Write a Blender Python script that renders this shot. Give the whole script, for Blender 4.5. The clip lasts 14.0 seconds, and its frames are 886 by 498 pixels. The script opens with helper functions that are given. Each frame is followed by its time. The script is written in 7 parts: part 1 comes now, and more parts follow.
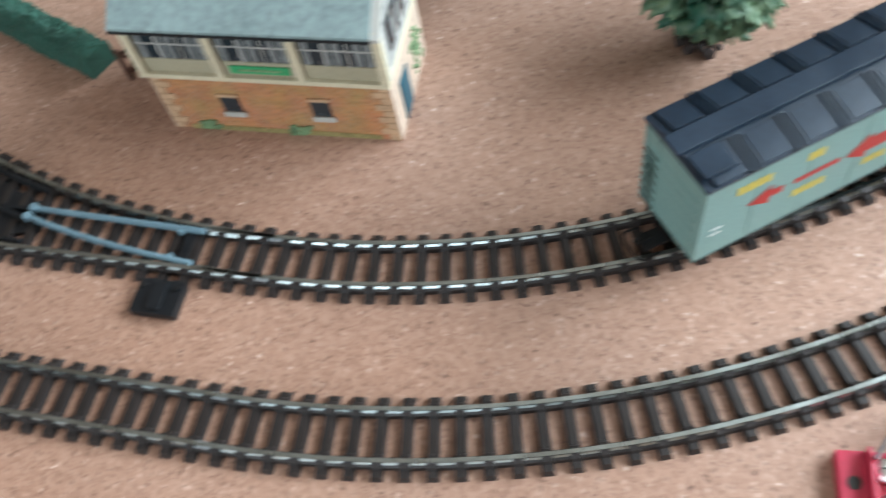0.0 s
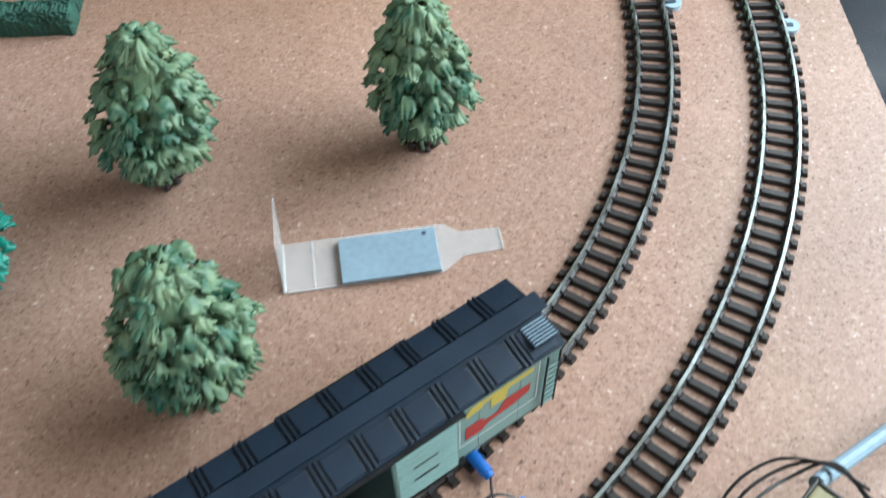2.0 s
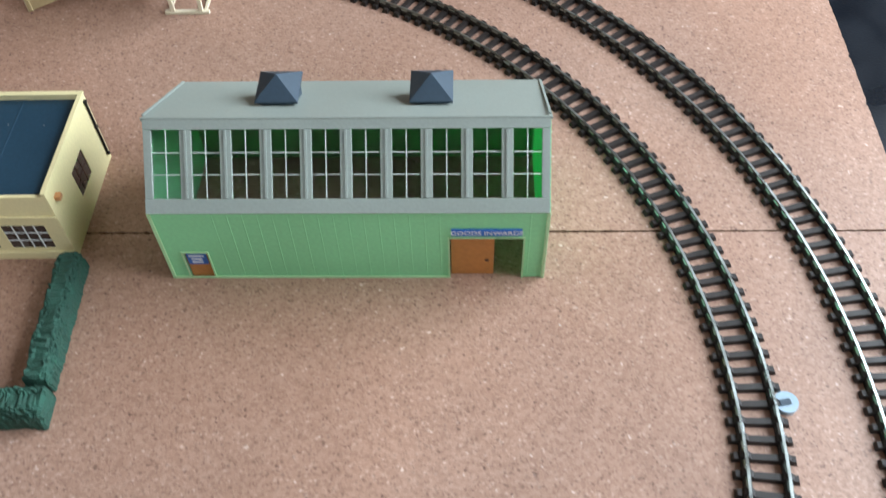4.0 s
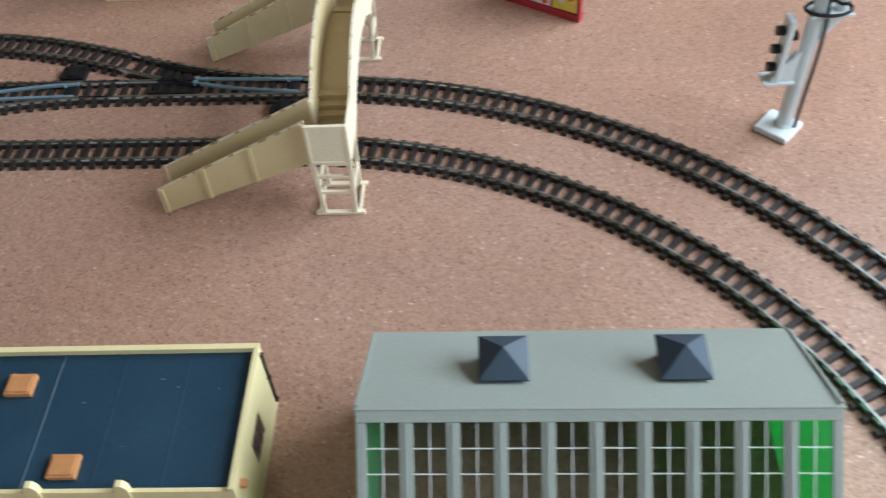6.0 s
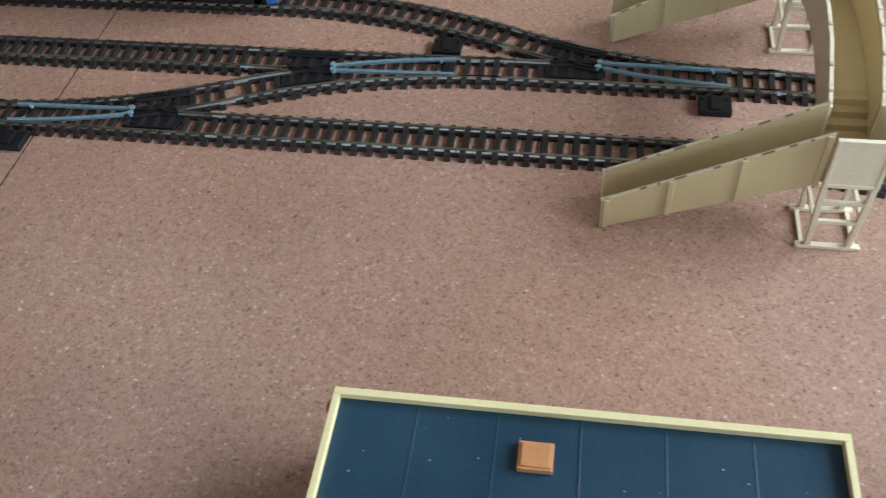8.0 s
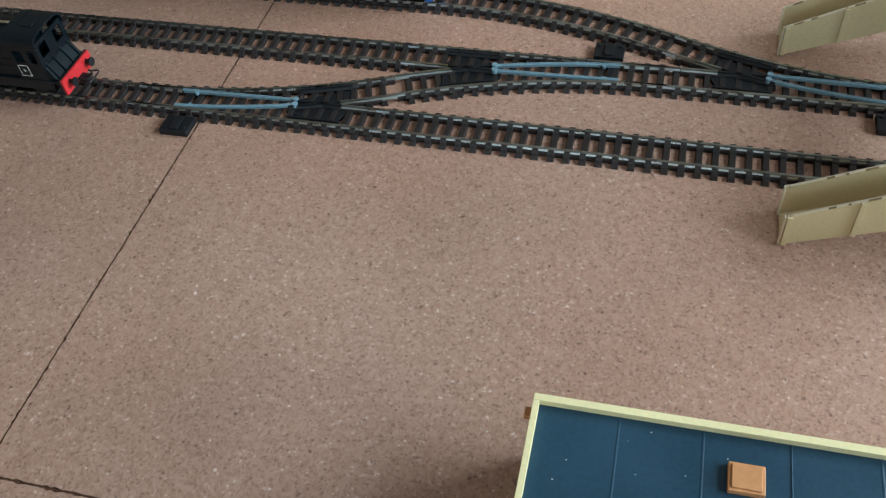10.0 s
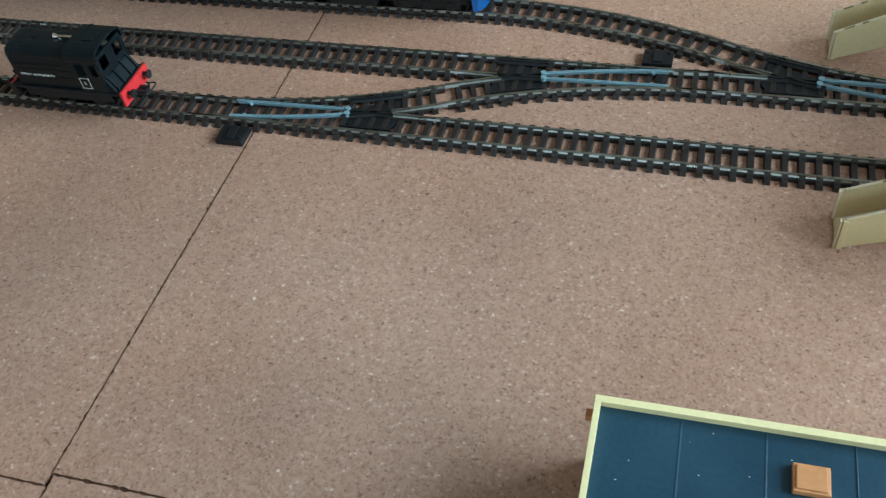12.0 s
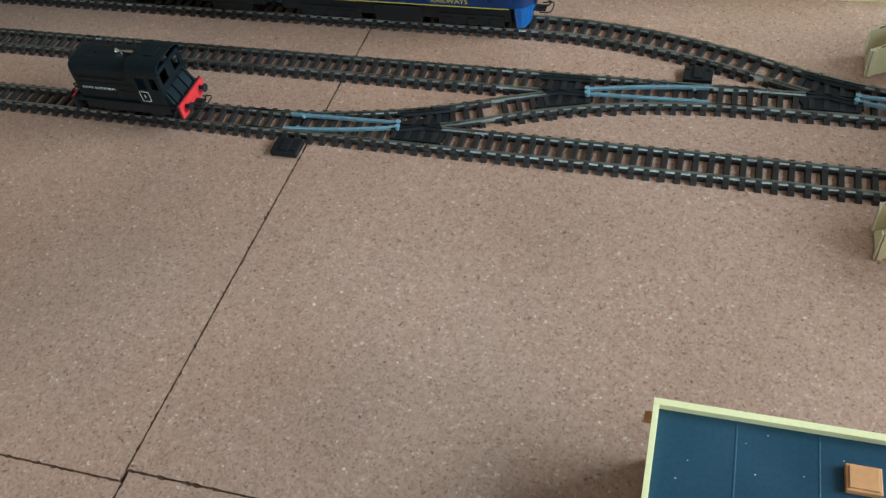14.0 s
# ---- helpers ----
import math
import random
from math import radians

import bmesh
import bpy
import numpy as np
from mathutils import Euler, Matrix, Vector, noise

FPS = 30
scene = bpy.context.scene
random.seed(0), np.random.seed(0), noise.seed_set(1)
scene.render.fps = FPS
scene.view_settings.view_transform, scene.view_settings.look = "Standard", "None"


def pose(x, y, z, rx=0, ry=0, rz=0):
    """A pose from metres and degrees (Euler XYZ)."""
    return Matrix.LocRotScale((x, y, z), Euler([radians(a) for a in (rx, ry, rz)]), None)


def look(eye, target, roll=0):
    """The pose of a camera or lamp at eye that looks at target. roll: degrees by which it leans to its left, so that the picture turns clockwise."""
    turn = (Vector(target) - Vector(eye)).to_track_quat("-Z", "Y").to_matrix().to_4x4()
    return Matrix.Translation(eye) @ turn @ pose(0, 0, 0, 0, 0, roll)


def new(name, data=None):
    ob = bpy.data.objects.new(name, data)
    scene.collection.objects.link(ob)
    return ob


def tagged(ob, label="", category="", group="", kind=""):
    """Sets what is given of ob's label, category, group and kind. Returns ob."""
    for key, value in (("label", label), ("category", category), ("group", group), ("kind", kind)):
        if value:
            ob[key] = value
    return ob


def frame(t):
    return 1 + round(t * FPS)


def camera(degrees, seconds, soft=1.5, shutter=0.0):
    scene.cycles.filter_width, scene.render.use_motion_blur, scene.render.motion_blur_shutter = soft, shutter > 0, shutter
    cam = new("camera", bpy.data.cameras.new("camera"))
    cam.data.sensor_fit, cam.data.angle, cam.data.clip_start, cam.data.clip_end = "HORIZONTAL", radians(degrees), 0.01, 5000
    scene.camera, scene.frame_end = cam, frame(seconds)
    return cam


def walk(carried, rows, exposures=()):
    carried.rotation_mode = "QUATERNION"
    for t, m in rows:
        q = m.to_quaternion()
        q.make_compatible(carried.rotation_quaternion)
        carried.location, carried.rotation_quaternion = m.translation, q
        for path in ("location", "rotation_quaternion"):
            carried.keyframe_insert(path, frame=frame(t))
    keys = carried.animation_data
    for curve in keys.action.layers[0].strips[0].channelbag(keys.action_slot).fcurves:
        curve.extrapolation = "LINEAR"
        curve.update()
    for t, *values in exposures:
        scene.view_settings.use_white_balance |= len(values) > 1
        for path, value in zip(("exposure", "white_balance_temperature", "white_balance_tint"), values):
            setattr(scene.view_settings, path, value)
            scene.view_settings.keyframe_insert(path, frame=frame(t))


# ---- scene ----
cam = camera(53.13, 14.0, soft=1.25, shutter=0.4)
PATH = [
    (0, (0.1159, -0.5294, 0.2880, 31.71, 7.04, 9.41)),
    (0.5, (0.1652, -0.5248, 0.2883, 33.55, 3.86, 2.80)),
    (1, (0.2105, -0.5081, 0.3084, 33.66, 3.13, -0.50)),
    (1.5, (0.2331, -0.4719, 0.3197, 35.98, 1.32, -0.09)),
    (2, (0.2548, -0.4259, 0.3435, 36.47, 1.17, -0.20)),
    (2.5, (0.2695, -0.3745, 0.3453, 37.25, 3.03, -1.99)),
    (3, (0.2769, -0.2931, 0.3715, 36.90, 1.97, -0.17)),
    (3.5, (0.2617, -0.2370, 0.3763, 38.21, 1.18, 1.90)),
    (3.7, (0.2494, -0.2215, 0.3803, 37.69, 1.08, 1.62)),
    (5.8, (0.1498, -0.0897, 0.4129, 41.64, 2.43, 0.92)),
    (6, (0.1300, -0.0796, 0.4068, 41.53, 2.66, 1.61)),
    (6.5, (0.0600, -0.0502, 0.3972, 41.51, 3.94, 5.03)),
    (7, (-0.0061, -0.0361, 0.3732, 41.52, 4.52, 7.18)),
    (7.5, (-0.0487, -0.0170, 0.3640, 41.08, 4.60, 8.85)),
    (8, (-0.0871, -0.0074, 0.3558, 40.61, 3.94, 9.31)),
    (8.5, (-0.1127, 0.0009, 0.3501, 40.11, 4.51, 11.24)),
    (9, (-0.1292, -0.0026, 0.3516, 40.01, 4.91, 13.10)),
    (9.2, (-0.1346, -0.0061, 0.3547, 40.72, 4.69, 13.50)),
    (11.5, (-0.1536, -0.0218, 0.3641, 40.94, 5.52, 14.83)),
    (12, (-0.1572, -0.0247, 0.3651, 41.57, 6.26, 15.34)),
    (12.5, (-0.1639, -0.0282, 0.3676, 42.00, 7.18, 16.20)),
    (13, (-0.1761, -0.0322, 0.3708, 41.80, 6.49, 15.85)),
    (13.5, (-0.1758, -0.0380, 0.3669, 42.18, 6.44, 15.97)),
    (14, (-0.1753, -0.0432, 0.3824, 42.21, 6.51, 16.04)),]
STOPS = [(0, 0.48, 5980, 5), (0.5, 0.47, 5900, 2), (1.0, 0.45, 5850, 1), (1.5, 0.33, 5850, 1), (2.0, 0.09, 5950, 4), (2.5, -0.15, 5980, 8), (3.7, -0.08, 6050, 9), (5.8, -0.22, 6050, 10), (7.0, -0.06, 6000, 12),
         (9.0, -0.04, 5800, 3), (9.2, -0.04, 5800, 3), (11.5, 0.15, 5480, -7), (14.0, 0.16, 5480, -7)]
walk(cam, [(t, pose(*p)) for t, p in PATH], STOPS)

# ---- daylight: a big window beside the layout, an unseen one assumed behind as fill, the room around them ----
world = bpy.data.worlds.new("world")
scene.world = world
world.use_nodes = True
_bg = world.node_tree.nodes["Background"]
_sky = world.node_tree.nodes.new("ShaderNodeTexSky")
_sky.sky_type, _sky.sun_disc, _sky.sun_elevation, _sky.sun_rotation = "NISHITA", False, radians(35), radians(200)
world.node_tree.links.new(_sky.outputs[0], _bg.inputs[0])
_bg.inputs[1].default_value = 0.1


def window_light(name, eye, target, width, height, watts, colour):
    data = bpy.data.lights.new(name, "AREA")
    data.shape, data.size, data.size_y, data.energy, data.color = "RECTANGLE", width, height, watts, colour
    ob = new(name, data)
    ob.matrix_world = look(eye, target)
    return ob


window_light("window_daylight", (1.52, 0.38, 0.92), (-0.1, 0.12, -0.1), 1.75, 1.05, 78, (0.90, 0.97, 1.0))
# Unseen source, assumed from bluish glints; added to fill the camera-facing sides.
window_light("assumed_daylight_behind", (-0.25, -1.84, 0.56), (-0.2, 0.2, 0.0), 1.20, 0.72, 9, (0.86, 0.95, 1.0))


# ---- materials ----
def mat(name, base, rough=0.5, metal=0.0, vary=0.15, big=25.0, fine=400.0, bump=0.0, rough_vary=0.1, coat=0.0, second=None, by_object=0.0, by_island=0.0, spec=0.5, span=(0.6, 1.4)):
    """Principled paint, plastic, metal or card with stains at one scale and grain at another, in metres of the object."""
    m = bpy.data.materials.new(name)
    m.use_nodes = True
    nt = m.node_tree
    n, l = nt.nodes, nt.links
    b = n["Principled BSDF"]
    b.inputs["Metallic"].default_value = metal
    b.inputs["Coat Weight"].default_value = coat
    b.inputs["Specular IOR Level"].default_value = spec
    co = n.new("ShaderNodeTexCoord")
    a, c = n.new("ShaderNodeTexNoise"), n.new("ShaderNodeTexNoise")
    a.inputs["Scale"].default_value, a.inputs["Detail"].default_value = big, 4
    c.inputs["Scale"].default_value, c.inputs["Detail"].default_value = fine, 3
    l.new(co.outputs["Object"], a.inputs["Vector"])
    l.new(co.outputs["Object"], c.inputs["Vector"])
    add = n.new("ShaderNodeMath")
    add.operation = "ADD"
    l.new(a.outputs["Fac"], add.inputs[0])
    l.new(c.outputs["Fac"], add.inputs[1])
    last = add.outputs[0]
    if by_object or by_island:
        src = n.new("ShaderNodeObjectInfo") if by_object else n.new("ShaderNodeNewGeometry")
        mul = n.new("ShaderNodeMath")
        mul.operation = "MULTIPLY_ADD"
        mul.inputs[1].default_value = by_object or by_island
        l.new(src.outputs["Random" if by_object else "Random Per Island"], mul.inputs[0])
        l.new(last, mul.inputs[2])
        last = mul.outputs[0]
    ramp = n.new("ShaderNodeMapRange")
    ramp.inputs["From Min"].default_value, ramp.inputs["From Max"].default_value = span[0], span[1] + (by_object or by_island)
    l.new(last, ramp.inputs["Value"])
    mix = n.new("ShaderNodeMix")
    mix.data_type = "RGBA"
    lo = [v * (1 - vary) for v in base]
    hi = list(second) if second else [min(1, v * (1 + vary)) for v in base]
    mix.inputs["A"].default_value, mix.inputs["B"].default_value = (*lo, 1), (*hi, 1)
    l.new(ramp.outputs[0], mix.inputs["Factor"])
    l.new(mix.outputs["Result"], b.inputs["Base Color"])
    r = n.new("ShaderNodeMapRange")
    r.inputs["From Min"].default_value, r.inputs["From Max"].default_value = 0.3, 0.7
    r.inputs["To Min"].default_value, r.inputs["To Max"].default_value = max(0.03, rough - rough_vary), min(1, rough + rough_vary)
    l.new(a.outputs["Fac"], r.inputs["Value"])
    l.new(r.outputs[0], b.inputs["Roughness"])
    if bump:
        bp = n.new("ShaderNodeBump")
        bp.inputs["Strength"].default_value, bp.inputs["Distance"].default_value = 0.6, bump
        l.new(c.outputs["Fac"], bp.inputs["Height"])
        l.new(bp.outputs[0], b.inputs["Normal"])
    return m


def chipboard():
    """Bare reddish chipboard: pressed flakes a millimetre or two long, a few pale ones, and broad stains."""
    m = bpy.data.materials.new("chipboard")
    m.use_nodes = True
    n, l = m.node_tree.nodes, m.node_tree.links
    b = n["Principled BSDF"]
    co = n.new("ShaderNodeTexCoord")
    warp = n.new("ShaderNodeTexNoise")
    warp.inputs["Scale"].default_value = 120
    l.new(co.outputs["Object"], warp.inputs["Vector"])
    mixv = n.new("ShaderNodeMix")
    mixv.data_type = "VECTOR"
    mixv.inputs["Factor"].default_value = 0.003
    l.new(co.outputs["Object"], mixv.inputs["A"])
    l.new(warp.outputs["Color"], mixv.inputs["B"])
    flakes = []
    for scale, squash in ((820, (1, 0.8, 1)), (560, (0.72, 1, 1))):
        mp = n.new("ShaderNodeMapping")
        mp.inputs["Scale"].default_value = squash
        v = n.new("ShaderNodeTexVoronoi")
        v.inputs["Scale"].default_value = scale
        l.new(mixv.outputs["Result"], mp.inputs["Vector"])
        l.new(mp.outputs[0], v.inputs["Vector"])
        sep = n.new("ShaderNodeSeparateColor")
        l.new(v.outputs["Color"], sep.inputs[0])
        flakes.append(sep)
    avg = n.new("ShaderNodeMath")
    avg.operation = "MULTIPLY_ADD"
    avg.inputs[1].default_value = 0.62
    half = n.new("ShaderNodeMath")
    half.operation = "MULTIPLY"
    half.inputs[1].default_value = 0.38
    l.new(flakes[1].outputs[0], half.inputs[0])
    l.new(flakes[0].outputs[0], avg.inputs[0])
    l.new(half.outputs[0], avg.inputs[2])
    ramp = n.new("ShaderNodeValToRGB")
    e = ramp.color_ramp.elements
    e[0].position, e[0].color = 0.0, (0.13, 0.070, 0.055, 1)
    e[1].position, e[1].color = 1.0, (0.70, 0.56, 0.48, 1)
    for pos, col in ((0.10, (0.318, 0.190, 0.136, 1)), (0.5, (0.394, 0.241, 0.173, 1)), (0.93, (0.448, 0.294, 0.220, 1))):
        x = e.new(pos)
        x.color = col
    l.new(avg.outputs[0], ramp.inputs[0])
    # sparse rounded specks, dark ones and pale ones
    last = ramp.outputs["Color"]
    for scale, least, reach, tint in ((470, 0.86, 0.20, (0.085, 0.048, 0.036, 1)), (430, 0.90, 0.18, (0.66, 0.49, 0.40, 1)), (780, 0.85, 0.24, (0.12, 0.068, 0.052, 1))):
        v = n.new("ShaderNodeTexVoronoi")
        v.inputs["Scale"].default_value = scale
        l.new(mixv.outputs["Result"], v.inputs["Vector"])
        sep, pick, edge, both, over = n.new("ShaderNodeSeparateColor"), n.new("ShaderNodeMath"), n.new("ShaderNodeMapRange"), n.new("ShaderNodeMath"), n.new("ShaderNodeMix")
        l.new(v.outputs["Color"], sep.inputs[0])
        pick.operation, pick.inputs[1].default_value = "GREATER_THAN", least
        l.new(sep.outputs[1], pick.inputs[0])
        edge.inputs["From Min"].default_value, edge.inputs["From Max"].default_value = reach, reach + 0.3
        edge.inputs["To Min"].default_value, edge.inputs["To Max"].default_value = 0.43, 0.0
        l.new(v.outputs["Distance"], edge.inputs["Value"])
        both.operation = "MULTIPLY"
        l.new(pick.outputs[0], both.inputs[0])
        l.new(edge.outputs[0], both.inputs[1])
        over.data_type = "RGBA"
        over.inputs["B"].default_value = tint
        l.new(both.outputs[0], over.inputs["Factor"])
        l.new(last, over.inputs["A"])
        last = over.outputs["Result"]
    stain = n.new("ShaderNodeTexNoise")
    stain.inputs["Scale"].default_value, stain.inputs["Detail"].default_value = 7, 5
    l.new(co.outputs["Object"], stain.inputs["Vector"])
    sr = n.new("ShaderNodeMapRange")
    sr.inputs["From Min"].default_value, sr.inputs["From Max"].default_value = 0.3, 0.7
    sr.inputs["To Min"].default_value, sr.inputs["To Max"].default_value = 0.86, 1.1
    l.new(stain.outputs["Fac"], sr.inputs["Value"])
    mul = n.new("ShaderNodeMix")
    mul.data_type, mul.blend_type = "RGBA", "MULTIPLY"
    mul.inputs["Factor"].default_value = 1
    l.new(last, mul.inputs["A"])
    l.new(sr.outputs[0], mul.inputs["B"])
    # broad redder and greyer areas of the pressed sheet
    hue = n.new("ShaderNodeTexNoise")
    hue.inputs["Scale"].default_value, hue.inputs["Detail"].default_value = 3.2, 3
    l.new(co.outputs["Object"], hue.inputs["Vector"])
    hr = n.new("ShaderNodeMapRange")
    hr.inputs["From Min"].default_value, hr.inputs["From Max"].default_value = 0.35, 0.65
    l.new(hue.outputs["Fac"], hr.inputs["Value"])
    tone = n.new("ShaderNodeMix")
    tone.data_type = "RGBA"
    tone.inputs["A"].default_value, tone.inputs["B"].default_value = (1.05, 0.97, 0.93, 1), (0.975, 0.99, 1.03, 1)
    l.new(hr.outputs[0], tone.inputs["Factor"])
    tint = n.new("ShaderNodeMix")
    tint.data_type, tint.blend_type = "RGBA", "MULTIPLY"
    tint.inputs["Factor"].default_value = 1
    l.new(mul.outputs["Result"], tint.inputs["A"])
    l.new(tone.outputs["Result"], tint.inputs["B"])
    mul = tint
    l.new(mul.outputs["Result"], b.inputs["Base Color"])
    b.inputs["Roughness"].default_value = 0.46
    bp = n.new("ShaderNodeBump")
    bp.inputs["Strength"].default_value, bp.inputs["Distance"].default_value = 0.6, 0.0006
    l.new(avg.outputs[0], bp.inputs["Height"])
    l.new(bp.outputs[0], b.inputs["Normal"])
    return m


def glass(name, tint=(0.9, 0.95, 0.93), rough=0.08):
    m = bpy.data.materials.new(name)
    m.use_nodes = True
    b = m.node_tree.nodes["Principled BSDF"]
    b.inputs["Base Color"].default_value = (*tint, 1)
    b.inputs["Transmission Weight"].default_value = 1
    b.inputs["Roughness"].default_value = rough
    b.inputs["IOR"].default_value = 1.3
    return m


def brickwork(name, brick, mortar, across, course):
    """Printed brick paper."""
    m = bpy.data.materials.new(name)
    m.use_nodes = True
    n, l = m.node_tree.nodes, m.node_tree.links
    b = n["Principled BSDF"]
    co, sw = n.new("ShaderNodeTexCoord"), n.new("ShaderNodeMapping")
    sw.inputs["Rotation"].default_value = (radians(90), 0, 0)
    t = n.new("ShaderNodeTexBrick")
    t.inputs["Color1"].default_value, t.inputs["Color2"].default_value = (*brick, 1), (*[v * 0.72 for v in brick], 1)
    t.inputs["Mortar"].default_value = (*mortar, 1)
    t.inputs["Scale"].default_value = 1
    t.inputs["Brick Width"].default_value, t.inputs["Row Height"].default_value, t.inputs["Mortar Size"].default_value = across, course, course * 0.09
    l.new(co.outputs["Object"], sw.inputs["Vector"])
    l.new(sw.outputs[0], t.inputs["Vector"])
    s = n.new("ShaderNodeTexNoise")
    s.inputs["Scale"].default_value, s.inputs["Detail"].default_value = 90, 5
    l.new(co.outputs["Object"], s.inputs["Vector"])
    mx = n.new("ShaderNodeMix")
    mx.data_type, mx.blend_type = "RGBA", "OVERLAY"
    mx.inputs["Factor"].default_value = 0.35
    l.new(t.outputs["Color"], mx.inputs["A"])
    l.new(s.outputs["Color"], mx.inputs["B"])
    l.new(mx.outputs["Result"], b.inputs["Base Color"])
    b.inputs["Roughness"].default_value = 0.6
    return m


def see_through(m, share, kind="ShaderNodeBsdfTranslucent", colour=None):
    """Lets a share of the light pass through a thin sheet."""
    n, l = m.node_tree.nodes, m.node_tree.links
    b, out = n["Principled BSDF"], n["Material Output"]
    t, mx = n.new(kind), n.new("ShaderNodeMixShader")
    mx.inputs[0].default_value = share
    if colour:
        t.inputs["Color"].default_value = (*colour, 1)
    l.new(b.outputs[0], mx.inputs[1])
    l.new(t.outputs[0], mx.inputs[2])
    l.new(mx.outputs[0], out.inputs["Surface"])
    return m


M_BOARD = chipboard()
M_SEAM_DUST = mat("seam_dust", (0.105, 0.056, 0.036), 0.95, vary=0.6, big=160, fine=1500, bump=0.0006, spec=0.1)
M_BOARD_EDGE = mat("board_edge", (0.24, 0.145, 0.095), 0.8, vary=0.35, fine=900, bump=0.0004)
M_RAIL = mat("nickel_rail", (0.40, 0.44, 0.43), 0.31, 1.0, vary=0.25, big=60, fine=900)
M_JOINER = mat("rail_joiner", (0.62, 0.68, 0.72), 0.38, 0.4, vary=0.2, big=80)
M_SLEEPER = mat("sleeper_plastic", (0.0205, 0.0160, 0.0150), 0.46, vary=0.32, big=70, fine=1500, bump=0.0002, by_object=0.35, spec=0.42)
M_FROG = mat("black_frog_plastic", (0.010, 0.011, 0.013), 0.45, vary=0.3, big=60, spec=0.3)
M_BLADE = mat("blue_grey_switch_blade", (0.17, 0.26, 0.31), 0.42, vary=0.2, big=80)
M_BLACK = mat("black_body", (0.0040, 0.0080, 0.0105), 0.34, vary=0.35, big=50, fine=700, rough_vary=0.1, spec=0.24)
M_UNDER = mat("underframe_black", (0.010, 0.010, 0.011), 0.55, vary=0.3, big=60, spec=0.3)
M_RED = mat("buffer_red", (0.55, 0.025, 0.03), 0.42, vary=0.2, big=60)
M_CHROME = mat("bright_metal", (0.75, 0.74, 0.7), 0.22, 1.0, vary=0.15)
M_CRUMB = mat("pale_crumb", (0.56, 0.52, 0.47), 0.7, vary=0.2, big=200)
M_WHITE_INK = mat("white_ink", (0.75, 0.76, 0.74), 0.6, vary=0.08)
M_ROOF_NAVY = mat("boxcar_roof", (0.012, 0.023, 0.040), 0.37, vary=0.3, big=40, fine=600, spec=0.42)
M_CAR_GREEN = mat("grey_green_car_side", (0.205, 0.325, 0.300), 0.5, vary=0.12, big=30, fine=800)
M_CAR_DARK = mat("car_interior", (0.07, 0.11, 0.10), 0.7, vary=0.2)
M_YELLOW_INK = mat("yellow_ink", (0.60, 0.47, 0.08), 0.55, vary=0.15)
M_RED_INK = mat("red_ink", (0.42, 0.035, 0.03), 0.55, vary=0.15)
M_SHED_GREEN = mat("shed_green_plastic", (0.265, 0.645, 0.325), 0.48, vary=0.1, big=18, fine=500)
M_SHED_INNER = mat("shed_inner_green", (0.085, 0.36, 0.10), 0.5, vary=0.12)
M_SHED_THIN = see_through(mat("thin_green_plastic", (0.36, 0.74, 0.47), 0.48, vary=0.1, big=18, fine=500), 0.45, colour=(0.16, 0.70, 0.25))
M_SHED_TRIM = mat("pale_green_trim", (0.42, 0.66, 0.36), 0.5, vary=0.1)
M_ROOF_GREY = mat("shed_roof_grey", (0.29, 0.33, 0.30), 0.52, vary=0.1, big=16, fine=700)
M_VENT = mat("vent_slate_blue", (0.032, 0.056, 0.084), 0.5, vary=0.15, big=40)
M_DOOR_BROWN = mat("orange_brown_door", (0.45, 0.185, 0.048), 0.5, vary=0.15, big=50)
M_SIGN_BLUE = mat("sign_blue", (0.03, 0.13, 0.46), 0.5, vary=0.12)
M_GLAZING = glass("shed_glazing")
M_BAR_WHITE = mat("white_glazing_bar", (0.72, 0.76, 0.76), 0.5, vary=0.06)
M_CREAM = mat("cream_plastic", (0.74, 0.65, 0.36), 0.5, vary=0.08, big=18, fine=600)
M_YB_ROOF = mat("flat_roof_navy", (0.017, 0.047, 0.078), 0.44, vary=0.22, big=22, fine=500, rough_vary=0.14, spec=0.32)
M_HATCH = mat("hatch_orange", (0.50, 0.23, 0.09), 0.5, vary=0.12, big=50)
M_WINDOW_DARK = mat("dark_window", (0.05, 0.035, 0.03), 0.25, vary=0.3, big=70)
M_BRIDGE = mat("bridge_tan", (0.58, 0.475, 0.275), 0.52, vary=0.1, big=22, fine=600)
M_CHIP = mat("dark_chipped_plastic", (0.25, 0.18, 0.095), 0.7, vary=0.3, big=200)
M_BRIDGE_PALE = mat("bridge_cream", (0.74, 0.66, 0.50), 0.52, vary=0.12, big=30, fine=600)
M_HEDGE = mat("hedge_green", (0.024, 0.082, 0.058), 0.8, vary=0.5, big=130, fine=1400, bump=0.0010)
M_TRUNK = mat("tree_trunk", (0.035, 0.022, 0.02), 0.7, vary=0.4, big=120, bump=0.0005)
M_LEAF = mat("leaf_blue_green", (0.017, 0.132, 0.080), 0.52, vary=0.35, big=30, fine=190, second=(0.235, 0.312, 0.170), by_island=0.30, bump=0.0008, span=(0.82, 1.20))
M_LEAF_TEAL = mat("leaf_teal", (0.007, 0.13, 0.098), 0.45, vary=0.4, big=30, fine=300, second=(0.02, 0.27, 0.20), by_island=0.4, bump=0.0006)
M_CLEAR = see_through(mat("clear_plastic", (0.80, 0.80, 0.80), 0.25, vary=0.08), 0.74, "ShaderNodeBsdfTransparent")
M_CLEAR_EDGE = see_through(mat("frosted_plastic_edge", (0.80, 0.80, 0.79), 0.4, vary=0.08), 0.5, "ShaderNodeBsdfTransparent")
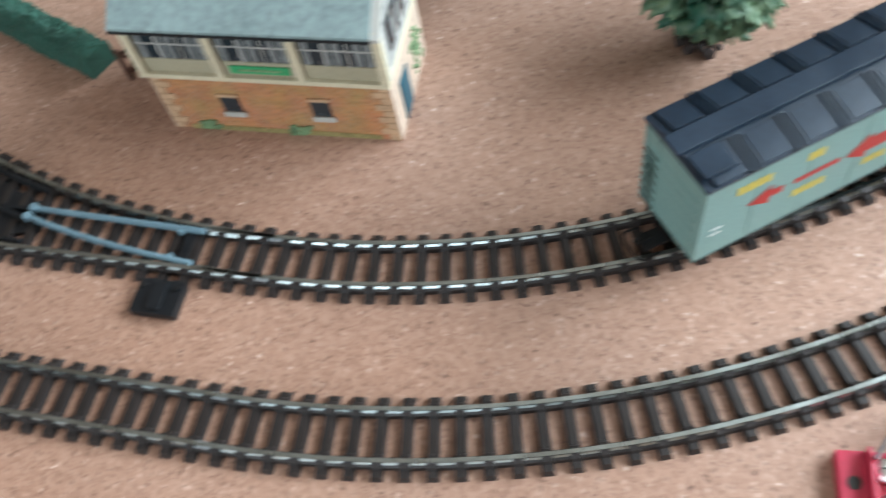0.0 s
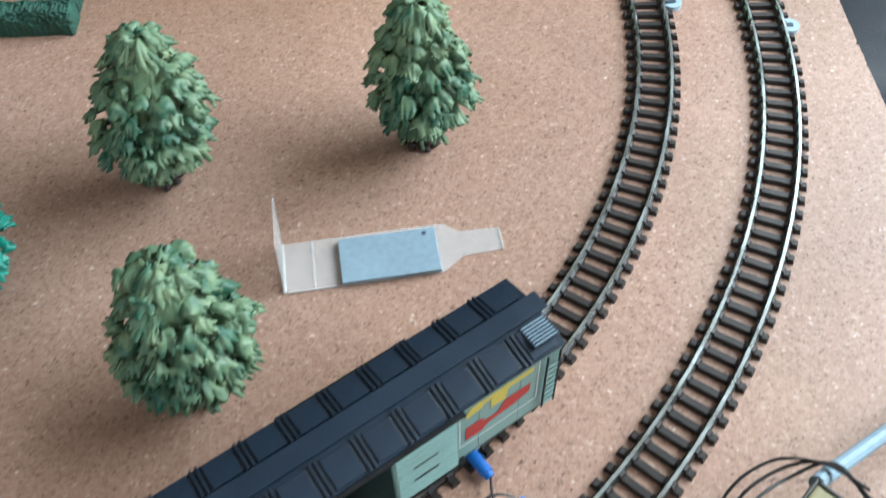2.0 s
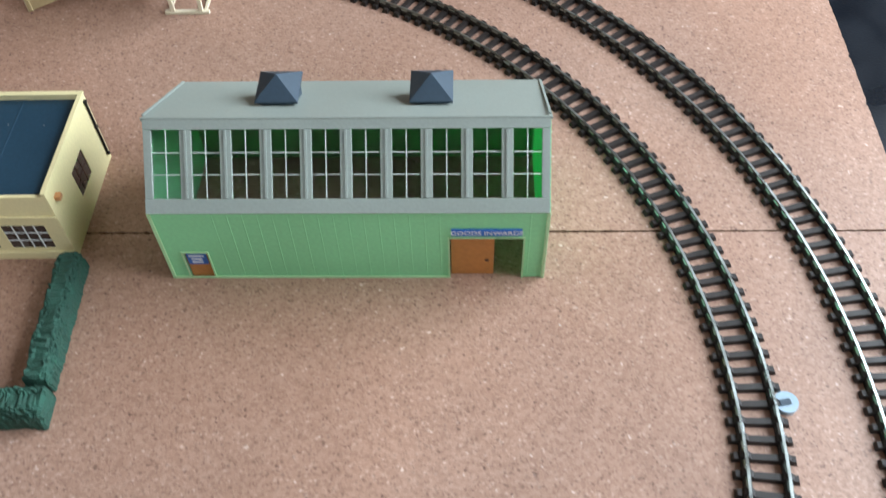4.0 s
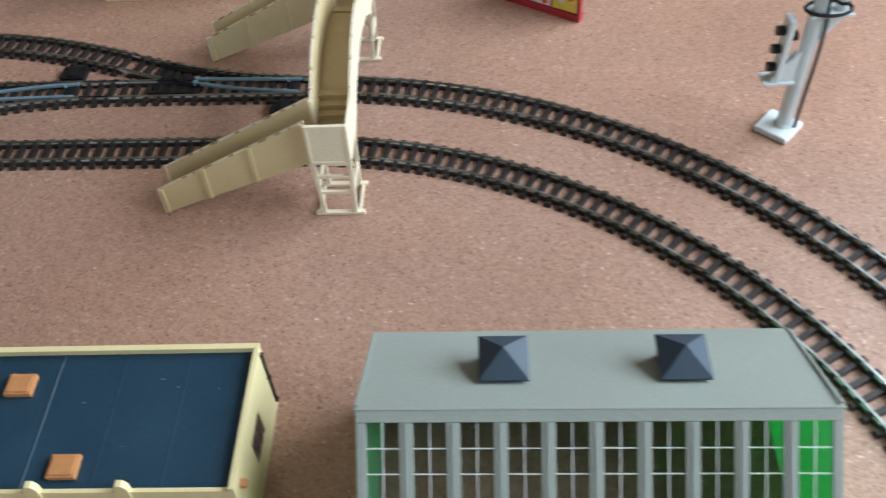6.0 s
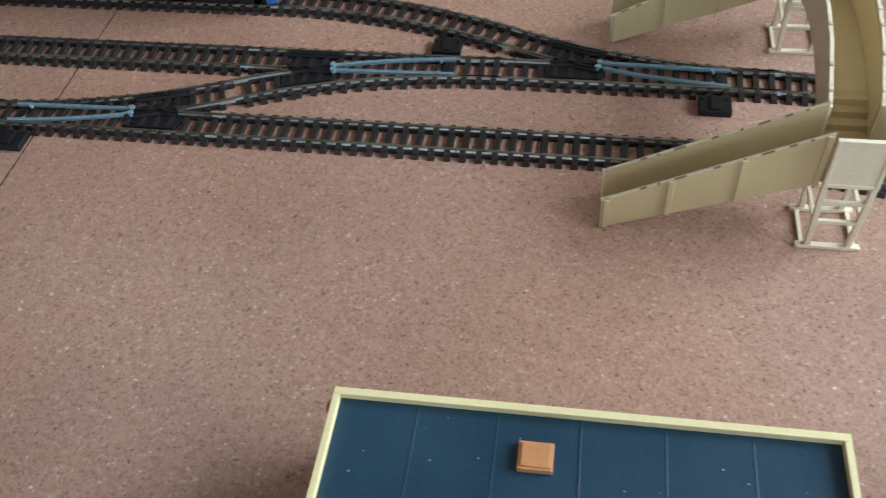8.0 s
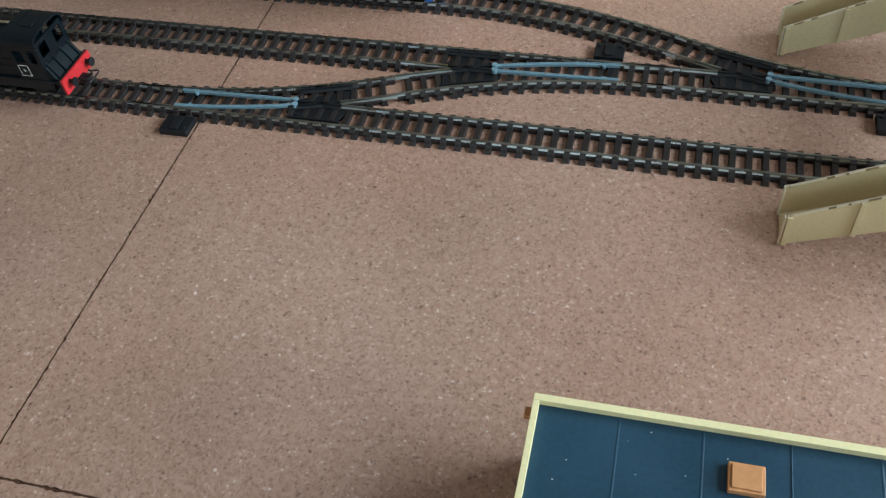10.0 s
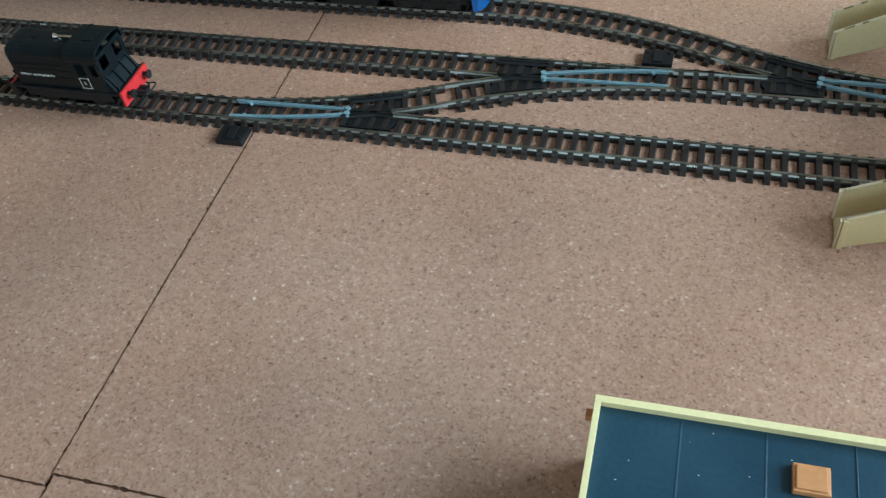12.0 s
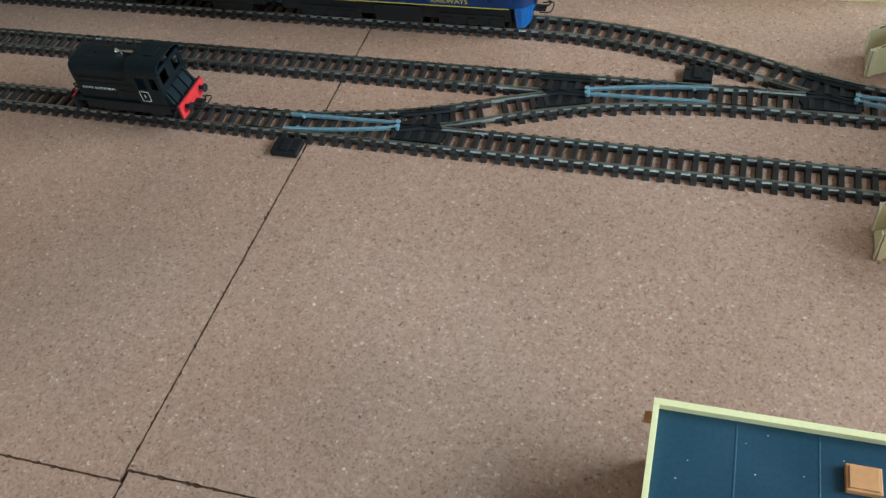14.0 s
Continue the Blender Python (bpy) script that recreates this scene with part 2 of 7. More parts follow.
M_SLATE = mat("blue_grey_plate", (0.24, 0.33, 0.40), 0.55, vary=0.15, big=40, fine=300)
M_WIRE = mat("black_wire", (0.024, 0.025, 0.028), 0.38, vary=0.2)
M_CRIMP = mat("blue_crimp", (0.015, 0.13, 0.47), 0.4, vary=0.15)
M_TERMINAL_RED = mat("terminal_red", (0.50, 0.035, 0.075), 0.4, vary=0.15)
M_PAD = mat("pale_blue_pad", (0.34, 0.46, 0.56), 0.35, vary=0.1)
M_SCREW = mat("screw_metal", (0.7, 0.72, 0.72), 0.3, 1.0, vary=0.2, big=150)
M_CTRL = mat("controller_beige", (0.29, 0.255, 0.135), 0.5, vary=0.12, big=14, fine=500)
M_CTRL_DARK = mat("controller_dark", (0.03, 0.028, 0.025), 0.5)
M_WHITE = mat("white_plastic", (0.70, 0.76, 0.80), 0.4, vary=0.08)
M_BRICK = brickwork("orange_brick_paper", (0.52, 0.24, 0.10), (0.45, 0.30, 0.18), 0.0034, 0.0013)
M_STONE = mat("cream_stone_print", (0.60, 0.47, 0.37), 0.6, vary=0.3, big=90, fine=500)
M_CARD_CREAM = mat("cream_card", (0.66, 0.59, 0.42), 0.6, vary=0.15, big=40)
M_CARD_WHITE = mat("white_card", (0.50, 0.49, 0.455), 0.6, vary=0.1, big=40)
M_CARD_LINE = mat("plank_line", (0.19, 0.19, 0.185), 0.7)
M_SLATE_ROOF = mat("slate_print", (0.26, 0.335, 0.335), 0.5, vary=0.34, big=28, fine=350)
M_PANE = mat("blue_black_pane", (0.022, 0.032, 0.040), 0.2, vary=0.3, big=120)
M_CURTAIN = mat("grey_curtain_print", (0.20, 0.215, 0.215), 0.6, vary=0.3, big=200)
M_QUOIN = mat("pinkish_quoin_print", (0.54, 0.36, 0.22), 0.6, vary=0.25, big=120, fine=500)
M_MOSS = mat("olive_moss_print", (0.30, 0.25, 0.10), 0.7, vary=0.45, big=180, fine=700)
M_WOOD_PANEL = mat("drab_panel", (0.40, 0.36, 0.25), 0.6, vary=0.12, big=60)
M_NAMEPLATE = mat("green_nameplate", (0.05, 0.36, 0.14), 0.5, vary=0.15)
M_IVY = mat("ivy_print", (0.20, 0.31, 0.16), 0.7, vary=0.5, big=200, fine=900)
M_DOOR_BLUE = mat("blue_door", (0.014, 0.085, 0.125), 0.5, vary=0.15)
M_GATE = mat("brown_gate", (0.07, 0.03, 0.02), 0.6, vary=0.3)
M_SIGNAL = mat("signal_grey_white", (0.62, 0.68, 0.70), 0.4, vary=0.1, big=40)
M_BLUE = mat("loco_blue", (0.010, 0.030, 0.105), 0.3, vary=0.2, big=40, coat=0.2)
M_BLUE_SKIRT = mat("skirt_blue", (0.016, 0.09, 0.30), 0.38, vary=0.2, big=50)
M_YELLOW = mat("loco_yellow", (0.72, 0.43, 0.02), 0.35, vary=0.1)
M_KIOSK_RED = mat("kiosk_red", (0.33, 0.018, 0.03), 0.45, vary=0.15, big=50)
M_POSTER = [mat("poster_" + k, c, 0.5, vary=0.2, big=120) for k, c in (("white", (0.7, 0.68, 0.7)), ("yellow", (0.62, 0.5, 0.08)), ("green", (0.12, 0.38, 0.14)), ("blue", (0.2, 0.5, 0.62)), ("red", (0.6, 0.05, 0.05)))]
M_LEATHER = mat("dark_leather", (0.008, 0.011, 0.017), 0.4, vary=0.4, big=14, fine=350, bump=0.0008, rough_vary=0.15, spec=0.25)
M_WALL = mat("room_wall", (0.40, 0.31, 0.23), 0.85, vary=0.05, big=3)
M_CEIL = mat("room_ceiling", (0.58, 0.50, 0.43), 0.9, vary=0.04, big=3)
M_CARPET = mat("brown_carpet", (0.13, 0.095, 0.075), 0.95, vary=0.25, big=5, fine=600, bump=0.002)
M_TABLE = mat("trestle_wood", (0.32, 0.20, 0.11), 0.6, vary=0.25, big=9)


# ---- building blocks ----
def thing(name, label, category, at=(0, 0, 0), turn=0.0, group="", kind=""):
    ob = new(name)
    ob.empty_display_size = 0.01
    ob.location, ob.rotation_euler = at, (0, 0, radians(turn))
    return tagged(ob, label, category, group, kind)


def part(name, bm, material, parent=None, label="", smooth=False, at=None, turn=None):
    me = bpy.data.meshes.new(name)
    bmesh.ops.recalc_face_normals(bm, faces=bm.faces)
    bm.to_mesh(me)
    bm.free()
    me.materials.append(material)
    if smooth:
        me.polygons.foreach_set("use_smooth", [True] * len(me.polygons))
    ob = new(name, me)
    ob.parent = parent
    if at:
        ob.location = at
    if turn:
        ob.rotation_euler = turn
    return tagged(ob, label) if label else ob


def again(name, mesh_of, parent, at, turn=0.0):
    """One more piece on the same mesh."""
    ob = new(name, mesh_of.data)
    ob.parent, ob.location, ob.rotation_euler = parent, at, (0, 0, turn)
    return ob


def box(x0, x1, y0, y1, z0, z1, edge=0.0, bm=None):
    """A block with worn, rounded edges."""
    t = bmesh.new()
    bmesh.ops.create_cube(t, size=1)
    for v in t.verts:
        v.co = Vector((x0 + (v.co.x + 0.5) * (x1 - x0), y0 + (v.co.y + 0.5) * (y1 - y0), z0 + (v.co.z + 0.5) * (z1 - z0)))
    if edge:
        bmesh.ops.bevel(t, geom=t.edges[:], offset=min(edge, 0.45 * min(abs(x1 - x0), abs(y1 - y0), abs(z1 - z0))), segments=2, profile=0.6, affect="EDGES")
    return merge(t, bm)


def merge(t, bm=None):
    if bm is None:
        return t
    me = bpy.data.meshes.new("t")
    t.to_mesh(me)
    t.free()
    bm.from_mesh(me)
    bpy.data.meshes.remove(me)
    return bm


def prism(outline, axis, a, b, bm=None, edge=0.0):
    """A flat outline (u, v) drawn out from a to b. axis x: (y, z); axis y: (x, z); axis z: (x, y)."""
    t = bmesh.new()
    put = {"x": lambda u, v, w: (w, u, v), "y": lambda u, v, w: (u, w, v), "z": lambda u, v, w: (u, v, w)}[axis]
    lo = [t.verts.new(put(u, v, a)) for u, v in outline]
    hi = [t.verts.new(put(u, v, b)) for u, v in outline]
    k = len(lo)
    t.faces.new(lo[::-1])
    t.faces.new(hi)
    for i in range(k):
        t.faces.new((lo[i], lo[(i + 1) % k], hi[(i + 1) % k], hi[i]))
    bmesh.ops.recalc_face_normals(t, faces=t.faces)
    if edge:
        bmesh.ops.bevel(t, geom=t.edges[:], offset=edge, segments=2, profile=0.6, affect="EDGES")
    return merge(t, bm)


def rod(p, q, r, bm=None, sides=12, r2=None):
    t = bmesh.new()
    p, q = Vector(p), Vector(q)
    bmesh.ops.create_cone(t, cap_ends=True, segments=sides, radius1=r, radius2=r if r2 is None else r2, depth=(q - p).length)
    m = Matrix.Translation((p + q) / 2) @ (q - p).to_track_quat("Z", "Y").to_matrix().to_4x4()
    bmesh.ops.transform(t, matrix=m, verts=t.verts)
    return merge(t, bm)


def smooth_line(points, steps=8):
    """A soft curve through the points."""
    pts = [Vector(p) for p in points]
    pts = [2 * pts[0] - pts[1]] + pts + [2 * pts[-1] - pts[-2]]
    out = []
    for i in range(1, len(pts) - 2):
        a, b, c, d = pts[i - 1:i + 3]
        for k in range(steps):
            t = k / steps
            out.append(0.5 * (2 * b + (c - a) * t + (2 * a - 5 * b + 4 * c - d) * t * t + (3 * b - a - 3 * c + d) * t ** 3))
    return out + [pts[-2]]


def tube(points, r, bm=None, sides=8, steps=8):
    t = bmesh.new()
    line = smooth_line(points, steps)
    rings = []
    for i, p in enumerate(line):
        d = (line[min(i + 1, len(line) - 1)] - line[max(i - 1, 0)]).normalized()
        u = d.cross(Vector((0, 0, 1)))
        u = u.normalized() if u.length > 1e-4 else Vector((1, 0, 0))
        w = u.cross(d)
        rings.append([t.verts.new(p + r * (math.cos(a) * u + math.sin(a) * w)) for a in [k * 2 * math.pi / sides for k in range(sides)]])
    for a, b in zip(rings, rings[1:]):
        for k in range(sides):
            t.faces.new((a[k], a[(k + 1) % sides], b[(k + 1) % sides], b[k]))
    t.faces.new(rings[0][::-1])
    t.faces.new(rings[-1])
    return merge(t, bm)


def sweep(line, profile, bm=None):
    """A profile (across, up) carried along a line of (x, y, heading)."""
    t = bmesh.new()
    rings = []
    for x, y, h in line:
        nx, ny = -math.sin(h), math.cos(h)
        rings.append([t.verts.new((x + u * nx, y + u * ny, v)) for u, v in profile])
    k = len(profile)
    for a, b in zip(rings, rings[1:]):
        for i in range(k):
            t.faces.new((a[i], a[(i + 1) % k], b[(i + 1) % k], b[i]))
    t.faces.new(rings[0][::-1])
    t.faces.new(rings[-1])
    return merge(t, bm)


def lettering(name, text, size, material, parent, at, turn, squeeze=1.0):
    cu = bpy.data.curves.new(name, "FONT")
    cu.body, cu.size, cu.align_x, cu.align_y, cu.extrude = text, size, "CENTER", "CENTER", 0.00008
    tmp = bpy.data.objects.new("t", cu)
    me = bpy.data.meshes.new_from_object(tmp)
    bpy.data.objects.remove(tmp)
    me.materials.append(material)
    ob = new(name, me)
    ob.parent, ob.location, ob.rotation_euler, ob.scale = parent, at, turn, (squeeze, 1, 1)
    return ob


# ---- the layout boards, the room ----
def sawn(corners):
    """The outline with the ragged, chipped edge of sawn chipboard."""
    rnd = random.Random(17)
    out = []
    for i, (x, y) in enumerate(corners):
        u, v = corners[(i + 1) % len(corners)]
        d = math.hypot(u - x, v - y)
        nx, ny = -(v - y) / d, (u - x) / d
        sense = 1 if sum(a[0] * b[1] - b[0] * a[1] for a, b in zip(corners, corners[1:] + corners[:1])) > 0 else -1
        n = int(d / 0.0020)
        for k in range(n):
            f = k / n
            dig = 0.0 if k == 0 else abs(rnd.gauss(0, 0.00026)) + (rnd.uniform(0.0004, 0.0010) if rnd.random() < 0.04 else 0.0)
            out.append((x + (u - x) * f + sense * nx * dig, y + (v - y) * f + sense * ny * dig))
    return out


def boards():
    top = thing("layout_board", "reddish-brown bare chipboard baseboards butted together", "baseboard", kind="structure")
    t = 0.018
    corners = (
        ((-0.4300, 0.1088), (0.4805, 0.1166), (0.4838, 0.2802), (0.4850, 0.730), (-0.4330, 0.728)),
        ((-0.4286, 0.1079), (0.4855, 0.1158), (0.4872, 0.0100), (0.4930, -0.560), (-0.4270, -0.562)),
        ((-0.4311, 0.1024), (-0.4341, 0.728), (-1.330, 0.724), (-1.330, 0.0950)),
        ((-0.4296, 0.1016), (-0.4280, -0.562), (-1.330, -0.565), (-1.330, 0.0942)),
    )
    for c in corners:
        ob = part("panel", prism(sawn(c), "z", -t, 0.0), M_BOARD, top)
        ob.data.materials.append(M_BOARD_EDGE)
        for p in ob.data.polygons:
            p.material_index = 1 if abs(p.normal.z) < 0.5 else 0
    # sawdust and dirt lodged in the seams
    for a, b, deep in (((-0.4300, 0.1083), (0.4805, 0.1162), 0.0009), ((-1.330, 0.0946), (-0.4311, 0.1020), 0.0007), ((-0.4306, 0.1080), (-0.4336, 0.728), 0.0010), ((-0.4291, 0.1010), (-0.4275, -0.562), 0.0022)):
        d = Vector((b[0] - a[0], b[1] - a[1])).normalized() * 0.0022
        part("seam_dust", prism(((a[0] - d.y, a[1] + d.x), (a[0] + d.y, a[1] - d.x), (b[0] + d.y, b[1] - d.x), (b[0] - d.y, b[1] + d.x)), "z", -0.0060, -deep), M_SEAM_DUST, top, "brown sawdust lodged in the joint")
    for x in (-1.2, -0.42, 0.40):
        part("bearer", box(x - 0.022, x + 0.022, -0.55, 0.71, -0.063, -0.0185, 0.002), M_TABLE, top)
    for x in (-1.2, 0.40):
        for y in (-0.5, 0.66):
            part("leg", box(x - 0.02, x + 0.02, y - 0.02, y + 0.02, -0.72, -0.0635, 0.002), M_TABLE, top)


def room():
    x0, x1, y0, y1, z0, z1 = -2.3, 1.55, -1.9, 2.4, -0.72, 1.75
    part("floor", box(x0, x1, y0, y1, z0 - 0.1, z0), M_CARPET)
    tagged(bpy.data.objects["floor"], "dark brown carpet", "floor", kind="structure")
    c = part("ceiling", box(x0, x1, y0, y1, z1, z1 + 0.1), M_CEIL)
    tagged(c, "plain cream-painted ceiling", "ceiling", kind="structure")
    for nm, b in (("wall_west", (x0 - 0.1, x0, y0, y1)), ("wall_north", (x0, x1, y1, y1 + 0.1))):
        tagged(part(nm, box(b[0], b[1], b[2], b[3], z0, z1), M_WALL), "plain light painted wall", "wall", kind="structure")
    wy0, wy1, wz0, wz1 = -0.55, 1.31, 0.34, 1.52
    w = bmesh.new()
    for b in ((y0, wy0, z0, z1), (wy1, y1, z0, z1), (wy0, wy1, z0, wz0), (wy0, wy1, wz1, z1)):
        box(x1, x1 + 0.12, b[0], b[1], b[2], b[3], bm=w)
    tagged(part("wall_east", w, M_WALL), "plain light painted wall with a window opening", "wall", kind="structure")
    v0, v1, v2, v3 = -0.90, 0.40, 0.15, 0.98
    w = bmesh.new()
    for b in ((x0, v0, z0, z1), (v1, x1, z0, z1), (v0, v1, z0, v2), (v0, v1, v3, z1)):
        box(b[0], b[1], y0 - 0.12, y0, b[2], b[3], bm=w)
    tagged(part("wall_south", w, M_WALL), "plain light painted wall with a window opening", "wall", kind="structure")
    # Unseen window, added to house the assumed fill daylight from behind.
    win = thing("assumed_window_2", "unseen white-framed window assumed behind the layout for fill daylight", "window", kind="structure")
    f = bmesh.new()
    for b in ((v0, v0 + 0.05, v2, v3), (v1 - 0.05, v1, v2, v3), (v0 + 0.05, v1 - 0.05, v2, v2 + 0.05), (v0 + 0.05, v1 - 0.05, v3 - 0.05, v3)):
        box(b[0], b[1], y0 - 0.06, y0 - 0.005, b[2], b[3], 0.004, bm=f)
    part("window_frame", f, M_CARD_WHITE, win)
    win = thing("window_1", "white-framed daylight window beside the layout", "window", kind="structure")
    f = bmesh.new()
    for b in ((wy0, wy0 + 0.05, wz0, wz1), (wy1 - 0.05, wy1, wz0, wz1), (wy0 + 0.05, wy1 - 0.05, wz0, wz0 + 0.05), (wy0 + 0.05, wy1 - 0.05, wz1 - 0.05, wz1)):
        box(x1 + 0.005, x1 + 0.06, b[0], b[1], b[2], b[3], 0.004, bm=f)
    part("window_frame", f, M_CARD_WHITE, win)
    part("window_sill", box(x1 - 0.09, x1 + 0.004, wy0 - 0.04, wy1 + 0.04, wz0 - 0.03, wz0 - 0.002, 0.004), M_CARD_WHITE, win)


def sofa():
    s = thing("sofa", "dark navy leather sofa beside the layout board", "sofa", at=(0.80, 0.15, -0.72))
    part("base", box(-0.30, 0.46, -0.85, 0.95, 0.04, 0.24, 0.02), M_LEATHER, s)
    for y in (-0.84, 0.06):
        part("seat_cushion", box(-0.31, 0.28, y, y + 0.885, 0.241, 0.42, 0.045), M_LEATHER, s, smooth=True)
    part("backrest", box(0.285, 0.47, -0.84, 0.945, 0.241, 0.80, 0.06), M_LEATHER, s, smooth=True)
    for x, y in ((-0.25, -0.8), (-0.25, 0.9), (0.4, -0.8), (0.4, 0.9)):
        part("foot", rod((x, y, 0), (x, y, 0.045), 0.02), M_UNDER, s)


boards()
room()
sofa()

# ---- track ----
G = 0.0091
RAIL = [(-0.0014, 0.0026), (0.0014, 0.0026), (0.0015, 0.0029), (0.0005, 0.0043), (0.00042, 0.0046), (0.00072, 0.0048), (0.00072, 0.0055), (-0.00072, 0.0055), (-0.00072, 0.0048), (-0.00042, 0.0046), (-0.0005, 0.0043), (-0.0015, 0.0029)]
WEB = [(-0.0018, 0.0), (0.0018, 0.0), (0.0018, 0.0028), (0.0011, 0.0035), (-0.0011, 0.0035), (-0.0018, 0.0028)]
BLADE = [(-0.0010, 0.0035), (0.0010, 0.0035), (0.0010, 0.0054), (0.0006, 0.0057), (-0.0006, 0.0057), (-0.0010, 0.0054)]
SPINE = [(-0.0004, 0.0057), (0.0004, 0.0057), (0.0003, 0.0062), (-0.0003, 0.0062)]
STEP = 0.00933


def straight(x, y, h, length, n=2):
    return [(x + math.cos(h) * length * i / n, y + math.sin(h) * length * i / n, h) for i in range(n + 1)]


def arc(x, y, h, r, degrees, n=24):
    """Turns left by degrees (negative: right) from (x, y) at heading h."""
    s = 1 if degrees > 0 else -1
    cx, cy = x - s * r * math.sin(h), y + s * r * math.cos(h)
    out = []
    for i in range(n + 1):
        a = h + radians(degrees) * i / n
        out.append((cx + s * r * math.sin(a), cy - s * r * math.cos(a), a))
    return out


def beside(line, off):
    return [(x - off * math.sin(h), y + off * math.cos(h), h) for x, y, h in line]


def along(line, s):
    """Place and heading s metres along a line."""
    for (x, y, h), (u, v, k) in zip(line, line[1:]):
        d = math.hypot(u - x, v - y)
        if s <= d or (u, v, k) == line[-1]:
            f = s / d
            return (x + (u - x) * f, y + (v - y) * f, h + (k - h) * f)
        s -= d


def length_of(line):
    return sum(math.hypot(b[0] - a[0], b[1] - a[1]) for a, b in zip(line, line[1:]))


def cut(line, a, b, n=20):
    return [along(line, a + (b - a) * i / n) for i in range(n + 1)]


def moved(line, o):
    return [(x - o.x, y - o.y, h) for x, y, h in line]


def sleeper_mesh(length):
    """One moulded sleeper, a good 4 mm wide, with a rail chair on each side of both rails."""
    h, w, z = length / 2, 0.0022, 0.0027
    t = bmesh.new()
    lo = [t.verts.new((sx * w, sy * h, 0)) for sx, sy in ((-1, -1), (1, -1), (1, 1), (-1, 1))]
    hi = [t.verts.new((sx * (w - 0.0006), sy * (h - 0.0009), z)) for sx, sy in ((-1, -1), (1, -1), (1, 1), (-1, 1))]
    t.faces.new(hi)
    for i in range(4):
        t.faces.new((lo[i], lo[(i + 1) % 4], hi[(i + 1) % 4], hi[i]))
    return t


def chairs(t, ys):
    for y in ys:
        for s in (-1, 1):
            a, b = y + s * 0.0004, y + s * 0.0030
            v = [t.verts.new(p) for p in ((-0.0020, a, 0.0024), (0.0020, a, 0.0024), (0.0020, b, 0.0024), (-0.0020, b, 0.0024), (-0.0017, a, 0.0050), (0.0017, a, 0.0050), (-0.0016, b - s * 0.0008, 0.0040), (0.0016, b - s * 0.0008, 0.0040))]
            for q in ((4, 5, 7, 6), (6, 7, 2, 3), (0, 4, 6, 3), (1, 2, 7, 5)):
                t.faces.new([v[k] for k in q])
    return t


SLEEPERS = {}


def sleeper(parent, x, y, h, length=0.0305, off=0.0, plain=False):
    key = (round(length, 3), plain)
    wx, wy = x - off * math.sin(h), y + off * math.cos(h)
    if key not in SLEEPERS:
        t = sleeper_mesh(key[0])
        if not plain:
            chairs(t, (-G, G))
        SLEEPERS[key] = part("sleeper", t, M_SLEEPER, parent, at=(wx, wy, 0), turn=(0, 0, h))
    else:
        again("sleeper", SLEEPERS[key], parent, (wx, wy, 0), h)


JOINER = []
CHAIR = []


def joiner(parent, x, y, h):
    """The pressed-metal fishplates that hold two rail ends together."""
    for s in (-G, G):
        wx, wy = x - s * math.sin(h), y + s * math.cos(h)
        if JOINER:
            again("rail_joiner", JOINER[0], parent, (wx, wy, 0), h)
        else:
            t = bmesh.new()
            for a in (-1, 1):
                box(-0.0062, 0.0062, a * 0.00085 - 0.00035, a * 0.00085 + 0.00035, 0.0028, 0.0045, 0.0002, bm=t)
            box(-0.0062, 0.0062, -0.0015, 0.0015, 0.0027, 0.0031, bm=t)
            JOINER.append(part("rail_joiner", t, M_JOINER, parent, "shiny pressed-metal rail joiner", at=(wx, wy, 0), turn=(0, 0, h)))


def track(line, label, name="track_section", join=True):
    n = len(line) // 2
    o = Vector((line[n][0], line[n][1], 0))
    top = thing(name, label, "railway track", at=o, group="track sections of the model railway")
    local = moved(line, o)
    for s in (-G, G):
        part("rail", sweep(beside(local, s), RAIL), M_RAIL, top, "dull nickel-silver rail")
        part("web", sweep(beside(local, s), WEB), M_SLEEPER, top)
    total = length_of(local)
    k = round(total / STEP)
    for i in range(k):
        x, y, h = along(local, total * (i + 0.5) / k)
        sleeper(top, x, y, h)
    if join:
        joiner(top, *local[0])
    return line[-1]


